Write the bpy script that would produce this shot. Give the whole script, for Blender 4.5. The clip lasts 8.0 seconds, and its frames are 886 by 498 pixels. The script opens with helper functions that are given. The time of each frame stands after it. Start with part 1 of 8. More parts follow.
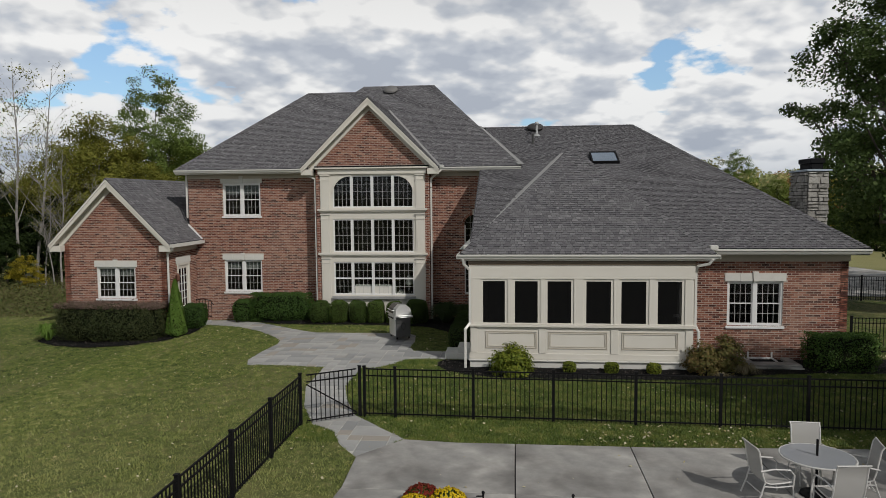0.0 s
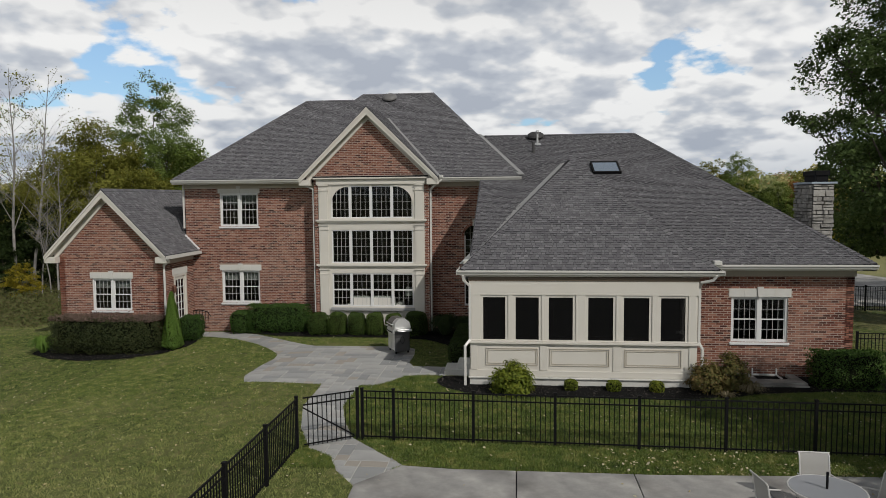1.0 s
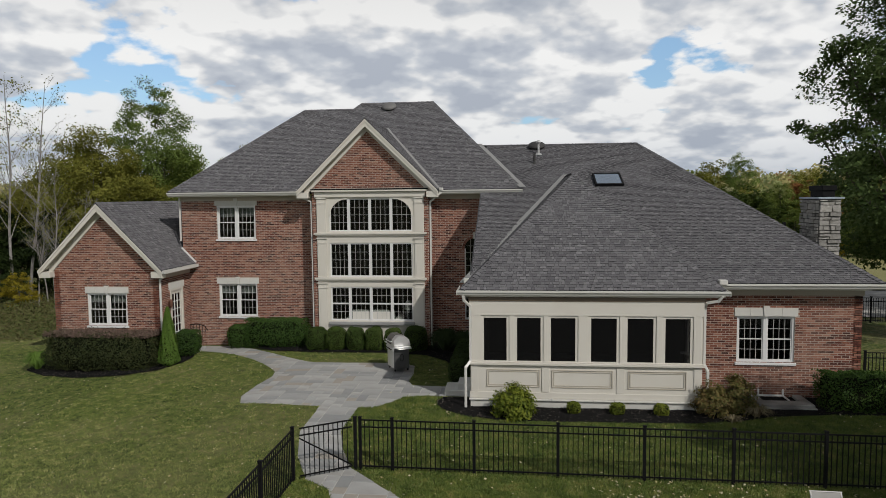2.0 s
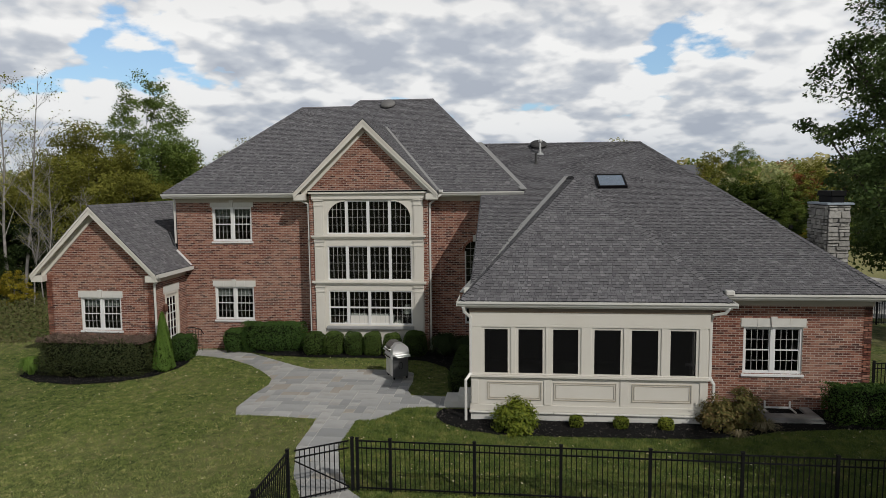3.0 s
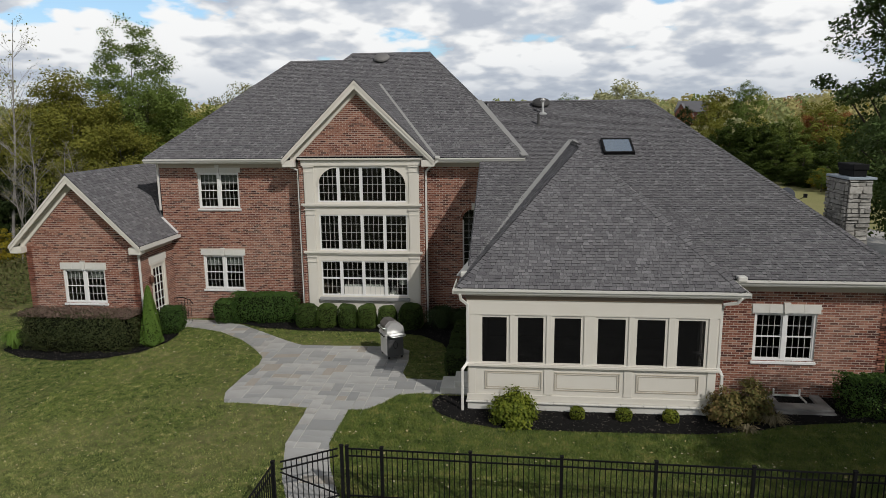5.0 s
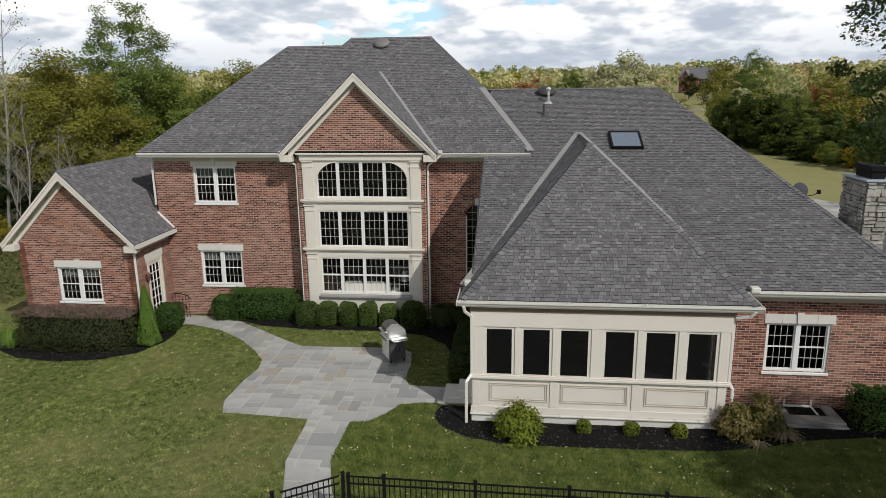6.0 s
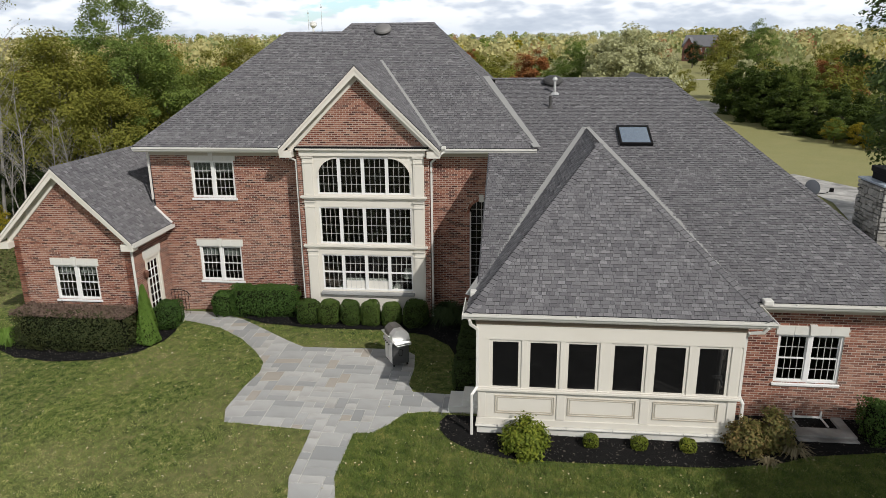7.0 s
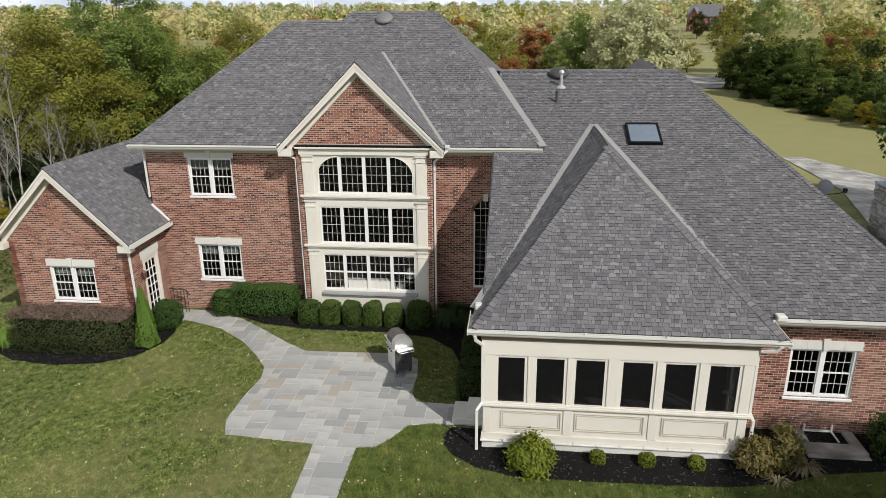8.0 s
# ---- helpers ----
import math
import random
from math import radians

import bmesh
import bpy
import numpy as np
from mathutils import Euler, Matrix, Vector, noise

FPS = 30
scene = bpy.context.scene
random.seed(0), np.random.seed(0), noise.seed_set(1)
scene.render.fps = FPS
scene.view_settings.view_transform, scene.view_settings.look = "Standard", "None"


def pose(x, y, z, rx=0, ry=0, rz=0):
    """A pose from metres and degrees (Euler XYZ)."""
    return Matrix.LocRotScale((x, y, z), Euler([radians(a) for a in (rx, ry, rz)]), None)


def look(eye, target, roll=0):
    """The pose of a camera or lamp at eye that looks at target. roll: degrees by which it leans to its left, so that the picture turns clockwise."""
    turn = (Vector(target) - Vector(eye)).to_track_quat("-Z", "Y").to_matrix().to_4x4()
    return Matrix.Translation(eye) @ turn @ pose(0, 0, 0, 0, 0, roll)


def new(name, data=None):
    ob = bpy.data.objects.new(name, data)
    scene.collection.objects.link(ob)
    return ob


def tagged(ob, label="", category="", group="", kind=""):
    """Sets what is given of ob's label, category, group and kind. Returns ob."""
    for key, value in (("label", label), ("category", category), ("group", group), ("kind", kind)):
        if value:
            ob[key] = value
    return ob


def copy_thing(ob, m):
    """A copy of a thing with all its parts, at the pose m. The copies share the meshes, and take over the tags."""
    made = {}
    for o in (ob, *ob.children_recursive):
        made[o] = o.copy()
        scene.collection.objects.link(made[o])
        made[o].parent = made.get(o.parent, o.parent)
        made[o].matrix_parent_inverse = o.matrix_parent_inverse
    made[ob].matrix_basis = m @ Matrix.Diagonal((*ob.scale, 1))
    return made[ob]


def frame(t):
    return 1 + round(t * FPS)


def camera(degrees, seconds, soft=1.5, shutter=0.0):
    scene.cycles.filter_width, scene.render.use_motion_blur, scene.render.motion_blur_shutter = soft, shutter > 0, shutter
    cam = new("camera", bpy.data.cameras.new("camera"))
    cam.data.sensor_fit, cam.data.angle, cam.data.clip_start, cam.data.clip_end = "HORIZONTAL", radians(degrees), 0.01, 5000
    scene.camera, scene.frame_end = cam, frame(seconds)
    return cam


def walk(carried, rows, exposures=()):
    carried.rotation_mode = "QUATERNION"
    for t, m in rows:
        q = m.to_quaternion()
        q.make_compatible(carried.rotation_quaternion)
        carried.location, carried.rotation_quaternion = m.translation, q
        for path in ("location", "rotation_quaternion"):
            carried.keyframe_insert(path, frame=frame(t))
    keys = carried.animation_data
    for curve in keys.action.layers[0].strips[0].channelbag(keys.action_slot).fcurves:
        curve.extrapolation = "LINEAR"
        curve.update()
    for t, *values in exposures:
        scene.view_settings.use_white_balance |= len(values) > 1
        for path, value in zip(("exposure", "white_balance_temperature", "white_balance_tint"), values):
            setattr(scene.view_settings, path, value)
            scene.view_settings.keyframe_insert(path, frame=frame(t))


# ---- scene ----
cam = camera(66.0, 8.0, soft=0.85)
PATH = [
    (0, (0.259, 0.0, 5.086), (0.049, 1.983, 4.935), -0.5),
    (0.5, (0.238, 0.183, 5.259), (0.028, 2.166, 5.109), -0.5),
    (1, (0.238, 0.357, 5.516), (0.028, 2.341, 5.365), -0.5),
    (1.5, (0.229, 0.56, 5.794), (0.018, 2.543, 5.641), -0.6),
    (3, (0.17, 1.363, 6.682), (-0.041, 3.342, 6.489), -0.6),
    (3.5, (0.147, 1.669, 6.938), (-0.062, 3.644, 6.698), -0.6),
    (4, (0.168, 1.991, 7.197), (-0.042, 3.959, 6.909), -0.6),
    (4.5, (0.184, 2.332, 7.461), (-0.026, 4.292, 7.127), -0.6),
    (6, (0.024, 3.539, 8.813), (-0.188, 5.47, 8.337), -0.7),
    (6.5, (-0.065, 3.931, 9.321), (-0.278, 5.85, 8.796), -0.7),
    (7, (-0.202, 4.278, 9.769), (-0.41, 6.184, 9.2), -0.6),
    (7.5, (-0.257, 4.678, 10.244), (-0.468, 6.569, 9.629), -0.7),
    (8, (-0.374, 5.069, 10.636), (-0.582, 6.949, 9.985), -0.6),
]
walk(cam, [(t, look(eye, target, roll)) for t, eye, target, roll in PATH],
     [(0.0, -0.78), (4.7, -0.66), (5.8, -0.40), (6.5, -0.25), (8.0, 0.06)])

# ---- light ----
SUN_DIR = Vector((-0.92, 1.0, -1.12)).normalized()

world = bpy.data.worlds.new("sky")
scene.world = world
world.use_nodes = True
wn, wl = world.node_tree.nodes, world.node_tree.links
wn.clear()


def wnode(kind, **kw):
    n = wn.new(kind)
    for k, v in kw.items():
        n.inputs[k].default_value = v
    return n


def wmath(op, a, b=None, clamp=False):
    n = wn.new("ShaderNodeMath")
    n.operation, n.use_clamp = op, clamp
    for i, v in enumerate((a, b)):
        if v is None:
            continue
        if isinstance(v, (int, float)):
            n.inputs[i].default_value = v
        else:
            wl.new(v, n.inputs[i])
    return n.outputs[0]


def wramp(fac, stops):
    n = wn.new("ShaderNodeValToRGB")
    el = n.color_ramp.elements
    el[0].position, el[0].color = stops[0][0], (*stops[0][1], 1)
    el[1].position, el[1].color = stops[-1][0], (*stops[-1][1], 1)
    for p, c in stops[1:-1]:
        e = el.new(p)
        e.color = (*c, 1)
    wl.new(fac, n.inputs[0])
    return n.outputs[0]


sky = wn.new("ShaderNodeTexSky")
sky.sky_type = "NISHITA"
sky.sun_disc = False
sky.sun_elevation = math.asin(-SUN_DIR.z)
sky.sun_rotation = math.atan2(-SUN_DIR.x, -SUN_DIR.y)
sky.air_density, sky.dust_density = 1.0, 0.6
co = wn.new("ShaderNodeTexCoord")
sep = wn.new("ShaderNodeSeparateXYZ")
wl.new(co.outputs["Generated"], sep.inputs[0])
up_z = wmath("MAXIMUM", sep.outputs[2], 0.0)
lift = wmath("ADD", up_z, 0.42)
comb = wn.new("ShaderNodeCombineXYZ")
wl.new(wmath("DIVIDE", sep.outputs[0], lift), comb.inputs[0])
wl.new(wmath("DIVIDE", sep.outputs[1], lift), comb.inputs[1])
wl.new(wmath("MULTIPLY", wmath("DIVIDE", up_z, lift), 1.7), comb.inputs[2])


def cloud_noise(offset, scale, detail, rough, distort=0.25):
    add = wn.new("ShaderNodeVectorMath")
    add.operation = "ADD"
    wl.new(comb.outputs[0], add.inputs[0])
    add.inputs[1].default_value = offset
    n = wnode("ShaderNodeTexNoise", Scale=scale, Detail=detail, Roughness=rough, Distortion=distort)
    wl.new(add.outputs[0], n.inputs["Vector"])
    return n.outputs["Fac"]


SEED = Vector((2.3, 7.1, 0.4))


def billow(offset, scale):
    """Rounded heaps: high in the middle of each cell."""
    add = wn.new("ShaderNodeVectorMath")
    add.operation = "ADD"
    wl.new(comb.outputs[0], add.inputs[0])
    add.inputs[1].default_value = offset
    n = wnode("ShaderNodeTexVoronoi", Scale=scale, Detail=3.0, Roughness=0.5)
    n.feature = "F1"
    wl.new(add.outputs[0], n.inputs["Vector"])
    return wmath("SUBTRACT", 1.0, n.outputs["Distance"])


RISE = Vector((0.02, -0.02, 0.085))
base = cloud_noise(SEED, 2.5, 9.0, 0.54, 0.0)
low = cloud_noise(SEED, 2.5, 2.5, 0.5, 0.0)
low_up = cloud_noise(SEED + RISE, 2.5, 2.5, 0.5, 0.0)
heap = billow(SEED, 4.6)
heap_up = billow(SEED + RISE * 0.6, 4.6)
dens = wmath("ADD", wmath("MULTIPLY", base, 0.85), wmath("MULTIPLY", heap, 0.16))
cover = wramp(dens, [(0.288, (0, 0, 0)), (0.325, (1, 1, 1))])
shade = wmath("ADD", wmath("ADD", wmath("MULTIPLY", wmath("SUBTRACT", low, low_up), 2.3), wmath("MULTIPLY", wmath("SUBTRACT", heap, heap_up), 1.1)), wmath("ADD", 0.59, wmath("ADD", wmath("MULTIPLY", wmath("SUBTRACT", 0.5, low), 1.1), wmath("MULTIPLY", wmath("SUBTRACT", base, low), 2.7))))
cloud_col = wramp(shade, [(0.10, (0.72, 0.785, 0.90)), (0.42, (0.93, 0.985, 1.07)), (0.58, (1.19, 1.21, 1.24)), (0.78, (1.48, 1.48, 1.47))])
cgain = wn.new("ShaderNodeMix")
cgain.data_type = "RGBA"
cgain.blend_type = "MULTIPLY"
cgain.inputs["Factor"].default_value = 1.0
wl.new(cloud_col, cgain.inputs["A"])
wl.new(wramp(up_z, [(0.0, (0.80, 0.83, 0.88)), (0.09, (0.94, 0.95, 0.96)), (0.2, (1.02, 1.02, 1.02)), (0.36, (0.8, 0.8, 0.8)), (0.8, (0.20, 0.21, 0.23))]), cgain.inputs["B"])
skygain = wn.new("ShaderNodeMix")
skygain.data_type = "RGBA"
skygain.blend_type = "MULTIPLY"
skygain.inputs["Factor"].default_value = 1.0
wl.new(sky.outputs[0], skygain.inputs["A"])
skygain.inputs["B"].default_value = (0.11, 0.125, 0.135, 1)
haze = wn.new("ShaderNodeMix")
haze.data_type = "RGBA"
haze.blend_type = "ADD"
haze.inputs["Factor"].default_value = 1.0
wl.new(skygain.outputs["Result"], haze.inputs["A"])
wl.new(wramp(up_z, [(0.0, (0.0, 0.02, 0.05)), (0.12, (0.21, 0.33, 0.46)), (0.3, (0.23, 0.37, 0.55)), (0.8, (0.05, 0.08, 0.12))]), haze.inputs["B"])
smix = wn.new("ShaderNodeMix")
smix.data_type = "RGBA"
wl.new(cover, smix.inputs["Factor"])
wl.new(haze.outputs["Result"], smix.inputs["A"])
wl.new(cgain.outputs["Result"], smix.inputs["B"])
rim = wn.new("ShaderNodeMix")
rim.data_type = "RGBA"
wl.new(wramp(up_z, [(0.0, (0.80, 0.80, 0.80)), (0.03, (0.40, 0.40, 0.40)), (0.075, (0.0, 0.0, 0.0))]), rim.inputs["Factor"])
wl.new(smix.outputs["Result"], rim.inputs["A"])
rim.inputs["B"].default_value = (0.66, 0.74, 0.84, 1)
bg = wn.new("ShaderNodeBackground")
wl.new(rim.outputs["Result"], bg.inputs["Color"])
bg.inputs["Strength"].default_value = 1.0
wo = wn.new("ShaderNodeOutputWorld")
wl.new(bg.outputs[0], wo.inputs[0])

sun = new("sun", bpy.data.lights.new("sun", "SUN"))
sun.data.energy, sun.data.angle, sun.data.color = 4.5, radians(0.6), (1.0, 0.96, 0.91)
sun.matrix_world = look((40, -40, 50), Vector((40, -40, 50)) + SUN_DIR)


# ---- materials ----
def material(name, colors, rough=0.7, metal=0.0, scale=6.0, spread=0.12, bump=0.2, bump_scale=60.0, island=0.0, objrand=0.0, spec=0.5, stain=0.0, stain_col=(0.1, 0.09, 0.08), stain_scale=0.7, detail=6.0, dry=None):
    """A procedural surface: two or more base colours mixed by noise and by piece, stains on a broad scale, fine relief."""
    m = bpy.data.materials.new(name)
    m.use_nodes = True
    n, l = m.node_tree.nodes, m.node_tree.links
    b = n["Principled BSDF"]
    b.inputs["Metallic"].default_value = metal
    b.inputs["Specular IOR Level"].default_value = spec
    tc = n.new("ShaderNodeTexCoord")
    no = n.new("ShaderNodeTexNoise")
    no.inputs["Scale"].default_value, no.inputs["Detail"].default_value, no.inputs["Roughness"].default_value = scale, detail, 0.6
    l.new(tc.outputs["Object"], no.inputs["Vector"])

    def mth(op, a, c):
        q = n.new("ShaderNodeMath")
        q.operation = op
        for i, v in enumerate((a, c)):
            if isinstance(v, (int, float)):
                q.inputs[i].default_value = v
            else:
                l.new(v, q.inputs[i])
        return q.outputs[0]

    fac = mth("ADD", mth("MULTIPLY", mth("SUBTRACT", no.outputs["Fac"], 0.5), spread * 8), 0.5)
    if island:
        g = n.new("ShaderNodeNewGeometry")
        fac = mth("ADD", mth("MULTIPLY", fac, 1 - island), mth("MULTIPLY", g.outputs["Random Per Island"], island))
    if objrand:
        oi = n.new("ShaderNodeObjectInfo")
        fac = mth("ADD", mth("MULTIPLY", fac, 1 - objrand), mth("MULTIPLY", oi.outputs["Random"], objrand))
    r = n.new("ShaderNodeValToRGB")
    el = r.color_ramp.elements
    k = len(colors)
    el[0].position, el[0].color = 0.0, (*colors[0], 1)
    el[1].position, el[1].color = 1.0, (*colors[-1], 1)
    for i, c in enumerate(colors[1:-1], 1):
        e = el.new(i / (k - 1))
        e.color = (*c, 1)
    l.new(fac, r.inputs[0])
    col = r.outputs[0]
    if stain:
        s2 = n.new("ShaderNodeTexNoise")
        s2.inputs["Scale"].default_value, s2.inputs["Detail"].default_value = stain_scale, 8.0
        l.new(tc.outputs["Object"], s2.inputs["Vector"])
        mx = n.new("ShaderNodeMix")
        mx.data_type = "RGBA"
        f = mth("MULTIPLY", mth("MULTIPLY", mth("MAXIMUM", mth("SUBTRACT", s2.outputs["Fac"], 0.45), 0.0), 4.0), stain)
        l.new(f, mx.inputs["Factor"])
        l.new(col, mx.inputs["A"])
        mx.inputs["B"].default_value = (*stain_col, 1)
        col = mx.outputs["Result"]
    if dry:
        # parched turf, with the near lawn's brightness lifted in colour too: sets in over stretches of the plan, broken
        # up by a broad noise
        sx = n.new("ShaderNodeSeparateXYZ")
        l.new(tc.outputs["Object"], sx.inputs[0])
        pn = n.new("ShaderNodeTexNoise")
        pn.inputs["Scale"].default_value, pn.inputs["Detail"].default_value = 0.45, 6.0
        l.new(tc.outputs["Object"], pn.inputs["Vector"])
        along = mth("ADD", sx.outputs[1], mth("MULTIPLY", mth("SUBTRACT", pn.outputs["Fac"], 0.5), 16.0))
        for y0, y1, dry_lift_col, amount in dry:
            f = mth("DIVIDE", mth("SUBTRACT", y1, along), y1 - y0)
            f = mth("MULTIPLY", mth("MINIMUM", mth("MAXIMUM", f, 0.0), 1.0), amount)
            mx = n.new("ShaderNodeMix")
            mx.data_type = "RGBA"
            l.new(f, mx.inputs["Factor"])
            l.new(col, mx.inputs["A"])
            mx.inputs["B"].default_value = (*dry_lift_col, 1)
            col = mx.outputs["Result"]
    l.new(col, b.inputs["Base Color"])
    rr = mth("ADD", rough - 0.08, mth("MULTIPLY", no.outputs["Fac"], 0.16))
    l.new(rr, b.inputs["Roughness"])
    if bump:
        bn = n.new("ShaderNodeTexNoise")
        bn.inputs["Scale"].default_value, bn.inputs["Detail"].default_value = bump_scale, 5.0
        l.new(tc.outputs["Object"], bn.inputs["Vector"])
        bp = n.new("ShaderNodeBump")
        bp.inputs["Strength"].default_value, bp.inputs["Distance"].default_value = bump, 0.02
        l.new(bn.outputs["Fac"], bp.inputs["Height"])
        l.new(bp.outputs[0], b.inputs["Normal"])
    return m


def leaf_material(name, colors, trans=0.35, island=0.62, objrand=0.25):
    """Leaves: colour by leaf and by plant, with light passing through."""
    m = material(name, colors, rough=0.6, scale=0.6, spread=0.2, bump=0.0, island=island, objrand=objrand, spec=0.15)
    n, l = m.node_tree.nodes, m.node_tree.links
    b = n["Principled BSDF"]
    out = n["Material Output"]
    tr = n.new("ShaderNodeBsdfTranslucent")
    src = b.inputs["Base Color"].links[0].from_socket
    l.new(src, tr.inputs["Color"])
    mix = n.new("ShaderNodeMixShader")
    mix.inputs[0].default_value = trans
    l.new(b.outputs[0], mix.inputs[1])
    l.new(tr.outputs[0], mix.inputs[2])
    l.new(mix.outputs[0], out.inputs[0])
    return m


def see_through(name, tint, gloss_rough, clear, ior=1.45, body=None):
    """A pane or an insect screen: part clear, gloss by Fresnel, the rest a dark body."""
    m = bpy.data.materials.new(name)
    m.use_nodes = True
    n, l = m.node_tree.nodes, m.node_tree.links
    out = n["Material Output"]
    n.remove(n["Principled BSDF"])
    tr = n.new("ShaderNodeBsdfTransparent")
    tr.inputs[0].default_value = (*tint, 1)
    first = tr.outputs[0]
    if body:
        df = n.new("ShaderNodeBsdfDiffuse")
        df.inputs[0].default_value = (*body, 1)
        mx = n.new("ShaderNodeMixShader")
        mx.inputs[0].default_value = clear
        l.new(df.outputs[0], mx.inputs[1])
        l.new(tr.outputs[0], mx.inputs[2])
        first = mx.outputs[0]
    if gloss_rough is not None:
        gl = n.new("ShaderNodeBsdfGlossy")
        gl.inputs["Roughness"].default_value = gloss_rough
        fr = n.new("ShaderNodeFresnel")
        fr.inputs[0].default_value = ior
        m2 = n.new("ShaderNodeMixShader")
        l.new(fr.outputs[0], m2.inputs[0])
        l.new(first, m2.inputs[1])
        l.new(gl.outputs[0], m2.inputs[2])
        first = m2.outputs[0]
    l.new(first, out.inputs[0])
    return m


BRICK_COLS = [(0.034, 0.018, 0.016), (0.110, 0.038, 0.028), (0.168, 0.061, 0.041), (0.208, 0.082, 0.053), (0.26, 0.112, 0.076), (0.34, 0.19, 0.138)]
BRICK = material("brick", BRICK_COLS, rough=0.85, scale=0.5, spread=0.12, bump=0.5, bump_scale=90, island=0.9, stain=0.2, stain_col=(0.36, 0.26, 0.20), stain_scale=0.5, spec=0.2)
BRICK_PIECE = material("brick_piece", BRICK_COLS, rough=0.85, scale=0.5, spread=0.12, bump=0.5, bump_scale=90, objrand=0.9, spec=0.2)
MORTAR = material("mortar", [(0.36, 0.295, 0.245), (0.45, 0.375, 0.315)], rough=0.95, scale=3, bump=0.5, bump_scale=70)
SHINGLE_COLS = [(0.085, 0.083, 0.088), (0.114, 0.111, 0.117), (0.128, 0.125, 0.131), (0.138, 0.135, 0.141), (0.149, 0.145, 0.151), (0.166, 0.162, 0.168), (0.235, 0.230, 0.236)]
SHINGLE = material("shingle", SHINGLE_COLS, rough=0.9, scale=28, spread=0.3, bump=0.6, bump_scale=140, island=0.84, spec=0.15)
SHINGLE_PIECE = material("shingle_piece", SHINGLE_COLS, rough=0.9, scale=28, spread=0.3, bump=0.6, bump_scale=140, objrand=0.84, spec=0.15)
EDGE = material("shingle_edge", [(0.012, 0.012, 0.013), (0.03, 0.03, 0.032)], rough=0.95, bump=0.2)
UNDERLAY = material("roof_underlay", [(0.035, 0.036, 0.04), (0.06, 0.06, 0.065)], rough=0.95, bump=0.3)
CREAM = material("cream_paint", [(0.55, 0.523, 0.463), (0.60, 0.573, 0.51)], rough=0.5, scale=1.2, spread=0.1, bump=0.04, stain=0.10, stain_col=(0.45, 0.40, 0.31), stain_scale=1.3)
SHADE_TRIM = material("shade_brown_trim", [(0.10, 0.075, 0.05), (0.14, 0.105, 0.07)], rough=0.6, scale=2, bump=0.05)
TAN = material("tan_paint", [(0.38, 0.34, 0.27), (0.44, 0.395, 0.32)], rough=0.55, scale=1.2, spread=0.1, bump=0.04)
WHITE = material("white_vinyl", [(0.60, 0.60, 0.59), (0.67, 0.67, 0.65)], rough=0.4, scale=2, spread=0.08, bump=0.02)
GUTTER = material("gutter_paint", [(0.54, 0.53, 0.49), (0.62, 0.61, 0.57)], rough=0.4, scale=2, spread=0.1, bump=0.03, stain=0.2, stain_col=(0.4, 0.38, 0.34))
LIMESTONE = material("limestone", [(0.50, 0.49, 0.45), (0.60, 0.59, 0.55)], rough=0.8, scale=5, spread=0.1, bump=0.25, bump_scale=50, stain=0.15, stain_col=(0.3, 0.29, 0.26))
GLASS = see_through("window_glass", (0.66, 0.70, 0.69), 0.02, 1.0, ior=1.33)
SCREEN = see_through("insect_screen", (1, 1, 1), None, 0.42, body=(0.011, 0.011, 0.011))
# plaster colour darkened to stand in for the dim interior
ROOM = material("dim_room_plaster", [(0.07, 0.062, 0.05), (0.10, 0.088, 0.072)], rough=0.9, bump=0.05)
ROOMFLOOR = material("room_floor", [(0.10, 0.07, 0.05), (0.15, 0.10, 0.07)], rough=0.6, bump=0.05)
BLIND = material("blind_fabric", [(0.40, 0.39, 0.37), (0.47, 0.46, 0.43)], rough=0.8, bump=0.05)
BLACK = material("black_metal", [(0.004, 0.004, 0.0045), (0.008, 0.008, 0.0085)], rough=0.6, scale=9, bump=0.05, spec=0.12)
GRILLE = material("grille_bar", [(0.36, 0.36, 0.35), (0.42, 0.42, 0.41)], rough=0.5, scale=2, spread=0.08, bump=0.02)
FLASH = material("valley_metal", [(0.21, 0.21, 0.20), (0.28, 0.28, 0.27)], rough=0.6, scale=2, bump=0.05)
BLUEFLASH = material("flashing_metal", [(0.30, 0.36, 0.42), (0.40, 0.45, 0.50)], rough=0.45, metal=0.4, scale=3, bump=0.05)
STONEJOINT = material("chimney_joint", [(0.07, 0.065, 0.06), (0.13, 0.12, 0.11)], rough=0.95, scale=6, bump=0.5)
STONE_PIECE = material("chimney_stone_piece", [(0.10, 0.096, 0.088), (0.23, 0.22, 0.20), (0.32, 0.307, 0.28), (0.44, 0.425, 0.39)], rough=0.9, scale=9, spread=0.25, bump=1.0, bump_scale=22, objrand=0.5)
BLUESTONE = material("bluestone", [(0.205, 0.212, 0.212), (0.295, 0.298, 0.290), (0.345, 0.345, 0.332), (0.40, 0.394, 0.375), (0.31, 0.296, 0.265)], rough=0.8, scale=1.6, spread=0.13, bump=0.4, bump_scale=30, objrand=0.75, stain=0.4, stain_col=(0.17, 0.166, 0.155), stain_scale=0.9)
TANSTONE = material("tan_flagstone", [(0.29, 0.262, 0.222), (0.34, 0.312, 0.27)], rough=0.85, scale=2, spread=0.15, bump=0.3, bump_scale=35, objrand=0.3)
JOINT = material("joint_sand", [(0.46, 0.45, 0.42), (0.56, 0.545, 0.51)], rough=0.95, scale=8, bump=0.4)
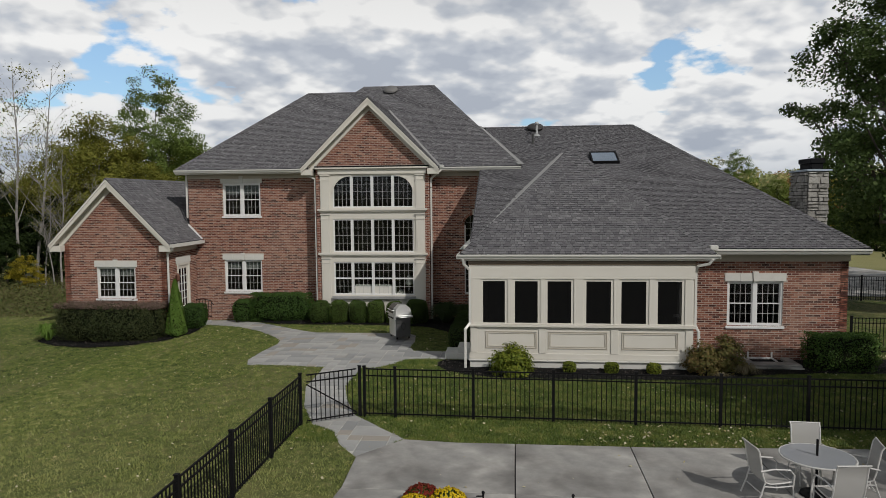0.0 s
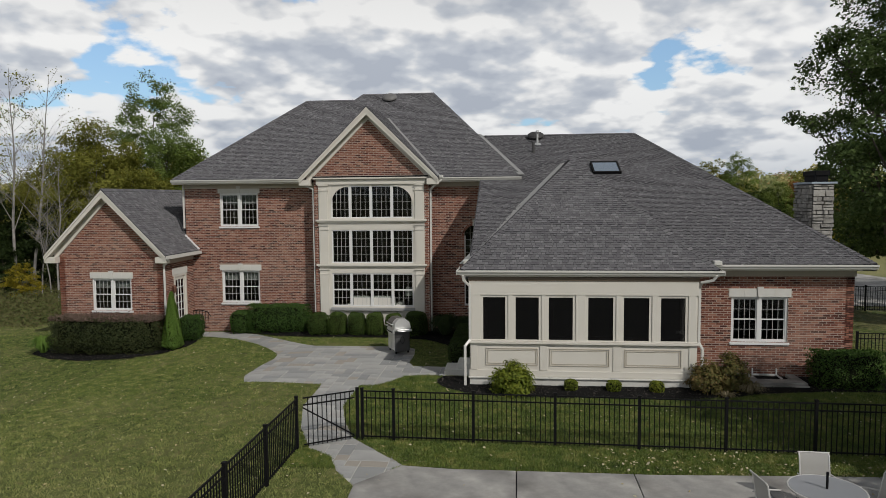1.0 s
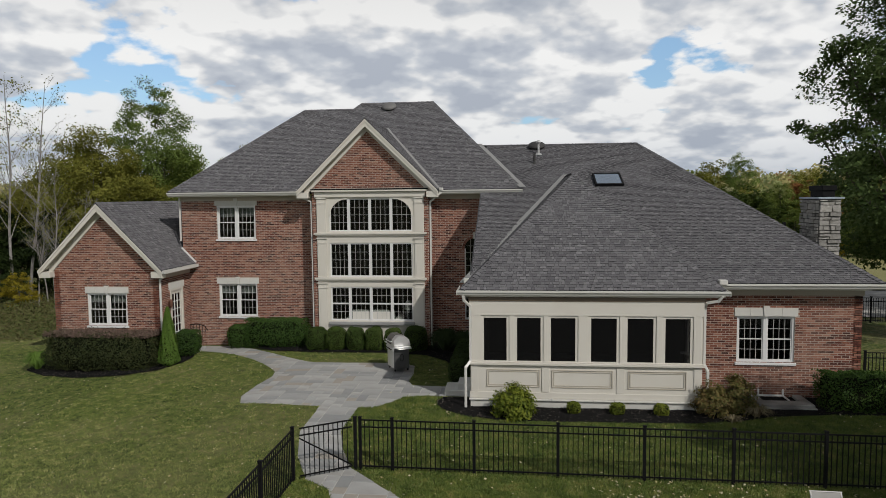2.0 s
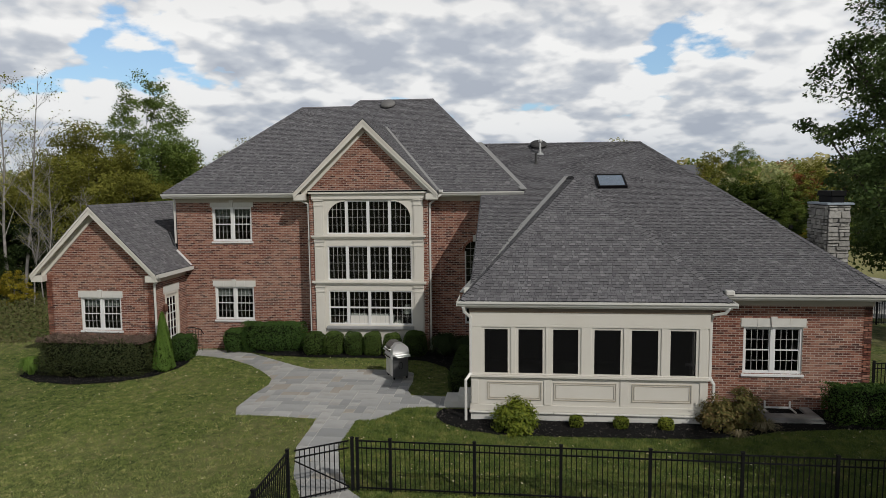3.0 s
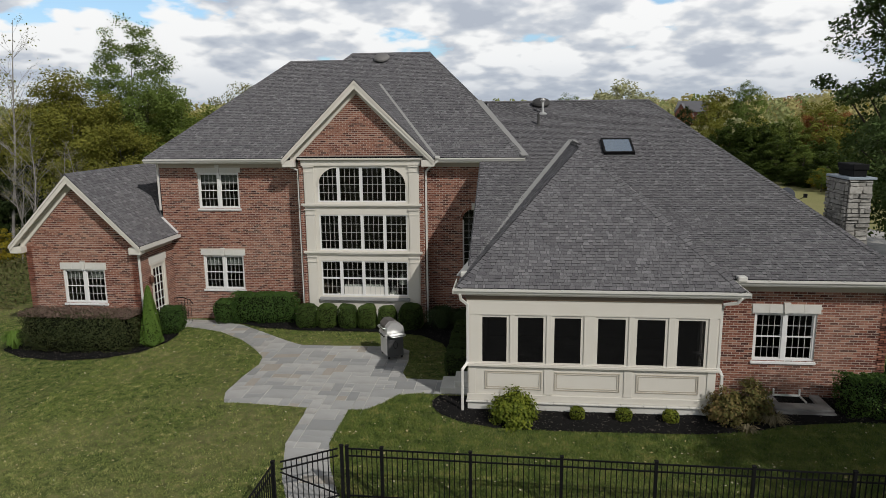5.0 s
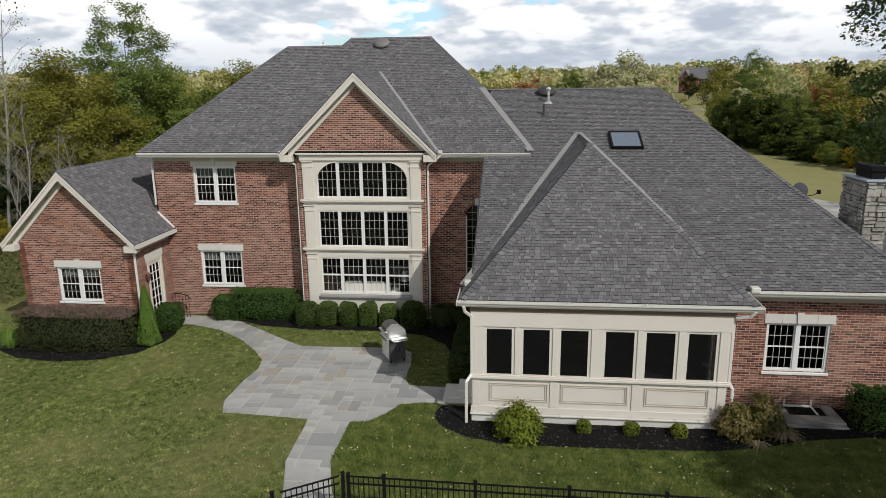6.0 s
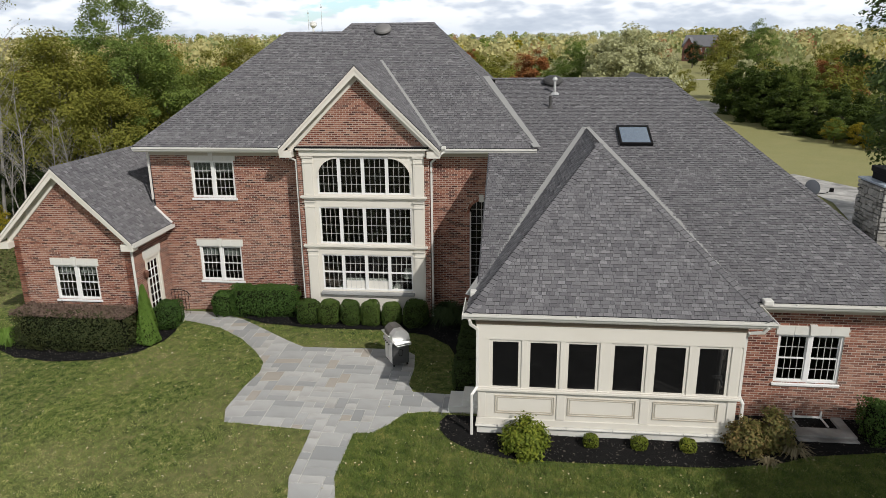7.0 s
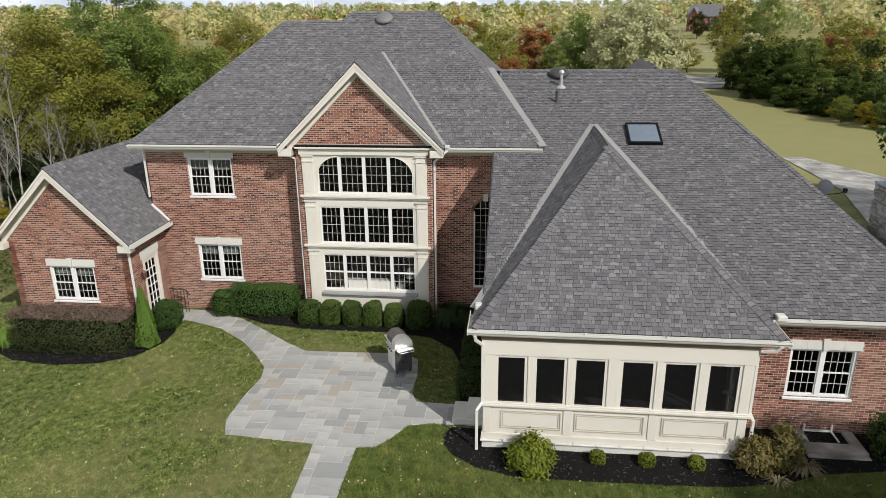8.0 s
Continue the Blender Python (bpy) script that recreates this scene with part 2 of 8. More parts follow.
CONCRETE = material("concrete", [(0.20, 0.195, 0.184), (0.32, 0.31, 0.288), (0.46, 0.44, 0.405)], rough=0.85, scale=1.1, spread=0.32, bump=0.25, bump_scale=80, stain=0.95, stain_col=(0.12, 0.113, 0.105), stain_scale=0.7)
MULCH = material("mulch", [(0.004, 0.004, 0.004), (0.009, 0.0088, 0.0085), (0.018, 0.0165, 0.016)], rough=0.95, scale=30, spread=0.25, bump=1.0, bump_scale=40, spec=0.1)
BARK = material("bark", [(0.05, 0.042, 0.034), (0.10, 0.085, 0.068)], rough=0.95, scale=4, spread=0.2, bump=0.8, bump_scale=20)
BIRCH = material("birch_bark", [(0.14, 0.13, 0.12), (0.32, 0.30, 0.28)], rough=0.9, scale=3, spread=0.3, bump=0.4, bump_scale=20)
STEEL = material("stainless_steel", [(0.72, 0.72, 0.71), (0.80, 0.80, 0.79)], rough=0.5, metal=1.0, scale=3, bump=0.03)
DARKSTEEL = material("grill_side", [(0.09, 0.09, 0.092), (0.13, 0.13, 0.13)], rough=0.45, metal=0.6, scale=3, bump=0.05)
PEWTER = material("grill_lid_paint", [(0.11, 0.10, 0.095), (0.15, 0.14, 0.13)], rough=0.4, metal=0.4, scale=3, bump=0.03)
CHAIRFRAME = material("white_powder_coat", [(0.43, 0.42, 0.40), (0.52, 0.51, 0.485)], rough=0.5, scale=4, bump=0.04)
SLING = see_through("sling_mesh", (1, 1, 1), None, 0.3, body=(0.40, 0.39, 0.37))
TABLEGLASS = see_through("frosted_table_glass", (0.85, 0.87, 0.88), 0.12, 0.5, body=(0.55, 0.57, 0.60))


# ---- builders ----
def part(name, bm, mat=None, parent=None, label=""):
    """Links a bmesh (or mesh) as one mesh object under a thing or a part."""
    if isinstance(bm, bpy.types.Mesh):
        me = bm
    else:
        me = bpy.data.meshes.new(name)
        bm.to_mesh(me)
        bm.free()
    if mat is not None and not me.materials:
        me.materials.append(mat)
    ob = new(name, me)
    if parent is not None:
        ob.parent = parent
        ob.matrix_parent_inverse = parent.matrix_world.inverted()
    return tagged(ob, label)


def parts(name, bxs, mat, parent, label="", bevel=0.0):
    """Boxes that are parts each."""
    return [part(name, boxes(b, bevel=bevel), mat, parent, label) for b in bxs]


def thing(name, at, label, category, group="", kind=""):
    """An Empty at the base of a thing, to hold its parts."""
    e = new(name)
    e.empty_display_size = 0.3
    e.location = at
    bpy.context.view_layer.update()
    return tagged(e, label, category, group, kind)


def box(bm, x0, x1, y0, y1, z0, z1, bevel=0.0):
    r = bmesh.ops.create_cube(bm, size=1.0, matrix=Matrix.LocRotScale(((x0 + x1) / 2, (y0 + y1) / 2, (z0 + z1) / 2), None, (abs(x1 - x0), abs(y1 - y0), abs(z1 - z0))))
    if bevel:
        es = list({e for v in r["verts"] for e in v.link_edges})
        bmesh.ops.bevel(bm, geom=es, offset=bevel, segments=1, affect="EDGES", profile=0.5)
    return bm


def boxes(*bs, bevel=0.0):
    bm = bmesh.new()
    for b in bs:
        box(bm, *b, bevel=bevel)
    return bm


def beam(bm, a, b, w, h, up=(0, 0, 1), bevel=0.0):
    """A bar from a to b, w wide and h high, centred on the line."""
    a, b = Vector(a), Vector(b)
    d = b - a
    x = d.normalized()
    z = Vector(up)
    y = z.cross(x).normalized()
    z = x.cross(y)
    m = Matrix(((x.x, y.x, z.x, 0), (x.y, y.y, z.y, 0), (x.z, y.z, z.z, 0), (0, 0, 0, 1)))
    m = Matrix.Translation((a + b) / 2) @ m @ Matrix.Diagonal((d.length, w, h, 1))
    r = bmesh.ops.create_cube(bm, size=1.0, matrix=m)
    if bevel:
        es = list({e for v in r["verts"] for e in v.link_edges})
        bmesh.ops.bevel(bm, geom=es, offset=bevel, segments=1, affect="EDGES", profile=0.5)
    return bm


def tube(bm, pts, radius, sides=8, taper=None):
    """A round pipe along points; taper: a radius for each point."""
    pts = [Vector(p) for p in pts]
    rings = []
    for i, p in enumerate(pts):
        d = (pts[min(i + 1, len(pts) - 1)] - pts[max(i - 1, 0)]).normalized()
        s = Vector((0, 0, 1)) if abs(d.z) < 0.9 else Vector((1, 0, 0))
        u = d.cross(s).normalized()
        v = d.cross(u)
        r = taper[i] if taper else radius
        rings.append([bm.verts.new(p + r * (math.cos(2 * math.pi * k / sides) * u + math.sin(2 * math.pi * k / sides) * v)) for k in range(sides)])
    for a, b in zip(rings, rings[1:]):
        for k in range(sides):
            bm.faces.new((a[k], a[(k + 1) % sides], b[(k + 1) % sides], b[k]))
    if sides > 2:
        bm.faces.new(rings[0])
        bm.faces.new(reversed(rings[-1]))
    return bm


def prism(bm, pts, depth):
    """A flat outline pushed along the vector depth into a solid."""
    d = Vector(depth)
    a = [bm.verts.new(Vector(p)) for p in pts]
    b = [bm.verts.new(Vector(p) + d) for p in pts]
    bm.faces.new(a)
    bm.faces.new(reversed(b))
    for i in range(len(a)):
        j = (i + 1) % len(a)
        bm.faces.new((a[j], a[i], b[i], b[j]))
    bmesh.ops.recalc_face_normals(bm, faces=bm.faces[:])
    return bm


def mesh_of(name, verts, faces, smooth=False):
    me = bpy.data.meshes.new(name)
    me.from_pydata(verts, [], faces)
    if smooth:
        me.polygons.foreach_set("use_smooth", [True] * len(me.polygons))
    me.update()
    return me


def wall_panel(origin, u, n, length, z0, z1, thick, openings):
    """A wall with rectangular openings (u0, u1, z0, z1) cut through it; n points out of the house."""
    o, u, n = Vector(origin), Vector(u), Vector(n)
    us = sorted({0.0, length, *[q for a in openings for q in a[:2] if 0 < q < length]})
    zs = sorted({z0, z1, *[q for a in openings for q in a[2:4] if z0 < q < z1]})
    solid = {}
    for i in range(len(us) - 1):
        for j in range(len(zs) - 1):
            cu, cz = (us[i] + us[i + 1]) / 2, (zs[j] + zs[j + 1]) / 2
            solid[i, j] = not any(a[0] < cu < a[1] and a[2] < cz < a[3] for a in openings)
    verts, faces, seen = [], [], {}

    def v(a, z, back):
        k = (round(a, 4), round(z, 4), back)
        if k not in seen:
            seen[k] = len(verts)
            verts.append(o + u * a - n * (thick if back else 0) + Vector((0, 0, z)))
        return seen[k]

    for (i, j), s in solid.items():
        if not s:
            continue
        a, b, c, d = us[i], us[i + 1], zs[j], zs[j + 1]
        faces.append((v(a, c, 0), v(b, c, 0), v(b, d, 0), v(a, d, 0)))
        faces.append((v(b, c, 1), v(a, c, 1), v(a, d, 1), v(b, d, 1)))
        for di, dj, p, q in ((-1, 0, (a, d), (a, c)), (1, 0, (b, c), (b, d)), (0, -1, (a, c), (b, c)), (0, 1, (b, d), (a, d))):
            if not solid.get((i + di, j + dj), False):
                faces.append((v(*q, 0), v(*p, 0), v(*p, 1), v(*q, 1)))
    return mesh_of("wall", verts, faces)


def brick_field(origin, u, n, z0, z1, span, gaps, seed, course=0.0705, length=0.205, joint=0.015, proud=0.006):
    """Bricks in running bond on a wall face. span(z): the stretch of wall at a height; gaps: functions of z that give a stretch to leave free, or None.
    Returns a list of (corner points) for each brick: u0, u1, z0, z1."""
    rnd = random.Random(seed)
    out = []
    rows = int((z1 - z0) / course + 0.5)
    for r in range(rows):
        za, zb = z0 + r * course, z0 + (r + 1) * course - joint
        zm = (za + zb) / 2
        s = span(zm)
        if s is None or s[1] - s[0] < 0.05:
            continue
        free = [s]
        for g in gaps:
            w = g(zm)
            if w is None:
                continue
            nxt = []
            for a, b in free:
                if w[1] <= a or w[0] >= b:
                    nxt.append((a, b))
                else:
                    if w[0] > a:
                        nxt.append((a, w[0]))
                    if w[1] < b:
                        nxt.append((w[1], b))
            free = nxt
        step = length + joint
        off = (step / 2 if r % 2 else 0.0)
        for a, b in free:
            k = math.floor((a - off) / step)
            while off + k * step < b:
                p, q = max(a, off + k * step), min(b, off + k * step + length)
                if q - p > 0.03:
                    out.append((p, q, za, zb, proud + rnd.uniform(-0.002, 0.002)))
                k += 1
    return out


def brick_mesh(name, origin, u, n, bricks):
    o, u, n = np.array(origin, float), np.array(u, float), np.array(n, float)
    verts, faces = [], []
    for p, q, za, zb, h in bricks:
        i = len(verts)
        for back in (0, 1):
            for a, z in ((p, za), (q, za), (q, zb), (p, zb)):
                d = -0.01 if back else h
                e = 0.0 if back else 0.002
                aa = a + (e if a == p else -e)
                zz = z + (e if z == za else -e)
                w = o + u * aa + n * d
                verts.append((w[0], w[1], w[2] + zz))
        faces += [(i, i + 1, i + 2, i + 3), (i, i + 4, i + 5, i + 1), (i + 1, i + 5, i + 6, i + 2), (i + 2, i + 6, i + 7, i + 3), (i + 3, i + 7, i + 4, i)]
    return mesh_of(name, verts, faces)


def rect_gap(u0, u1, za, zb):
    return lambda z: (u0, u1) if za < z < zb else None


def shingle_rows(p0, p1, p2, p3, seed, exposure=0.120):
    """Shingles on a roof face given by its eave p0-p1 and its top p3-p2 (the top may be a point). Each is eight points."""
    rnd = random.Random(seed)
    p0, p1, p2, p3 = (Vector(p) for p in (p0, p1, p2, p3))
    ux = (p1 - p0).normalized()
    nrm = ux.cross(p3 - p0 if (p3 - p0).length > 0.01 else p2 - p0).normalized()
    if nrm.z < 0:
        nrm = -nrm
    vy = nrm.cross(ux)
    if vy.z < 0:
        vy = -vy
    width = (p1 - p0).length
    a3, h3 = (p3 - p0).dot(ux), (p3 - p0).dot(vy)
    a2, h2 = (p2 - p0).dot(ux), (p2 - p0).dot(vy)
    top = min(h2, h3)
    rows = int(top / exposure)
    ex = top / rows
    pieces = []
    left = lambda v: a3 * v / h3
    right = lambda v: width + (a2 - width) * v / h2
    for r in range(rows):
        vb, vt = r * ex - 0.004, (r + 1) * ex
        x = left(vb) - rnd.uniform(0, 0.3)
        end = right(vb)
        thick = rnd.random() < 0.5
        while x < end:
            thick = not thick
            w = rnd.choice((0.09, 0.12, 0.15, 0.19, 0.24)) if thick else rnd.choice((0.07, 0.09, 0.12, 0.16))
            a, b = max(x, left(vb)), min(x + w - 0.011, right(vb))
            c, d = max(x, left(vt)), min(x + w - 0.011, right(vt))
            x += w
            if b - a < 0.02:
                continue
            if d < c:
                c = d = (c + d) / 2
            h = (0.019 if thick else 0.009) + rnd.uniform(0, 0.004)
            drop = rnd.choice((0.004, 0.008, 0.012)) if thick else 0.0
            q = [(a, vb - drop, h), (b, vb - drop, h), (d, vt + 0.02, 0.004), (c, vt + 0.02, 0.004), (a, vb - drop, -0.01), (b, vb - drop, -0.01), (d, vt + 0.02, -0.01), (c, vt + 0.02, -0.01)]
            pieces.append([tuple(p0 + ux * s + vy * t + nrm * k) for s, t, k in q])
    return pieces


SHINGLE_FACES = [(0, 1, 2, 3), (0, 4, 5, 1), (1, 5, 6, 2), (3, 7, 4, 0)]


def shingle_mesh(name, pieces):
    verts, faces = [], []
    for p in pieces:
        i = len(verts)
        verts += p
        faces += [tuple(i + k for k in f) for f in SHINGLE_FACES]
    me = mesh_of(name, verts, faces)
    me.materials.append(SHINGLE)
    me.materials.append(EDGE)
    me.polygons.foreach_set("material_index", [1 if i % 4 == 1 else 0 for i in range(len(me.polygons))])
    return me


def ridge_caps(p0, p1, n1, n2, step=0.15, half=0.15, seed=0):
    """Cap shingles folded over a ridge or hip from the low end p0 to the high end p1; n1, n2: the ways down each side."""
    rnd = random.Random(seed)
    p0, p1 = Vector(p0), Vector(p1)
    d = (p1 - p0).normalized()
    n = max(2, int((p1 - p0).length / step))
    n1, n2 = Vector(n1).normalized(), Vector(n2).normalized()
    up = Vector((0, 0, 1))
    out = []
    for i in range(n):
        a = p0 + (p1 - p0) * i / n
        b = p0 + (p1 - p0) * (i + 1.25) / n
        ha, hb = 0.036 + rnd.uniform(0, 0.006), 0.024
        verts = []
        for q, h in ((a, ha), (b, hb)):
            for s in (n1, None, n2):
                verts.append(tuple(q + up * h + (s * half if s is not None else Vector((0, 0, 0)))))
        for s in (n1, None, n2):
            verts.append(tuple(a + up * 0.018 + (s * half if s is not None else Vector((0, 0, 0)))))
        out.append(verts)
    return out


CAP_FACES = [(0, 1, 4, 3), (1, 2, 5, 4), (6, 7, 1, 0), (7, 8, 2, 1)]


def cap_mesh(name, pieces, mat, edge=None):
    verts, faces = [], []
    for p in pieces:
        k = len(verts)
        verts += p
        faces += [tuple(k + q for q in f) for f in CAP_FACES]
    me = mesh_of(name, verts, faces)
    me.materials.append(mat)
    me.materials.append(edge or EDGE)
    me.polygons.foreach_set("material_index", [1 if i % 4 > 1 else 0 for i in range(len(me.polygons))])
    return me


# ---- the house ----
house = thing("house", (-2, 28, 0), "two-storey red brick house with grey shingle roofs and cream trim", "house")


def down(d, nrm):
    """The way down a roof face, square to the hip or ridge d."""
    w = Vector(nrm).cross(Vector(d)).normalized()
    return w if w.z < 0 else -w


def normal_of(a, b, c):
    n = (Vector(b) - Vector(a)).cross(Vector(c) - Vector(a)).normalized()
    return n if n.z > 0 else -n


def roof_slab(bm, pts, thick=0.10):
    return prism(bm, pts, (0, 0, -thick))


# heights and lines of the main block
EY, EZ, SL = 28.10, 6.35, 0.645            # eave line of the two-storey roof, its height and slope
MX0, MX1 = -14.27, 0.50                    # ends of that eave
R1L, R1R = (-10.23, 34.4, 10.41), (-7.75, 34.4, 10.41)
R2L, R2R = (-7.45, 34.94, 10.75), (-3.83, 34.94, 10.75)
EL, ER = (MX0, EY, EZ), (MX1, EY, EZ)
BL, BR = (MX0, 40.7, EZ), (MX1, 41.78, EZ)
GX, GH, GZ0, GZ1, GYF = -5.71, 2.87, 6.36, 9.20, 27.63    # central gable: middle, half width, eave and ridge heights, front
GYE, GYR = EY + (GZ0 - EZ) / SL, EY + (GZ1 - EZ) / SL
LX, LH, LZ0, LZ1, LYF = -15.95, 2.56, 3.34, 5.95, 25.70    # left wing roof
WY, WZ, WSL = 21.20, 3.48, 0.395                            # right wing roof
W3R = (5.86, 33.8, 8.46)
WC = (10.65, WY, WZ)
SY, SZ, SX0, SX1 = 20.10, 3.41, -1.35, 5.96                # sunroom roof
SA, SB = (2.30, 25.6, 6.86), (2.30, 29.76, 6.86)

bm = bmesh.new()
roof_slab(bm, [EL, ER, R2R, R2L, R1R, R1L])
roof_slab(bm, [EL, R1L, BL])
roof_slab(bm, [ER, BR, R2R])
roof_slab(bm, [BL, R1L, (R2R[0], R2R[1] + 0.5, R1R[2]), BR])
roof_slab(bm, [R1R, R2L, R2R, (R2R[0], R2R[1] + 0.6, R1R[2]), (R1R[0], R2R[1] + 0.6, R1R[2])])
main_roof = part("main_roof", bm, UNDERLAY, house, "grey shingled hip roof over the two-storey block")
bm = bmesh.new()
roof_slab(bm, [(GX - GH, GYE, GZ0), (GX - GH, GYF, GZ0), (GX, GYF, GZ1), (GX, GYR, GZ1)], 0.08)
roof_slab(bm, [(GX + GH, GYF, GZ0), (GX + GH, GYE, GZ0), (GX, GYR, GZ1), (GX, GYF, GZ1)], 0.08)
gable_roof = part("gable_roof", bm, UNDERLAY, house, "grey shingled roof of the central gable")
bm = bmesh.new()
LM = -13.95
LZM = LZ1 - (LM - LX) * (LZ1 - LZ0) / LH
roof_slab(bm, [(LX + LH, LYF, LZ0), (LX + LH, 28.6, LZ0), (LM, 28.6, LZM), (LM, 36, LZM), (LX, 36, LZ1), (LX, LYF, LZ1)], 0.08)
roof_slab(bm, [(LX - LH, 36, LZ0), (LX - LH, LYF, LZ0), (LX, LYF, LZ1), (LX, 36, LZ1)], 0.08)
left_roof = part("wing_roof", bm, UNDERLAY, house, "grey shingled gable roof of the one-storey wing")
bm = bmesh.new()
WL = (-1.14, WY, WZ)
roof_slab(bm, [WL, WC, W3R, (-1.14, 33.8, 8.46)])
roof_slab(bm, [WC, (10.65, 46.4, WZ), W3R])
roof_slab(bm, [(10.65, 46.4, WZ), (-2.2, 46.4, WZ), (-2.2, 33.8, 8.46), W3R])
right_roof = part("wing_roof", bm, UNDERLAY, house, "broad grey shingled hip roof of the long one-storey wing")
bm = bmesh.new()
SVL, SVR = (SX0, WY + 0.02, SZ), (SX1, WY + 0.02, SZ)
roof_slab(bm, [(SX0, SY, SZ), (SX1, SY, SZ), SA])
roof_slab(bm, [SVL, (SX0, SY, SZ), SA, SB])
roof_slab(bm, [(SX1, SY, SZ), SVR, SB, SA])
sun_roof = part("sunroom_roof", bm, UNDERLAY, house, "grey shingled hip roof over the sunroom")

# shingles: the courses above the sunroom's eave are single pieces further below, the rest is joined
FACES = [
    (main_roof, (EL, ER, (-3.49, 34.4, 10.41), R1L)),
    (main_roof, (R1R, (-3.49, 34.4, 10.41), R2R, R2L)),
    (main_roof, (ER, BR, R2R, R2R)),
    (gable_roof, ((GX - GH, GYE, GZ0), (GX - GH, GYF, GZ0), (GX, GYF, GZ1), (GX, GYR, GZ1))),
    (gable_roof, ((GX + GH, GYF, GZ0), (GX + GH, GYE, GZ0), (GX, GYR, GZ1), (GX, GYF, GZ1))),
    (left_roof, ((LX + LH, LYF, LZ0), (LX + LH, 28.6, LZ0), (LX, 28.6, LZ1), (LX, LYF, LZ1))),
    (left_roof, ((LM, 28.6, LZM), (LM, 36, LZM), (LX, 36, LZ1), (LX, 28.6, LZ1))),
    (right_roof, (WL, WC, W3R, (-1.14, 33.8, 8.46))),
    (right_roof, (WC, (10.65, 46.4, WZ), W3R, W3R)),
    (sun_roof, (SVL, (SX0, SY, SZ), SA, SB)),
    (sun_roof, ((SX1, SY, SZ), SVR, SB, SA)),
]
for k, (roof, f) in enumerate(FACES):
    ob = part("shingle_field", shingle_mesh("shingle_field", shingle_rows(*f, seed=k)), SHINGLE, roof)
    tagged(ob, kind="stuff")
front_shingles = shingle_rows((SX0, SY, SZ), (SX1, SY, SZ), SA, SA, seed=40)

n_front, n_left, n_right = normal_of(EL, ER, R1L), normal_of(EL, R1L, BL), normal_of(ER, BR, R2R)
for roof, a, b, na, nb in (
    (main_roof, EL, R1L, n_front, n_left),
    (main_roof, ER, R2R, n_front, n_right),
    (main_roof, R1L, R1R, n_front, normal_of(BL, R1L, R1R)),
    (main_roof, R2L, R2R, n_front, normal_of(BL, R1L, R1R)),
    (main_roof, R1R, R2L, n_front, normal_of(R1R, R2L, (-8.5, 40, 10))),
    (gable_roof, (GX, GYF, GZ1), (GX, GYR, GZ1), Vector((-GZ1 + GZ0, 0, GH)), Vector((GZ1 - GZ0, 0, GH))),
    (left_roof, (LX, LYF, LZ1), (LX, 36, LZ1), Vector((-LZ1 + LZ0, 0, LH)), Vector((LZ1 - LZ0, 0, LH))),
    (right_roof, (-1.5, 33.8, 8.46), W3R, Vector((0, -WSL, 1)), Vector((0, WSL, 1))),
    (right_roof, WC, W3R, Vector((0, -WSL, 1)), normal_of(WC, (10.65, 46.4, WZ), W3R)),
    (sun_roof, (SX0, SY, SZ), SA, normal_of((SX0, SY, SZ), (SX1, SY, SZ), SA), normal_of(SVL, (SX0, SY, SZ), SA)),
    (sun_roof, (SX1, SY, SZ), SA, normal_of((SX0, SY, SZ), (SX1, SY, SZ), SA), normal_of((SX1, SY, SZ), SVR, SA)),
    (sun_roof, SA, SB, normal_of(SVL, (SX0, SY, SZ), SA), normal_of((SX1, SY, SZ), SVR, SA)),
):
    d = Vector(b) - Vector(a)
    caps = ridge_caps(a, b, down(d, na), down(d, nb), seed=len(house.children))
    if roof == sun_roof:
        for c in caps:
            o = Vector(c[1])
            part("ridge_cap", cap_mesh("ridge_cap", [[tuple(Vector(v) - o) for v in c]], SHINGLE_PIECE), None, roof).location = o
    else:
        tagged(part("ridge_cap_run", cap_mesh("ridge_cap_run", caps, SHINGLE, SHINGLE if roof in (gable_roof, left_roof) else EDGE), None, roof), kind="stuff")

# top of the rear gable, just above the long wing's ridge
bm = bmesh.new()
roof_slab(bm, [(5.70, 37.6, 8.41), (3.62, 37.6, 6.57), (3.62, 42.0, 6.57), (5.70, 42.0, 8.41)])
roof_slab(bm, [(5.70, 37.6, 8.41), (7.78, 37.6, 6.57), (7.78, 42.0, 6.57), (5.70, 42.0, 8.41)])
prism(bm, [(3.72, 37.65, 6.57), (7.68, 37.65, 6.57), (5.70, 37.65, 8.27)], (0, 0.2, 0))
part("rear_gable_roof", bm, SHINGLE, house, "grey shingled rear gable behind the ridge")

# valley metal where roofs meet
for a, b, nl in (
    (SVL, SB, None), (SVR, SB, None), ((MX1, 28.1, 6.36), (-1.52, 33.8, 8.50), None),
    ((GX + GH, GYE, GZ0), (GX, GYR, GZ1), 0.13),
):
    bm = bmesh.new()
    off = Vector((0, -0.02, 0.052))
    beam(bm, Vector(a) + off, Vector(b) + off, nl or 0.27, 0.02)
    part("valley_flashing", bm, FLASH, house, "pale metal valley flashing")


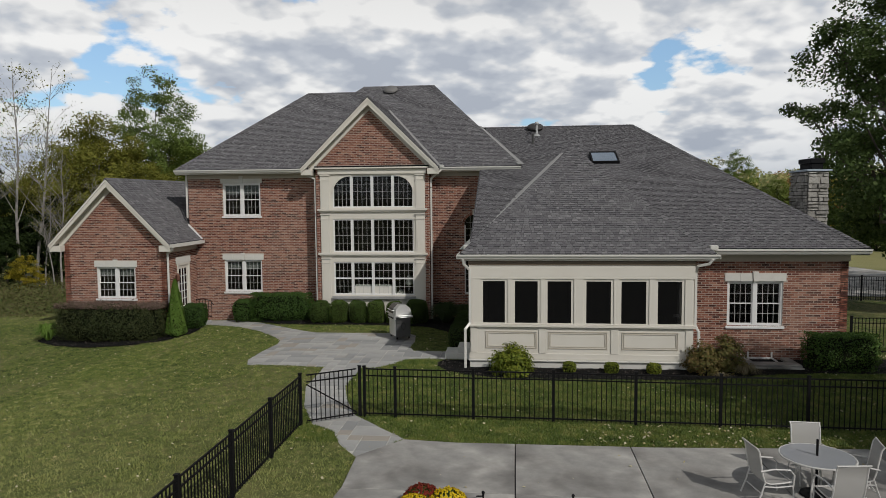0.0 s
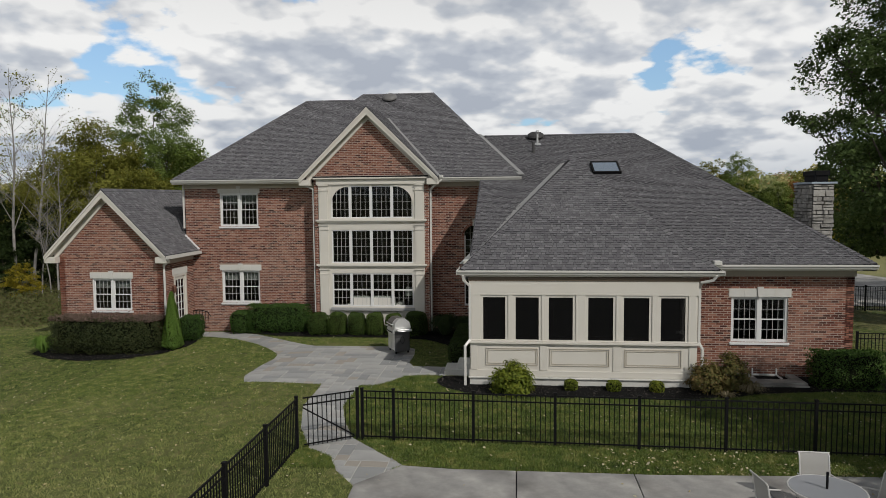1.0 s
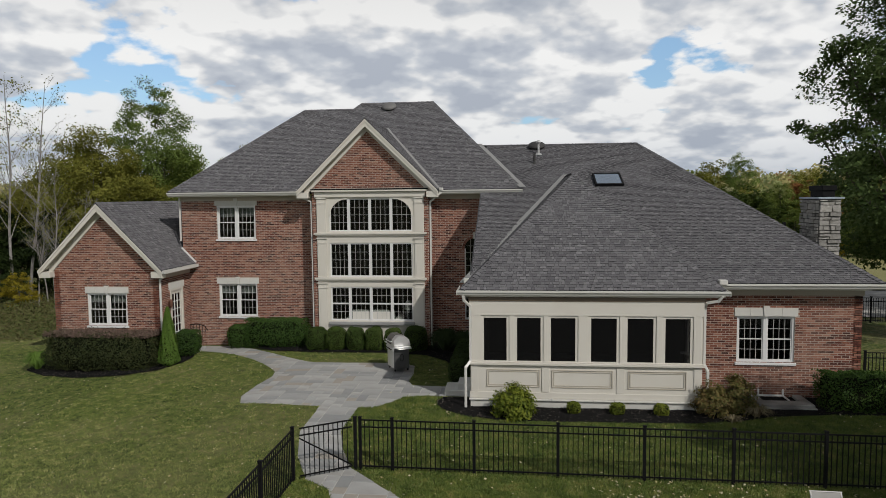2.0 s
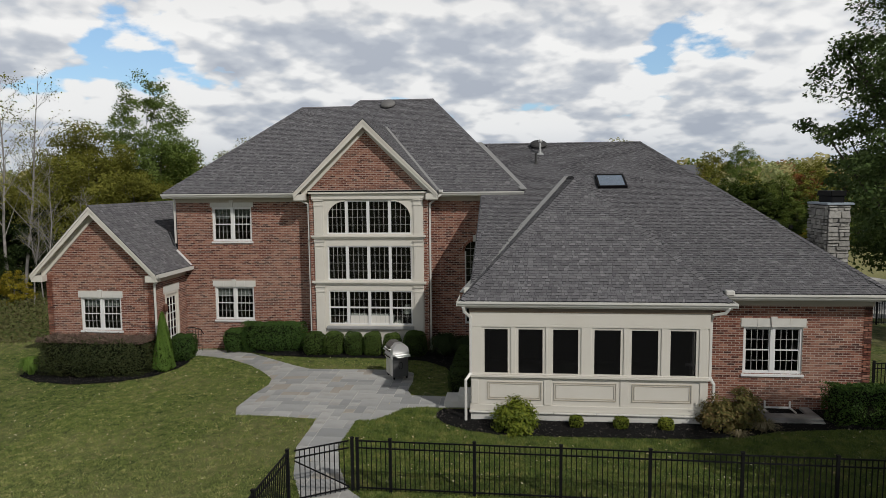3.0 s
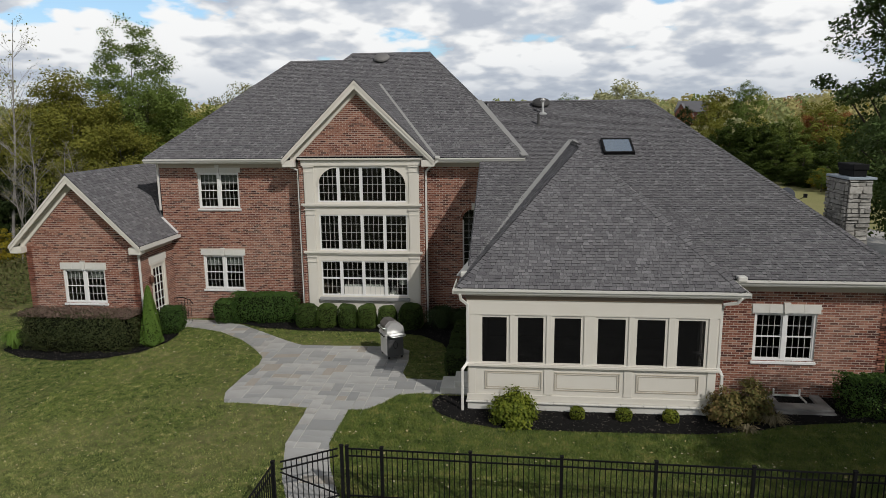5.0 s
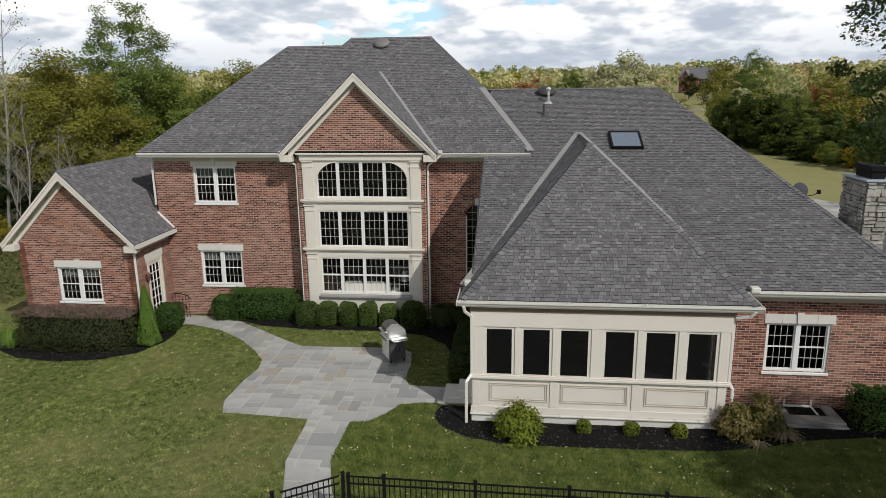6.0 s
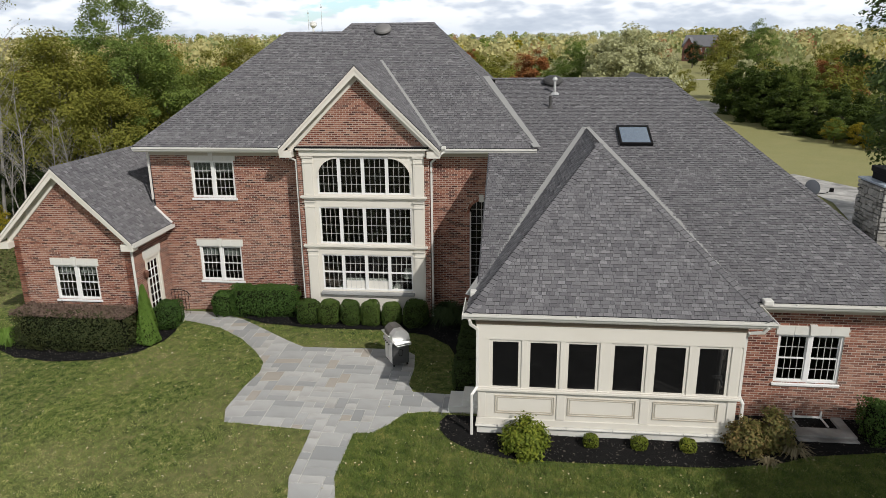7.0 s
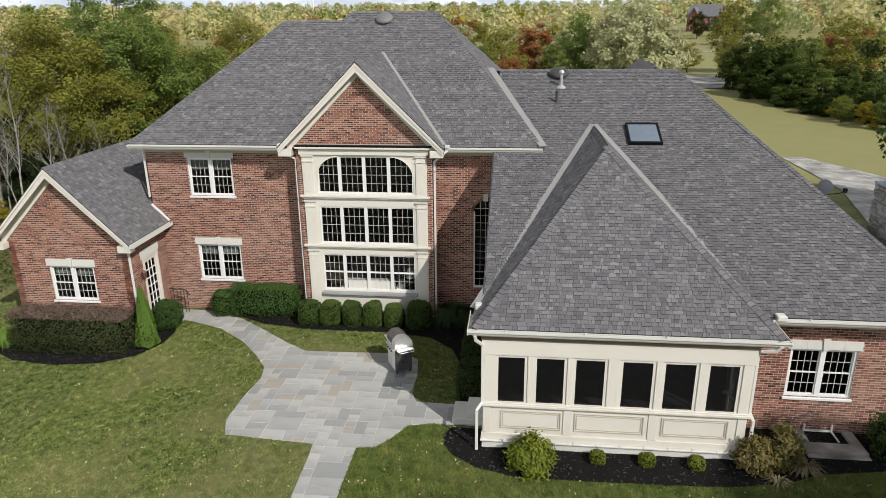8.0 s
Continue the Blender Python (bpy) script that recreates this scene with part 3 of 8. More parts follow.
def gutter(x0, x1, y, ztop, name="gutter"):
    """A K-profile gutter along x, open above, with its back at y."""
    prof = [(0, 0), (0, -0.125), (-0.07, -0.125), (-0.095, -0.06), (-0.125, -0.045), (-0.125, 0), (-0.112, 0), (-0.112, -0.035), (-0.085, -0.05), (-0.06, -0.113), (-0.012, -0.113), (-0.012, 0)]
    bm = bmesh.new()
    prism(bm, [(x0, y + a, ztop + b) for a, b in prof], (x1 - x0, 0, 0))
    for k in range(int((x1 - x0) / 1.9)):
        x = x0 + 0.9 + k * 1.9
        box(bm, x, x + 0.05, y - 0.128, y, ztop - 0.002, ztop + 0.006)
    return part(name, bm, GUTTER, house, "pale painted metal gutter")


def downspout(pts, w=0.075):
    bm = bmesh.new()
    for a, b in zip(pts, pts[1:]):
        d = (Vector(b) - Vector(a)).normalized()
        beam(bm, Vector(a) - d * 0.03, Vector(b) + d * 0.03, w, w * 0.8, up=(0, 1, 0) if abs(d.y) < 0.9 else (0, 0, 1), bevel=0.01)
    return part("downspout", bm, GUTTER, house, "pale metal downspout")


MY = 28.62
gutter(MX0, GX - GH - 0.02, EY, EZ - 0.02)
gutter(GX + GH + 0.02, MX1, EY, EZ - 0.02)
parts("fascia", [(MX0, GX - GH, EY, EY + 0.025, EZ - 0.2, EZ - 0.03), (GX + GH, MX1, EY, EY + 0.025, EZ - 0.2, EZ - 0.03)], CREAM, house)
parts("soffit", [(MX0, MX1, EY + 0.025, MY, EZ - 0.2, EZ - 0.175)], TAN, house)
parts("frieze_board", [(-13.95, -8.03, MY - 0.04, MY, 5.96, 6.15), (-3.25, 0.1, MY - 0.04, MY, 5.96, 6.15)], TAN, house)
parts("fascia", [(MX0, MX0 + 0.025, EY, 40.7, EZ - 0.2, EZ - 0.03), (MX1 - 0.025, MX1, EY, 41.7, EZ - 0.2, EZ - 0.03)], CREAM, house)
parts("soffit", [(MX0 + 0.025, -13.95, MY, 40.7, EZ - 0.2, EZ - 0.175)], TAN, house)

# right wing and sunroom eaves
gutter(SX1 + 0.02, 10.67, WY, WZ - 0.02)
parts("fascia", [(SX1, 10.65, WY, WY + 0.025, WZ - 0.2, WZ - 0.03)], CREAM, house)
parts("soffit", [(5.45, 10.65, WY + 0.025, 21.65, WZ - 0.2, WZ - 0.175)], TAN, house)
parts("frieze_board", [(5.45, 10.30, 21.60, 21.65, 3.07, 3.28)], TAN, house, "tan painted frieze board")
parts("fascia", [(10.625, 10.65, WY, 46.4, WZ - 0.2, WZ - 0.03)], CREAM, house)
parts("soffit", [(10.27, 10.625, WY, 46.4, WZ - 0.2, WZ - 0.175)], TAN, house)
gutter(SX0 - 0.10, SX1 + 0.10, SY, SZ - 0.02, "gutter")
parts("fascia", [(SX0, SX1, SY, SY + 0.025, SZ - 0.2, SZ - 0.03)], CREAM, house)
parts("soffit", [(SX0, SX1, SY + 0.025, 20.24, SZ - 0.2, SZ - 0.175)], TAN, house)
parts("fascia", [(SX0, SX0 + 0.025, SY, 21.2, SZ - 0.2, SZ - 0.03), (SX1 - 0.025, SX1, SY, 21.2, SZ - 0.2, SZ - 0.03)], CREAM, house)
# gutters that run back along the sunroom's two short eaves
for x, s in ((SX0, -1), (SX1, 1)):
    part("gutter", boxes((x, x + s * 0.012, SY, 21.2, SZ - 0.145, SZ - 0.02), (x, x + s * 0.11, SY, 21.2, SZ - 0.145, SZ - 0.133), (x + s * 0.10, x + s * 0.115, SY - 0.12, 21.2, SZ - 0.145, SZ - 0.02)), GUTTER, house)
# rake edge of the long wing beside the two-storey wall
bm = bmesh.new()
beam(bm, (-1.16, WY, WZ - 0.1), (-1.16, 28.6, WZ - 0.1 + WSL * 7.4), 0.03, 0.18)
part("rake_board", bm, UNDERLAY, house, "dark roof edge of the long wing")
for x, y, z in ((SX0 + 0.03, WY - 0.05, WZ + 0.02), (SX1 + 0.12, WY - 0.08, WZ)):
    part("gutter_end_cap", boxes((x - 0.02, x + 0.22, y - 0.08, y + 0.16, z - 0.04, z + 0.10), bevel=0.02), GUTTER, house)
for x in (GX - GH - 0.12, GX + GH + 0.02):
    part("gutter_end_cap", boxes((x, x + 0.16, EY - 0.16, EY + 0.05, EZ - 0.04, EZ + 0.07), bevel=0.02), GUTTER, house)


def rake_trim(cx, half, z0, z1, yf, yw, w=0.27):
    """Sloping boards, soffits and boxed returns on a gable end."""
    s = (z1 - z0) / half
    k = math.hypot(1, s)
    for sg in (-1, 1):
        bm = bmesh.new()
        dz = 0.06
        tip, apex = (cx + sg * half, z0 - dz), (cx, z1 - dz)
        prism(bm, [(tip[0], yf, tip[1]), (apex[0], yf, apex[1]), (apex[0], yf, apex[1] - w * k * 0.72), (tip[0] - sg * 0.02, yf, tip[1] - w * 0.62)], (0, 0.035, 0))
        prism(bm, [(tip[0], yf - 0.03, tip[1] + 0.02), (apex[0], yf - 0.03, apex[1] + 0.02), (apex[0], yf - 0.03, apex[1] - 0.07), (tip[0], yf - 0.03, tip[1] - 0.07)], (0, 0.03, 0))
        part("rake_board", bm, CREAM, house, "cream painted sloping rake board")
        bm = bmesh.new()
        prism(bm, [(tip[0], yf + 0.035, tip[1] - 0.10), (apex[0], yf + 0.035, apex[1] - 0.10), (apex[0], yf + 0.035, apex[1] - 0.14), (tip[0], yf + 0.035, tip[1] - 0.14)], (0, yw - yf - 0.035, 0))
        part("soffit", bm, CREAM, house)
        bm = bmesh.new()
        zi = 0.30
        prism(bm, [(tip[0] - sg * 0.25, yw - 0.05, tip[1] + 0.25 * s - 0.14), (apex[0], yw - 0.05, apex[1] - 0.14), (apex[0], yw - 0.05, apex[1] - 0.14 - zi), (tip[0] - sg * 0.25, yw - 0.05, tip[1] + 0.25 * s - 0.14 - zi)], (0, 0.05, 0))
        part("frieze_board", bm, CREAM, house)
        bm = bmesh.new()
        a, b = sorted((tip[0], tip[0] - sg * 0.46))
        box(bm, a, b, yf + 0.036, yw + 0.02, tip[1] - 0.26, tip[1] - 0.02, bevel=0.01)
        part("eave_return", bm, CREAM, house)


rake_trim(GX, GH, GZ0, GZ1, GYF, 27.97)
rake_trim(LX, LH, LZ0, LZ1, LYF, 26.05)
part("gutter", boxes((LX + LH, LX + LH + 0.012, LYF + 0.04, 28.6, LZ0 - 0.16, LZ0 - 0.03), (LX + LH, LX + LH + 0.11, LYF + 0.04, 28.6, LZ0 - 0.16, LZ0 - 0.148), (LX + LH + 0.10, LX + LH + 0.115, LYF + 0.04, 28.6, LZ0 - 0.16, LZ0 - 0.03)), GUTTER, house)
parts("soffit", [(-13.7, LX + LH, 26.1, 28.6, LZ0 - 0.2, LZ0 - 0.17)], TAN, house)
parts("frieze_board", [(-13.7, -13.66, 26.05, 28.6, 2.95, LZ0 - 0.2)], TAN, house)
bm = bmesh.new()
beam(bm, (-13.98, 28.585, LZM + 0.08), (LX + LH + 0.02, 28.585, LZ0 + 0.02), 0.05, 0.12, up=(0, 1, 0))
part("step_flashing", bm, WHITE, house, "white step flashing on the brick")

# ---- walls ----
BRICKED = []


def brick_wall(name, label, origin, u, n, length, z0, z1, openings, gaps=None, thick=0.24, seed=1, span=None, courses=True):
    me = wall_panel(origin, u, n, length, z0, z1, thick, openings)
    w = part(name, me, MORTAR, house, label)
    if courses:
        gs = [rect_gap(*o) for o in openings] + (gaps or [])
        BRICKED.append((w, origin, u, n, brick_field(origin, u, n, z0, z1, span or (lambda z: (0.0, length)), gs, seed)))
    return w


LINT = 0.27
UWIN, LWIN = (-12.39, -10.70, 4.34, 5.77), (-12.40, -10.71, 1.03, 2.44)
GWIN, RWIN = (-16.71, -15.05, 1.08, 2.38), (6.76, 8.40, 1.05, 2.44)


def local(w, x0):
    return (w[0] - x0, w[1] - x0, w[2], w[3])


def lintel_gap(w, x0):
    return rect_gap(w[0] - x0 - 0.09, w[1] - x0 + 0.09, w[3] - 0.01, w[3] + LINT)


# main front wall, with the bay left open and a tall arched window beside the long wing
AX0, AX1, AZS = -1.86, -1.00, 3.92
arch_r = (AX1 - AX0) / 2


def arch_gap(z):
    c = (AX0 + AX1) / 2 + 13.95
    if z < 1.0 or z > AZS + arch_r + 0.11:
        return None
    if z < AZS:
        return (c - arch_r, c + arch_r)
    r = arch_r + 0.11
    return (c - math.sqrt(max(0, r * r - (z - AZS) ** 2)), c + math.sqrt(max(0, r * r - (z - AZS) ** 2)))


bay_open = (-7.95 + 13.95, -3.33 + 13.95, 0.2, 6.15)
brick_wall("front_wall", "red brick front wall of the two-storey block", (-13.95, MY, 0), (1, 0, 0), (0, -1, 0), 14.05, -0.5, 6.18,
           [local(UWIN, -13.95), local(LWIN, -13.95), bay_open, (AX0 + 13.95, AX1 + 13.95, 1.0, AZS + arch_r)], [lintel_gap(UWIN, -13.95), lintel_gap(LWIN, -13.95), arch_gap, rect_gap(5.92, 10.70, -1, 7)], seed=3)
brick_wall("side_wall", "", (-13.95, 41, 0), (0, -1, 0), (-1, 0, 0), 12.14, -0.5, 6.18, [], courses=False)
brick_wall("side_wall", "", (0.1, 28.9, 0), (0, 1, 0), (1, 0, 0), 12.1, -0.5, 6.18, [], courses=False)
brick_wall("back_wall", "", (0.1, 41, 0), (-1, 0, 0), (0, 1, 0), 14.05, -0.5, 6.18, [], courses=False)

# bay: brick cheeks and strips, brick gable above the cream surround
BY = 27.95
brick_wall("bay_wall", "red brick strip beside the cream window surround", (-8.03, BY, 0), (1, 0, 0), (0, -1, 0), 0.24, -0.5, 6.42, [], seed=5)
brick_wall("bay_wall", "red brick strip beside the cream window surround", (-3.49, BY, 0), (1, 0, 0), (0, -1, 0), 0.24, -0.5, 6.42, [], seed=6)
brick_wall("bay_side_wall", "", (-3.25, BY + 0.004, 0), (0, 1, 0), (1, 0, 0), MY - BY - 0.004, -0.5, 6.3, [], seed=7)
brick_wall("bay_side_wall", "", (-8.03, MY, 0), (0, -1, 0), (-1, 0, 0), MY - BY - 0.004, -0.5, 6.3, [], seed=8, courses=False)
g_sl = (GZ1 - GZ0) / GH
bm = bmesh.new()
prism(bm, [(GX - GH + 0.3, 27.97, 6.3), (GX + GH - 0.3, 27.97, 6.3), (GX, 27.97, GZ1 - 0.25)], (0, 0.2, 0))
gable_wall = part("gable_wall", bm, MORTAR, house, "red brick gable above the tall window")
BRICKED.append((gable_wall, (GX, 27.97, 0), (1, 0, 0), (0, -1, 0), brick_field((GX, 27.97, 0), (1, 0, 0), (0, -1, 0), 6.45, 8.85,
               lambda z: (-(GZ1 - 0.36 - z) / g_sl, (GZ1 - 0.36 - z) / g_sl) if z < GZ1 - 0.45 else None, [], 9)))

# one-storey wing with the front gable
l_sl = (LZ1 - LZ0) / LH
brick_wall("wing_front_wall", "red brick gable wall of the one-storey wing", (-18.1, 26.05, 0), (1, 0, 0), (0, -1, 0), 4.4, -0.8, 3.2,
           [local(GWIN, -18.1)], [lintel_gap(GWIN, -18.1)], seed=11)
bm = bmesh.new()
prism(bm, [(-18.1, 26.05, 3.2), (-13.7, 26.05, 3.2), (-13.7, 26.05, 3.3), (LX, 26.05, LZ1 - 0.2), (-18.1, 26.05, 3.5)], (0, 0.2, 0))
wing_gable = part("wing_gable_wall", bm, MORTAR, house)
BRICKED.append((wing_gable, (LX, 26.05, 0), (1, 0, 0), (0, -1, 0), brick_field((LX, 26.05, 0), (1, 0, 0), (0, -1, 0), 3.194, 5.8,
               lambda z: (max(-2.12, -(LZ1 - 0.3 - z) / l_sl), min(2.28, (LZ1 - 0.3 - z) / l_sl)) if z < LZ1 - 0.4 else None, [], 12)))
DOOR = (0.82, 1.88, 0.0, 2.42)
brick_wall("wing_side_wall", "red brick side wall with a glazed door", (-13.7, 26.05, 0), (0, 1, 0), (1, 0, 0), MY - 26.05, -0.8, 3.2, [DOOR], [rect_gap(0.72, 1.98, 2.4, 2.72)], seed=13)
brick_wall("wing_side_wall", "", (-18.1, 36, 0), (0, -1, 0), (-1, 0, 0), 9.95, -0.9, 3.3, [], courses=False)

# long wing
brick_wall("wing_front_wall", "red brick wall of the long one-storey wing", (5.45, 21.65, 0), (1, 0, 0), (0, -1, 0), 4.82, -0.4, 3.2,
           [local(RWIN, 5.45)], [lintel_gap(RWIN, 5.45)], seed=15)
brick_wall("side_wall", "", (10.27, 21.65, 0), (0, 1, 0), (1, 0, 0), 24.3, -0.5, 3.3, [], courses=False)
brick_wall("side_wall", "", (-1.0, 28.6, 0), (0, -1, 0), (-1, 0, 0), 5.0, -0.5, 3.6, [], courses=False)
brick_wall("back_wall", "", (10.27, 45.95, 0), (-1, 0, 0), (0, 1, 0), 10.2, -0.5, 3.3, [], courses=False)
bm = bmesh.new()
prism(bm, [(-0.98, 21.4, 3.4), (-0.98, 28.6, 3.4), (-0.98, 28.6, 6.25)], (0.15, 0, 0))
part("side_wall", bm, MORTAR, house)


# ---- windows ----
def muntins(bm, x0, x1, z0, z1, y, cols, rows, w=0.012):
    for c in range(1, cols):
        x = x0 + (x1 - x0) * c / cols
        box(bm, x - w / 2, x + w / 2, y - 0.012, y + 0.012, z0, z1)
    for r in range(1, rows):
        z = z0 + (z1 - z0) * r / rows
        box(bm, x0, x1, y - 0.0115, y + 0.0115, z - w / 2, z + w / 2)
    return bm


def pane(x0, x1, z0, z1, y, parent, mat=None, name="pane"):
    p = part(name, boxes((x0, x1, y, y + 0.006, z0, z1)), mat or GLASS, parent)
    p.visible_shadow = False
    return p


def twin_window(w, yw, blind=0.0, label="", sill_mat=None):
    """Two double-hung units side by side in one white frame, with a keystone lintel and a sill."""
    x0, x1, z0, z1 = w
    y = yw + 0.03
    f = 0.06
    xm = (x0 + x1) / 2
    win = part("window", boxes((x0, x0 + f, y, y + 0.1, z0, z1), (x1 - f, x1, y, y + 0.1, z0, z1), (x0 + f, x1 - f, y, y + 0.1, z1 - f, z1), (x0 + f, x1 - f, y, y + 0.1, z0, z0 + f), (xm - 0.06, xm + 0.06, y - 0.004, y + 0.1, z0 + f, z1 - f)), WHITE, house, label)
    zm = (z0 + z1) / 2
    for a, b in ((x0 + f, xm - 0.06), (xm + 0.06, x1 - f)):
        for c, d, dy in ((z0 + f, zm + 0.02, 0.02), (zm - 0.02, z1 - f, 0.05)):
            s = 0.032
            part("sash", boxes((a, a + s, y + dy, y + dy + 0.03, c, d), (b - s, b, y + dy, y + dy + 0.03, c, d), (a + s, b - s, y + dy, y + dy + 0.03, c, c + s), (a + s, b - s, y + dy, y + dy + 0.03, d - s, d)), WHITE, win)
            part("muntin_grid", muntins(bmesh.new(), a + s, b - s, c + s, d - s, y + dy + 0.013, 4, 2), GRILLE, win)
            pane(a + s, b - s, c + s, d - s, y + dy + 0.018, win)
    part("sill", boxes((x0 - 0.05, x1 + 0.05, yw - 0.06, y + 0.05, z0 - 0.075, z0), bevel=0.008), sill_mat or WHITE, win)
    # five-piece flat arch with a keystone
    e0, e1, zl = x0 - 0.08, x1 + 0.08, z1 + 0.004
    k = 0.085
    for a, b, c, d in ((e0, e0 + (xm - e0) * 0.5, e0, e0 + (xm - e0) * 0.5), (e0 + (xm - e0) * 0.5, xm - k * 0.75, e0 + (xm - e0) * 0.5, xm - k), (xm + k * 0.75, xm + (e1 - xm) * 0.5, xm + k, xm + (e1 - xm) * 0.5), (xm + (e1 - xm) * 0.5, e1, xm + (e1 - xm) * 0.5, e1)):
        bm = bmesh.new()
        prism(bm, [(a + 0.003, yw - 0.03, zl), (b - 0.003, yw - 0.03, zl), (d - 0.003, yw - 0.03, zl + LINT - 0.03), (c + 0.003, yw - 0.03, zl + LINT - 0.03)], (0, 0.15, 0))
        part("lintel_stone", bm, LIMESTONE, win)
    bm = bmesh.new()
    prism(bm, [(xm - k * 0.7, yw - 0.06, zl - 0.005), (xm + k * 0.7, yw - 0.06, zl - 0.005), (xm + k * 1.05, yw - 0.06, zl + LINT + 0.03), (xm - k * 1.05, yw - 0.06, zl + LINT + 0.03)], (0, 0.15, 0))
    part("keystone", bm, LIMESTONE, win)
    if blind:
        n = int((z1 - z0) * blind / 0.04)
        bm = bmesh.new()
        for a, b in ((x0 + f, xm - 0.06), (xm + 0.06, x1 - f)):
            for i in range(n):
                z = z1 - f - 0.02 - i * 0.04
                box(bm, a + 0.02, b - 0.02, y + 0.16, y + 0.175, z - 0.036, z)
        part("blind", bm, BLIND, win, "pale lowered blind behind the glass")
    return win


twin_window(UWIN, MY, 0.30, "white double-hung window pair with a pale blind and stone lintel")
twin_window(LWIN, MY, 0.26, "white double-hung window pair with a pale blind and stone lintel")
twin_window(GWIN, 26.05, 0.24, "white double-hung window pair behind a hedge")
twin_window(RWIN, 21.65, 0.0, "white double-hung window pair with a keystone lintel")

# tall arched window
bm = bmesh.new()
xc = (AX0 + AX1) / 2


def arch_pts(r, z, y, n=14, a0=0.0, a1=math.pi):
    return [(xc + r * math.cos(a0 + (a1 - a0) * i / n), y, z + r * math.sin(a0 + (a1 - a0) * i / n)) for i in range(n + 1)]


arch_win = part("arched_window", boxes((AX0, AX0 + 0.05, MY + 0.04, MY + 0.12, 1.0, AZS), (AX1 - 0.05, AX1, MY + 0.04, MY + 0.12, 1.0, AZS), (AX0, AX1, MY + 0.045, MY + 0.12, 1.0, 1.06)), WHITE, house, "tall narrow arched window in dark shade")
part("muntin_grid", muntins(bmesh.new(), AX0 + 0.05, AX1 - 0.05, 1.06, AZS + arch_r - 0.05, MY + 0.08, 4, 12, 0.014), GRILLE, arch_win)
bm = bmesh.new()
prism(bm, [(AX0, MY + 0.09, 1.0), (AX1, MY + 0.09, 1.0)] + arch_pts(arch_r, AZS, MY + 0.09), (0, 0.006, 0))
p = part("pane", bm, GLASS, arch_win)
p.visible_shadow = False
bm = bmesh.new()
for i in range(14):
    a0, a1 = math.pi * i / 14 + 0.012, math.pi * (i + 1) / 14 - 0.012
    prism(bm, [(xc + r * math.cos(a), MY - 0.02, AZS + r * math.sin(a)) for r, a in ((arch_r, a0), (arch_r + 0.10, a0), (arch_r + 0.10, a1), (arch_r, a1))], (0, 0.1, 0))
part("brick_arch", bm, BRICK, arch_win)
for sg in (-1, 1):
    bm = bmesh.new()
    prism(bm, [(xc + sg * arch_r, MY + 0.005, AZS), (xc + sg * arch_r, MY + 0.005, AZS + arch_r)] + [(xc + sg * arch_r * math.sin(math.pi / 2 * i / 8), MY + 0.005, AZS + arch_r * math.cos(math.pi / 2 * i / 8)) for i in range(8)], (0, 0.1, 0))
    part("arch_spandrel", bm, MORTAR, arch_win)
part("keystone", boxes((xc - 0.08, xc + 0.08, MY - 0.05, MY + 0.05, AZS + arch_r - 0.02, AZS + arch_r + 0.24)), LIMESTONE, arch_win)

# ---- the tall window of the bay, in its cream surround ----
TY = BY - 0.02                                   # face of the cream panel
B0, B1 = -7.85, -3.43
BWX0, BWX1 = -7.32, -3.91
ROWS3 = [(1.03, 2.41, 2), (2.83, 4.21, 0), (4.69, 6.02, 1)]
surround = part("window_surround", wall_panel((B0, TY, 0), (1, 0, 0), (0, -1, 0), B1 - B0, 0.1, 6.40, 0.16, [(BWX0 - B0, BWX1 - B0, a, b) for a, b, _ in ROWS3]), CREAM, house, "cream painted surround of the three-tier window")
for sg, xe in ((1, BWX0), (-1, BWX1)):           # rounded upper corners
    bm = bmesh.new()
    rx, rz, zt = 0.78, 0.72, 6.02
    prism(bm, [(xe, TY + 0.004, zt)] + [(xe + sg * rx * (1 - math.cos(t)), TY + 0.004, zt - rz + rz * math.sin(t)) for t in [math.pi / 2 * i / 12 for i in range(13)]], (0, 0.14, 0))
    part("arch_corner", bm, CREAM, surround)
    bm = bmesh.new()
    q = [(xe + sg * rx * (1 - math.cos(t)), zt - rz + rz * math.sin(t)) for t in [math.pi / 2 * i / 12 for i in range(13)]]
    for (xa, za), (xb, zb) in zip(q, q[1:]):
        beam(bm, (xa, TY - 0.005, za), (xb, TY - 0.005, zb), 0.05, 0.05, up=(0, 1, 0))
    part("arch_moulding", bm, CREAM, surround)
for xa, xb in ((B0, -7.42), (-3.84, B1)):        # pilasters in three tiers with capitals
    for z0, z1 in ((0.15, 2.60), (2.80, 4.44), (4.64, 6.06)):
        part("pilaster", boxes((xa + 0.03, xb - 0.03, TY - 0.045, TY - 0.001, z0, z1), (xa + 0.01, xb - 0.01, TY - 0.07, TY - 0.001, z1 - 0.24, z1 - 0.20), (xa, xb, TY - 0.09, TY - 0.001, z1 - 0.045, z1), (xa + 0.09, xb - 0.09, TY - 0.052, TY - 0.045, z0 + 0.12, z1 - 0.32)), CREAM, surround)
for z in (4.60, 2.76):
    part("ledge", boxes((B0 - 0.10, B1 + 0.10, TY - 0.12, TY, z - 0.035, z + 0.035), (B0 - 0.05, B1 + 0.05, TY - 0.08, TY, z - 0.085, z - 0.035), bevel=0.006), CREAM, surround)
part("cornice", boxes((B0 - 0.07, B1 + 0.07, TY - 0.07, BY, 6.07, 6.29), (B0 - 0.16, B1 + 0.16, TY - 0.17, BY, 6.29, 6.36), bevel=0.01), CREAM, surround)
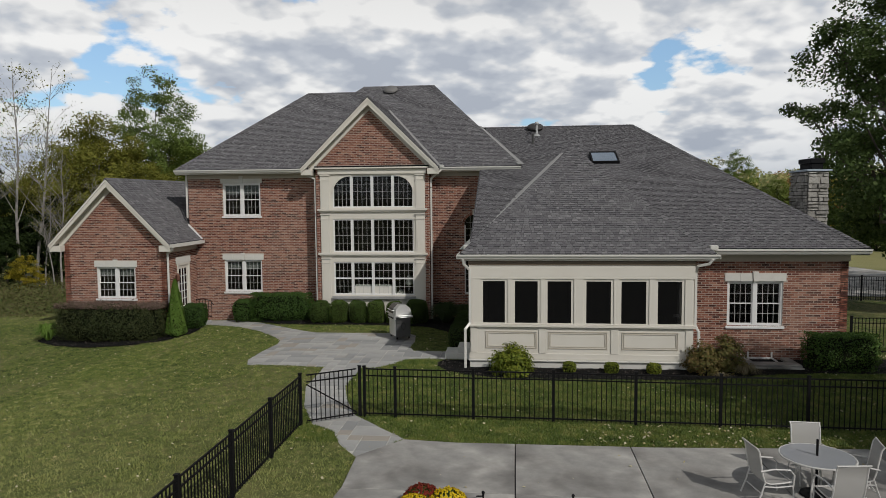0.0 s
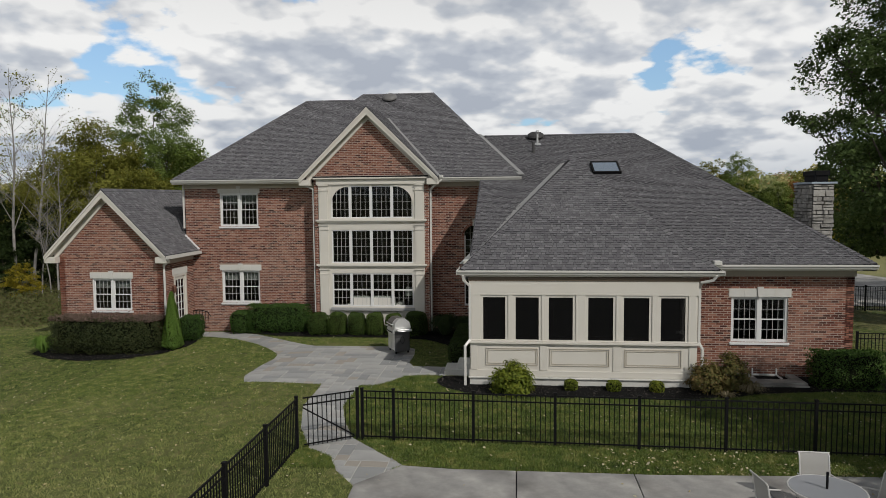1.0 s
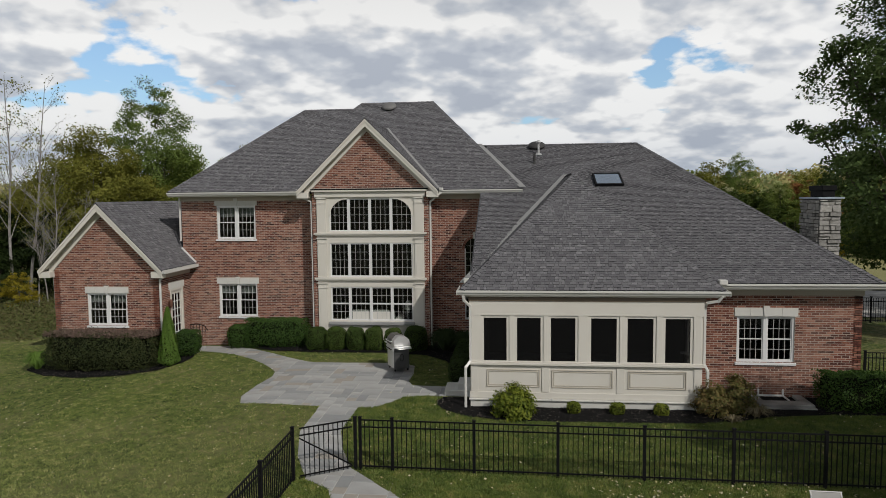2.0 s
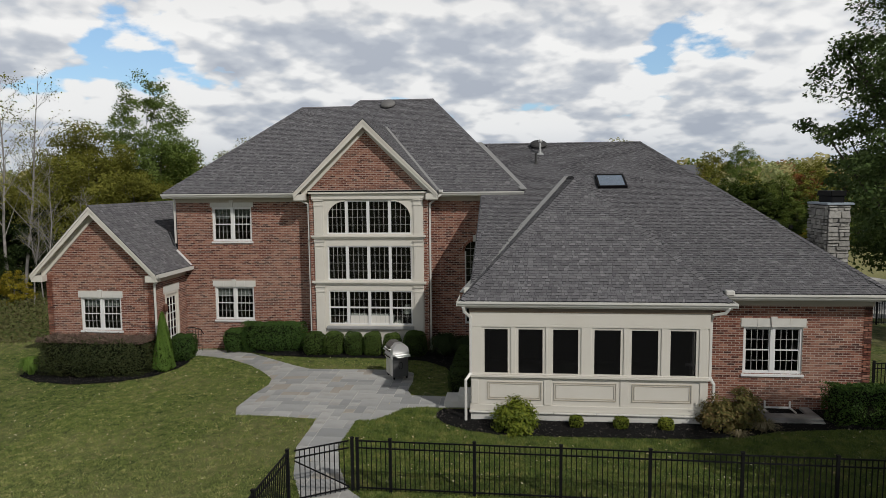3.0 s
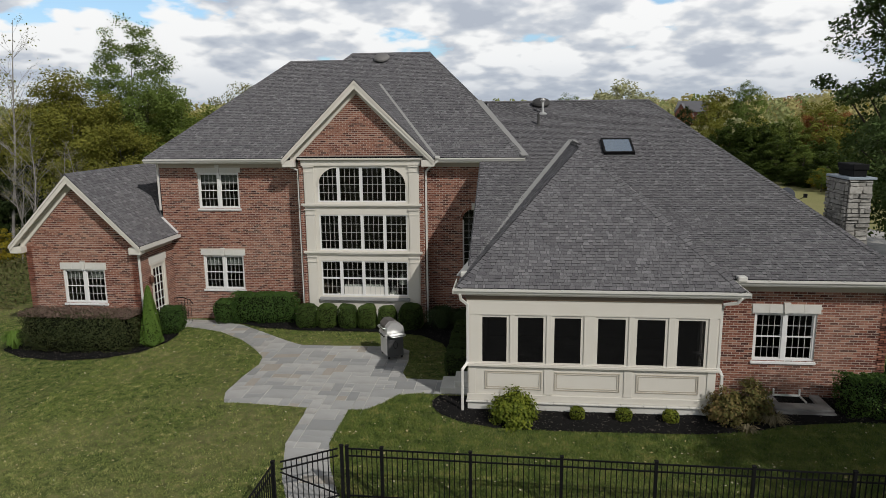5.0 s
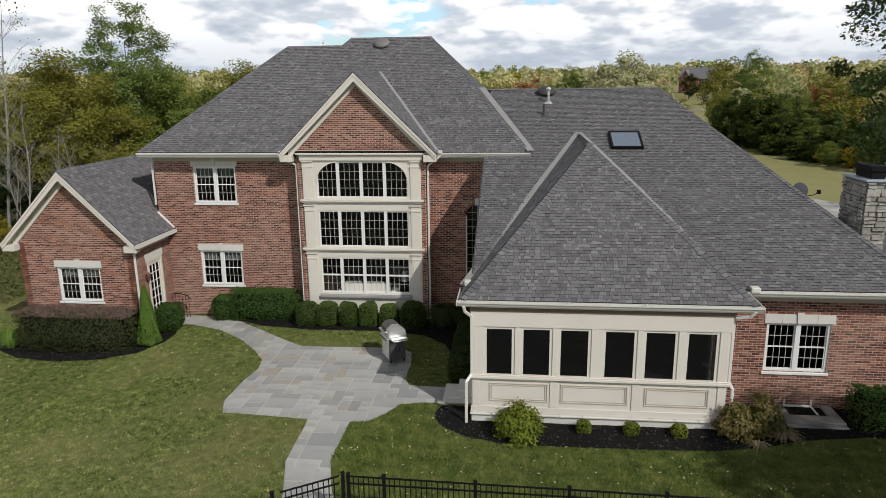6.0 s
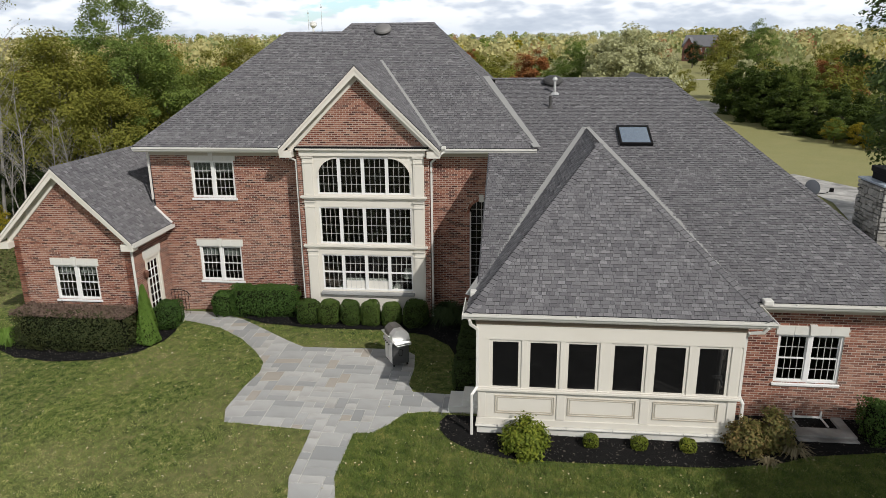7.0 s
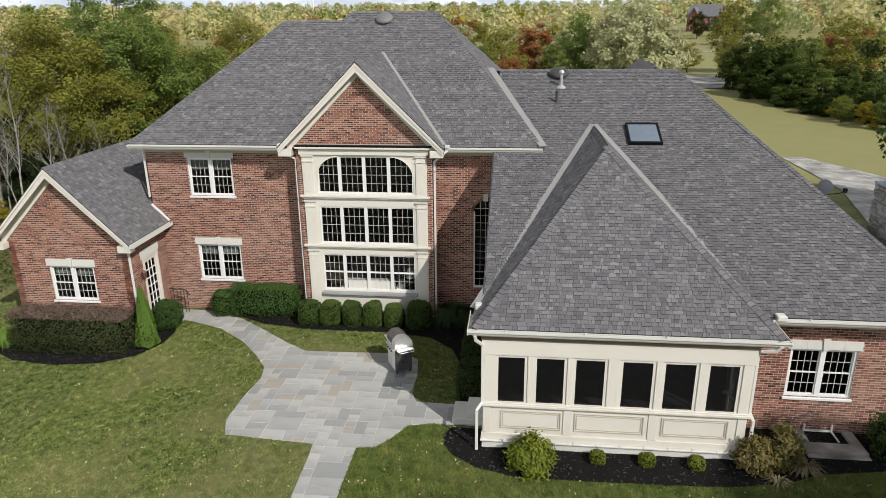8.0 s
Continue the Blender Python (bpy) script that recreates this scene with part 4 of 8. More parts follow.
part("metal_flashing", boxes((B0 - 0.18, B1 + 0.18, TY - 0.18, BY + 0.02, 6.365, 6.415), bevel=0.01), BLACK, surround, "dark metal flashing strip")
part("sill", boxes((BWX0 - 0.06, BWX1 + 0.06, TY - 0.14, TY + 0.05, 0.87, 0.98), bevel=0.01), BLUESTONE, surround, "grey stone sill")
MUL = [-6.52, -5.65, -4.78]
for z0, z1, kind in ROWS3:
    edges = [BWX0] + MUL + [BWX1]
    y = TY + 0.03
    win = part("window", boxes(*[(m - 0.055, m + 0.055, y - 0.02, y + 0.09, z0, z1) for m in MUL], (BWX0, BWX0 + 0.05, y, y + 0.09, z0, z1), (BWX1 - 0.05, BWX1, y, y + 0.09, z0, z1), (BWX0 + 0.05, BWX1 - 0.05, y + 0.004, y + 0.09, z0, z0 + 0.05), (BWX0 + 0.05, BWX1 - 0.05, y + 0.004, y + 0.09, z1 - 0.05, z1)), WHITE, house, "row of four white-framed windows with small panes")
    for i in range(4):
        a = edges[i] + (0.05 if i == 0 else 0.055)
        b = edges[i + 1] - (0.05 if i == 3 else 0.055)
        c, d = z0 + 0.05, z1 - 0.05
        if kind == 2:
            zm = (c + d) / 2
            part("sash", boxes((a, b, y + 0.03, y + 0.065, zm - 0.03, zm + 0.03)), WHITE, win)
            for e, g in ((c, zm - 0.03), (zm + 0.03, d)):
                part("muntin_grid", muntins(bmesh.new(), a, b, e, g, y + 0.045, 4, 2), GRILLE, win)
                pane(a, b, e, g, y + 0.052, win)
        else:
            part("muntin_grid", muntins(bmesh.new(), a, b, c, d, y + 0.045, 4, 4), GRILLE, win)
            pane(a, b, c, d, y + 0.052, win)

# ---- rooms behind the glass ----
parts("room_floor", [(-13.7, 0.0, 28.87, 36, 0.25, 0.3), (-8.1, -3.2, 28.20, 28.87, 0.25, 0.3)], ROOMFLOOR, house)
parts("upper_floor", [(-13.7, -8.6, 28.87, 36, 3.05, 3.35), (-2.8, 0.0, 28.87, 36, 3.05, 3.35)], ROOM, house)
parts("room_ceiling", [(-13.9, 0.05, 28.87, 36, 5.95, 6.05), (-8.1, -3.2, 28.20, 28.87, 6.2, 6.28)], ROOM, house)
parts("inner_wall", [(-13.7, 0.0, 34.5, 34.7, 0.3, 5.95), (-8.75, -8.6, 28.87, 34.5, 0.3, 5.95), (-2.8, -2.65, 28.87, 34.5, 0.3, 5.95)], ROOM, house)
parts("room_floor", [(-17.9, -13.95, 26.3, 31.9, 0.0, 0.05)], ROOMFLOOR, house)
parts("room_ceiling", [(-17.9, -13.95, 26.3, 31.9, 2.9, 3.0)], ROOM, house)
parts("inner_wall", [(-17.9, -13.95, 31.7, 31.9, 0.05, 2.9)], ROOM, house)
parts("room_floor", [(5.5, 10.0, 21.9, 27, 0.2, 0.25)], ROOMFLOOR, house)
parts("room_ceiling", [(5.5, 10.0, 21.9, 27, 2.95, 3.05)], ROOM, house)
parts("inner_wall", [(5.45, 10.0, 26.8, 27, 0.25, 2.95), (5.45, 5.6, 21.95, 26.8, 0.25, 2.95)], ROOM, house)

# ---- sunroom ----
PX0, PX1, PY = -1.09, 5.41, 20.24
SCREENS = [(-0.73, -0.01), (0.22, 0.96), (1.18, 1.94), (2.31, 3.09), (3.32, 4.10), (4.36, 5.11)]
front = part("sunroom_front", wall_panel((PX0, PY, 0), (1, 0, 0), (0, -1, 0), PX1 - PX0, 0.24, 3.19, 0.14, [(a - PX0, b - PX0, 1.30, 2.62) for a, b in SCREENS]), CREAM, house, "cream panelled sunroom front with six dark screens")
part("frieze_board", boxes((PX0 - 0.02, PX1 + 0.02, PY - 0.035, PY - 0.001, 2.66, 3.07)), CREAM, front)
# the gutter's shade is put into this moulding as dark brown colour
part("bed_moulding", boxes((PX0 - 0.04, PX1 + 0.04, PY - 0.06, PY - 0.001, 3.07, 3.19), bevel=0.005), SHADE_TRIM, front, "trim strip coloured brown for the shade below the gutter")
edges = [PX0] + [q for s in SCREENS for q in s] + [PX1]
for a, b in zip(edges[0::2], edges[1::2]):
    w = b - a
    part("mullion_board", boxes((a + 0.045, b - 0.045, PY - 0.028, PY - 0.001, 1.30, 2.658), bevel=0.004), CREAM, front)
for a, b in SCREENS:
    t = 0.035
    fr = part("screen_frame", boxes((a, a + t, PY + 0.0, PY + 0.05, 1.30, 2.62), (b - t, b, PY + 0.0, PY + 0.05, 1.30, 2.62), (a + t, b - t, PY + 0.002, PY + 0.05, 1.30, 1.30 + t), (a + t, b - t, PY + 0.002, PY + 0.05, 2.62 - t, 2.62)), CREAM, front)
    part("screen", boxes((a + t, b - t, PY + 0.025, PY + 0.027, 1.30 + t, 2.62 - t)), SCREEN, fr, "black insect screen")
part("sill", boxes((PX0 - 0.05, PX1 + 0.05, PY - 0.09, PY, 1.22, 1.29), (PX0 - 0.02, PX1 + 0.02, PY - 0.05, PY - 0.001, 1.29, 1.325), bevel=0.008), CREAM, front)
part("skirting", boxes((PX0 - 0.02, PX1 + 0.02, PY - 0.035, PY - 0.001, 0.24, 0.42), bevel=0.005), CREAM, front)
for a, b in ((-0.62, 0.90), (1.24, 2.95), (3.38, 4.98)):
    z0, z1 = 0.57, 1.08
    bm = bmesh.new()
    for (xa, xb, za, zb), h in (((a, b, z0, z1), 0.022), ((a + 0.05, b - 0.05, z0 + 0.05, z1 - 0.05), 0.016)):
        t = 0.016
        for q in ((xa, xb, za, za + t), (xa, xb, zb - t, zb), (xa, xa + t, za + t, zb - t), (xb - t, xb, za + t, zb - t)):
            box(bm, q[0], q[1], PY - h, PY - 0.001, q[2], q[3])
    part("panel_moulding", bm, TAN, front, "thin tan moulding of a panel")
for x in (-1.02, 1.07, 3.17, 5.24):
    part("post_board", boxes((x - 0.11 if 0 < x < 5 else x - 0.05, x + 0.11 if 0 < x < 5 else x + 0.15, PY - 0.024, PY - 0.001, 0.43, 1.215), bevel=0.004), CREAM, front)
x = PX0 - 0.04
while x < PX1:
    part("ledge_stone", boxes((x, min(x + 0.58, PX1 + 0.04), PY - 0.11, PY + 0.1, 0.195, 0.236), bevel=0.008), LIMESTONE, front)
    x += 0.59
part("base_wall", boxes((PX0, PX1, PY - 0.05, PY + 0.14, -0.4, 0.19)), LIMESTONE, front, "pale stone base")
# side walls of the sunroom, with screens, floor, ceiling and the wall at the back
for x, sx in ((PX0, 1), (PX1, -1)):
    part("sunroom_side", wall_panel((x, PY + 0.141, 0), (0, 1, 0), (-sx, 0, 0), 1.28 if x > 0 else 3.2, 0.0, 3.16, 0.14, [(0.25, 1.05, 0.7, 2.63)] if x > 0 else []), CREAM, house)
part("screen", boxes((PX1 - 0.08, PX1 - 0.078, 20.62, 21.42, 0.7, 2.63)), SCREEN, house)
part("casement", boxes((PX1 - 0.2, PX1 - 0.16, 20.75, 20.8, 1.30, 2.63), (PX1 - 0.42, PX1 - 0.17, 20.98, 21.02, 1.42, 1.50), (PX1 - 0.2, PX1 - 0.16, 21.20, 21.25, 1.3, 2.63), (PX1 - 0.2, PX1 - 0.16, 20.8, 21.2, 1.3, 1.36)), WHITE, house, "white inner window frame")
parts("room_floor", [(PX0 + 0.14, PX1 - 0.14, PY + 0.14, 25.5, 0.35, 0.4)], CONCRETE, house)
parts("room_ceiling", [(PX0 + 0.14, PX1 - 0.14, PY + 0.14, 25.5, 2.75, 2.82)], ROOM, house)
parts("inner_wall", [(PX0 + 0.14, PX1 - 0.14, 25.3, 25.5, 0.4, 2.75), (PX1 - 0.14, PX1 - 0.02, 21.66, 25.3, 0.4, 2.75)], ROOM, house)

parts("soffit", [(SX0, PX0, SY, 21.7, SZ - 0.2, SZ - 0.175), (PX1, SX1, SY, 21.7, SZ - 0.2, SZ - 0.175)], TAN, house)
# downspouts
downspout([(-1.27, 20.04, 3.22), (-1.25, 20.08, 3.10), (-1.085, 20.215, 2.92), (-1.085, 20.215, 1.32), (-1.22, 20.06, 1.16), (-1.22, 20.06, 0.02)])
downspout([(5.86, 20.05, 3.25), (5.78, 20.1, 3.12), (5.50, 20.2, 3.05), (5.48, 20.34, 2.9), (5.48, 20.34, 1.3), (5.56, 20.24, 1.12), (5.56, 20.24, 0.05)])
downspout([(GX - GH - 0.1, 28.02, 6.22), (GX - GH + 0.12, 28.0, 6.06), (-8.09, 28.02, 5.90), (-8.09, 28.02, 5.6), (-8.09, 28.02, 0.1)], 0.06)
downspout([(GX + GH + 0.1, 28.02, 6.22), (-2.95, 28.0, 6.06), (-3.18, 28.02, 5.85), (-3.18, 28.02, 5.5), (-3.18, 28.02, 0.05)])
downspout([(-13.36, 25.85, 3.14), (-13.45, 25.95, 3.04), (-13.62, 26.0, 2.92), (-13.62, 26.0, -0.2)])
downspout([(-14.0, 28.56, 6.1), (-14.0, 28.56, 4.3)])

# glazed side door with its frame and lintel
dx = -13.7
d0, d1 = 26.05 + DOOR[0], 26.05 + DOOR[1]
door = part("door", boxes((dx - 0.10, dx + 0.03, d0, d0 + 0.08, 0.0, 2.42), (dx - 0.10, dx + 0.03, d1 - 0.08, d1, 0.0, 2.42), (dx - 0.10, dx + 0.03, d0 + 0.08, d1 - 0.08, 2.34, 2.42)), CREAM, house, "cream door frame with a many-paned glazed door")
la, lb = d0 + 0.08, d1 - 0.08
part("door_leaf", boxes((dx - 0.06, dx - 0.015, la, la + 0.11, 0.02, 2.33), (dx - 0.06, dx - 0.015, lb - 0.11, lb, 0.02, 2.33), (dx - 0.06, dx - 0.015, la + 0.11, lb - 0.11, 0.02, 0.28), (dx - 0.06, dx - 0.015, la + 0.11, lb - 0.11, 2.2, 2.33)), CREAM, door)
bm = bmesh.new()
for i in range(1, 3):
    y = la + 0.11 + (lb - la - 0.22) * i / 3
    box(bm, dx - 0.045, dx - 0.02, y - 0.011, y + 0.011, 0.28, 2.2)
for i in range(1, 6):
    z = 0.28 + 1.92 * i / 6
    box(bm, dx - 0.044, dx - 0.021, la + 0.11, lb - 0.11, z - 0.011, z + 0.011)
part("muntin_grid", bm, WHITE, door)
p = part("pane", boxes((dx - 0.04, dx - 0.034, la + 0.11, lb - 0.11, 0.28, 2.2)), GLASS, door)
p.visible_shadow = False
bm = bmesh.new()
tube(bm, [(dx + 0.0, la + 0.06, 1.05), (dx + 0.05, la + 0.06, 1.05), (dx + 0.05, la + 0.16, 1.05)], 0.012)
part("door_handle", bm, BLACK, door)
part("lintel_stone", boxes((dx - 0.1, dx + 0.03, d0 - 0.1, d1 + 0.1, 2.424, 2.70), bevel=0.006), LIMESTONE, door)
bm = bmesh.new()
box(bm, dx + 0.01, dx + 0.05, 26.66, 26.74, 1.75, 1.95)
tube(bm, [(dx + 0.12, 26.70, 1.72), (dx + 0.12, 26.70, 1.78), (dx + 0.12, 26.70, 1.98), (dx + 0.12, 26.70, 2.05)], 0.05, 6, [0.03, 0.07, 0.08, 0.02])
box(bm, dx + 0.02, dx + 0.12, 26.69, 26.71, 1.98, 2.0)
COPPER = material("copper", [(0.14, 0.07, 0.05), (0.20, 0.10, 0.07)], rough=0.5, metal=0.6, scale=6)
part("wall_lantern", bm, COPPER, house, "small copper wall lantern beside the door")

# chimney of rough stone
CX0, CX1, CY0, CY1, CZ0, CZ1 = 10.07, 10.80, 24.30, 25.75, 3.2, 5.85
chimney = part("chimney", boxes((CX0 + 0.03, CX1 - 0.03, CY0 + 0.03, CY1 - 0.03, -0.5, CZ1)), STONEJOINT, house, "rough grey stone chimney with a black metal cap")
rnd = random.Random(5)


def stone_courses(length, z0, z1):
    z = z0
    while z < z1 - 0.05:
        h = min(rnd.choice((0.11, 0.15, 0.19, 0.23)), z1 - z)
        x = 0.0
        while x < length - 0.02:
            w = min(rnd.uniform(0.14, 0.42), length - x)
            if length - x - w < 0.1:
                w = length - x
            if h > 0.15 and rnd.random() < 0.35:
                yield x, x + w, z, z + h / 2
                yield x, x + w, z + h / 2, z + h
            else:
                yield x, x + w, z, z + h
            x += w
        z += h


def rough_stone(bm, o, u, n, a, b, c, d):
    g = 0.014
    h = rnd.uniform(0.03, 0.10)
    o, u, n = Vector(o), Vector(u), Vector(n)
    vs = []
    for back in (0, 1):
        for q, z in ((a + g, c + g), (b - g, c + g), (b - g, d - g), (a + g, d - g)):
            j = (rnd.uniform(-0.012, 0.012), rnd.uniform(-0.012, 0.012), rnd.uniform(-0.025, 0.018)) if not back else (0, 0, 0)
            vs.append(bm.verts.new(o + u * (q + j[0]) + Vector((0, 0, z + j[1])) + n * ((h + j[2]) if not back else 0.0)))
    for f in ((0, 1, 2, 3), (0, 4, 5, 1), (1, 5, 6, 2), (2, 6, 7, 3), (3, 7, 4, 0)):
        bm.faces.new([vs[i] for i in f])
    return bm


for o, u, n, ln in (((CX0 + 0.03, CY0 + 0.03, 0), (1, 0, 0), (0, -1, 0), CX1 - CX0 - 0.06), ((CX0 + 0.03, CY1 - 0.03, 0), (0, -1, 0), (-1, 0, 0), CY1 - CY0 - 0.06)):
    for a, b, c, d in stone_courses(ln, CZ0, CZ1 - 0.02):
        part("stone", rough_stone(bmesh.new(), o, u, n, a, b, c, d), STONE_PIECE, chimney)
part("cap_flashing", boxes((CX0 - 0.03, CX1 + 0.06, CY0 - 0.04, CY1 + 0.03, CZ1 + 0.002, CZ1 + 0.07), bevel=0.01), BLUEFLASH, chimney, "blue-grey metal cap edge")
part("chimney_cap", boxes((CX0 + 0.2, CX1 - 0.14, CY0 + 0.2, CY1 - 0.3, CZ1 + 0.07, CZ1 + 0.28), (CX0 + 0.16, CX1 - 0.1, CY0 + 0.16, CY1 - 0.26, CZ1 + 0.28, CZ1 + 0.45), bevel=0.015), BLACK, chimney, "black metal chimney cap")
part("cricket_flashing", boxes((CX0 - 0.03, CX0 + 0.05, CY0 - 0.06, CY1 + 0.05, 3.95, 4.2)), BLACK, chimney)


def on_wing(x, y, h=0.0):
    return Vector((x, y, WZ + WSL * (y - WY) + h))


# skylight on the long wing's roof
up_w = Vector((0, 1, WSL)).normalized()
nw = Vector((0, -WSL, 1)).normalized()
c = on_wing(3.94, 29.16)
rot = Matrix(((1, 0, 0, 0), (0, up_w.y, nw.y, 0), (0, up_w.z, nw.z, 0), (0, 0, 0, 1)))


def roof_part(name, bxs, mat, parent, label="", at=None, bevel=0.0):
    bm = boxes(*bxs, bevel=bevel)
    bmesh.ops.transform(bm, matrix=Matrix.Translation(at if at is not None else c) @ rot, verts=bm.verts[:])
    return part(name, bm, mat, parent, label)


skylight = roof_part("skylight", [(-0.56, 0.56, -0.66, -0.58, 0, 0.12), (-0.56, 0.56, 0.58, 0.66, 0, 0.12), (-0.56, -0.49, -0.58, 0.58, 0, 0.12), (0.49, 0.56, -0.58, 0.58, 0, 0.12), (-0.49, 0.49, -0.58, 0.58, 0, 0.03)], BLACK, house, "dark-framed skylight reflecting the sky")
SKYGLASS = material("skylight_glass", [(0.42, 0.50, 0.58), (0.46, 0.54, 0.62)], rough=0.12, metal=0.8, scale=1, spread=0.02, bump=0.0, spec=1.0)
roof_part("pane", [(-0.49, 0.49, -0.58, 0.58, 0.085, 0.1)], SKYGLASS, skylight)

# vents
VENT = material("vent_metal", [(0.035, 0.034, 0.033), (0.06, 0.058, 0.056)], rough=0.6, metal=0.2, scale=3)
VENTGREY = material("grey_vent_metal", [(0.13, 0.125, 0.12), (0.19, 0.185, 0.18)], rough=0.6, metal=0.2, scale=3)
ZINC = material("zinc_pipe", [(0.45, 0.45, 0.44), (0.55, 0.55, 0.54)], rough=0.4, metal=0.5, scale=4)


def dome_vent(at, r, mat, slope):
    bm = bmesh.new()
    bmesh.ops.create_uvsphere(bm, u_segments=20, v_segments=8, radius=r)
    bmesh.ops.delete(bm, geom=[v for v in bm.verts if v.co.z < -0.01], context="VERTS")
    for v in bm.verts:
        v.co.z = v.co.z * 0.42 + 0.09
    tube(bm, [(0, 0, -0.15), (0, 0, 0.09)], r * 0.7, 16)
    bmesh.ops.create_cone(bm, cap_ends=True, segments=20, radius1=r, radius2=r, depth=0.03, matrix=Matrix.Translation((0, 0, 0.08)))
    bmesh.ops.transform(bm, matrix=Matrix.Translation(at) @ Matrix.Rotation(math.atan(slope), 4, "X"), verts=bm.verts[:])
    return part("roof_vent", bm, mat, house, "round metal roof vent with a shallow dome")


dome_vent((-5.95, 34.40, EZ + SL * (34.40 - EY) + 0.02), 0.36, VENTGREY, SL)
dome_vent(tuple(on_wing(1.22, 33.30, 0.05)), 0.40, VENT, WSL)
bm = bmesh.new()
q = on_wing(1.27, 32.45)
tube(bm, [q + Vector((0, 0, -0.05)), q + Vector((0, 0, 0.50))], 0.05, 12)
tube(bm, [q + Vector((0, 0, 0.48)), q + Vector((0, 0, 0.55)), q + Vector((0, 0, 0.64))], 0.1, 12, [0.06, 0.11, 0.05])
tube(bm, [q + Vector((0, 0, -0.04)), q + Vector((0, 0, 0.06))], 0.13, 12, [0.22, 0.10])
part("flue_pipe", bm, ZINC, house, "short zinc flue pipe with a cap")
bm = bmesh.new()
q = on_wing(1.06, 31.30)
tube(bm, [q + Vector((0, 0, -0.05)), q + Vector((0, 0, 0.45))], 0.055, 10)
tube(bm, [q + Vector((0, 0, -0.08)), q + Vector((0, 0, 0.05))], 0.1, 10, [0.17, 0.07])
part("vent_pipe", bm, VENT, house, "dark plumbing vent pipe")

# bricks that can be told apart singly stand on the long wing; the other courses are joined
for w, origin, u, n, bricks in BRICKED:
    singles = []
    if w.name == "wing_front_wall.001":
        singles = [b for b in bricks if b[0] < 2.2 and 1.2 < b[2] < 3.1][:290]
    rest = [b for b in bricks if b not in singles] if singles else bricks
    ob = part("brick_face", brick_mesh("brick_face", origin, u, n, rest), BRICK, w)
    tagged(ob, kind="stuff")
    if singles:
        shared = {}
        for p, q, za, zb, h in singles:
            key = (round(q - p, 3), round(zb - za, 3))
            if key not in shared:
                shared[key] = brick_mesh("brick", (0, 0, 0), u, n, [(0.0, q - p, 0.0, zb - za, 0.008)])
                shared[key].materials.append(BRICK_PIECE)
            b = part("brick", shared[key], None, w)
            b.location = Vector(origin) + Vector(u) * p + Vector((0, 0, za)) - Vector(n) * (0.008 - h)
# shingles of the sunroom's front face: the lower courses singly
cut = SZ + 1.05
low = [p for p in front_shingles if p[0][2] < cut][:300]
keep = {id(p) for p in low}
ob = part("shingle_field", shingle_mesh("shingle_field", [p for p in front_shingles if id(p) not in keep]), SHINGLE, sun_roof)
tagged(ob, kind="stuff")
for p in low:
    o = Vector(p[0])
    me = mesh_of("shingle", [tuple(Vector(v) - o) for v in p], SHINGLE_FACES)
    me.materials.append(SHINGLE_PIECE)
    me.materials.append(EDGE)
    me.polygons[1].material_index = 1
    b = part("shingle", me, None, sun_roof)
    b.location = o


# ---- ground ----
def ease(t):
    t = min(1.0, max(0.0, t))
    return t * t * (3 - 2 * t)


def ground_z(x, y):
    z = -0.02 - 0.10 * ease((21.5 - y) / 6)
    z -= 0.075 * min(9.0, max(0.0, -x - 7.2)) * (0.5 + 0.5 * ease((28 - y) / 6))
    r = math.hypot(x, y - 28)
    z -= 1.0 * ease((r - 16) / 45) * ease((y - 18) / 20)
    if r > 60:
        z += ease((r - 90) / 1400) * 20 + ease((r - 70) / 120) * (5 * noise.noise((x / 260, y / 260, 0.3)) + 1.2 * noise.noise((x / 60, y / 60, 1.3)))
    z += 0.006 * noise.noise((x / 3.0, y / 3.0, 0.0))
    return z


def axis(lo, hi, near0, near1, step):
    a = list(np.arange(near0, near1 + 1e-6, step))
    s, q = step, near1
    while q < hi:
        s *= 1.22
        q += s
        a.append(q)
    s, q = step, near0
    while q > lo:
        s *= 1.22
        q -= s
        a.insert(0, q)
    return a


xs, ys = axis(-3500, 3500, -24, 24, 0.5), axis(-400, 4200, 2, 46, 0.5)
gv = [(x, y, ground_z(x, y)) for y in ys for x in xs]
gf = [(j * len(xs) + i, j * len(xs) + i + 1, (j + 1) * len(xs) + i + 1, (j + 1) * len(xs) + i) for j in range(len(ys) - 1) for i in range(len(xs) - 1)]
GRASS_COLS = [(0.020, 0.035, 0.008), (0.055, 0.082, 0.017), (0.098, 0.116, 0.031), (0.19, 0.17, 0.075)]
# near tint also lifts the lawn's brightness in colour; the far one is dry field
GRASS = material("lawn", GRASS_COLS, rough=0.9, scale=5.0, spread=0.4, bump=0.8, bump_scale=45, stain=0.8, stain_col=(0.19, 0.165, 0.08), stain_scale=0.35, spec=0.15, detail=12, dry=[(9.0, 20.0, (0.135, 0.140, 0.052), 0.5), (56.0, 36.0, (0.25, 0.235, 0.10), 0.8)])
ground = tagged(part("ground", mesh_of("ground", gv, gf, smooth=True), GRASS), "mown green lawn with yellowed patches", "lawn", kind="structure")


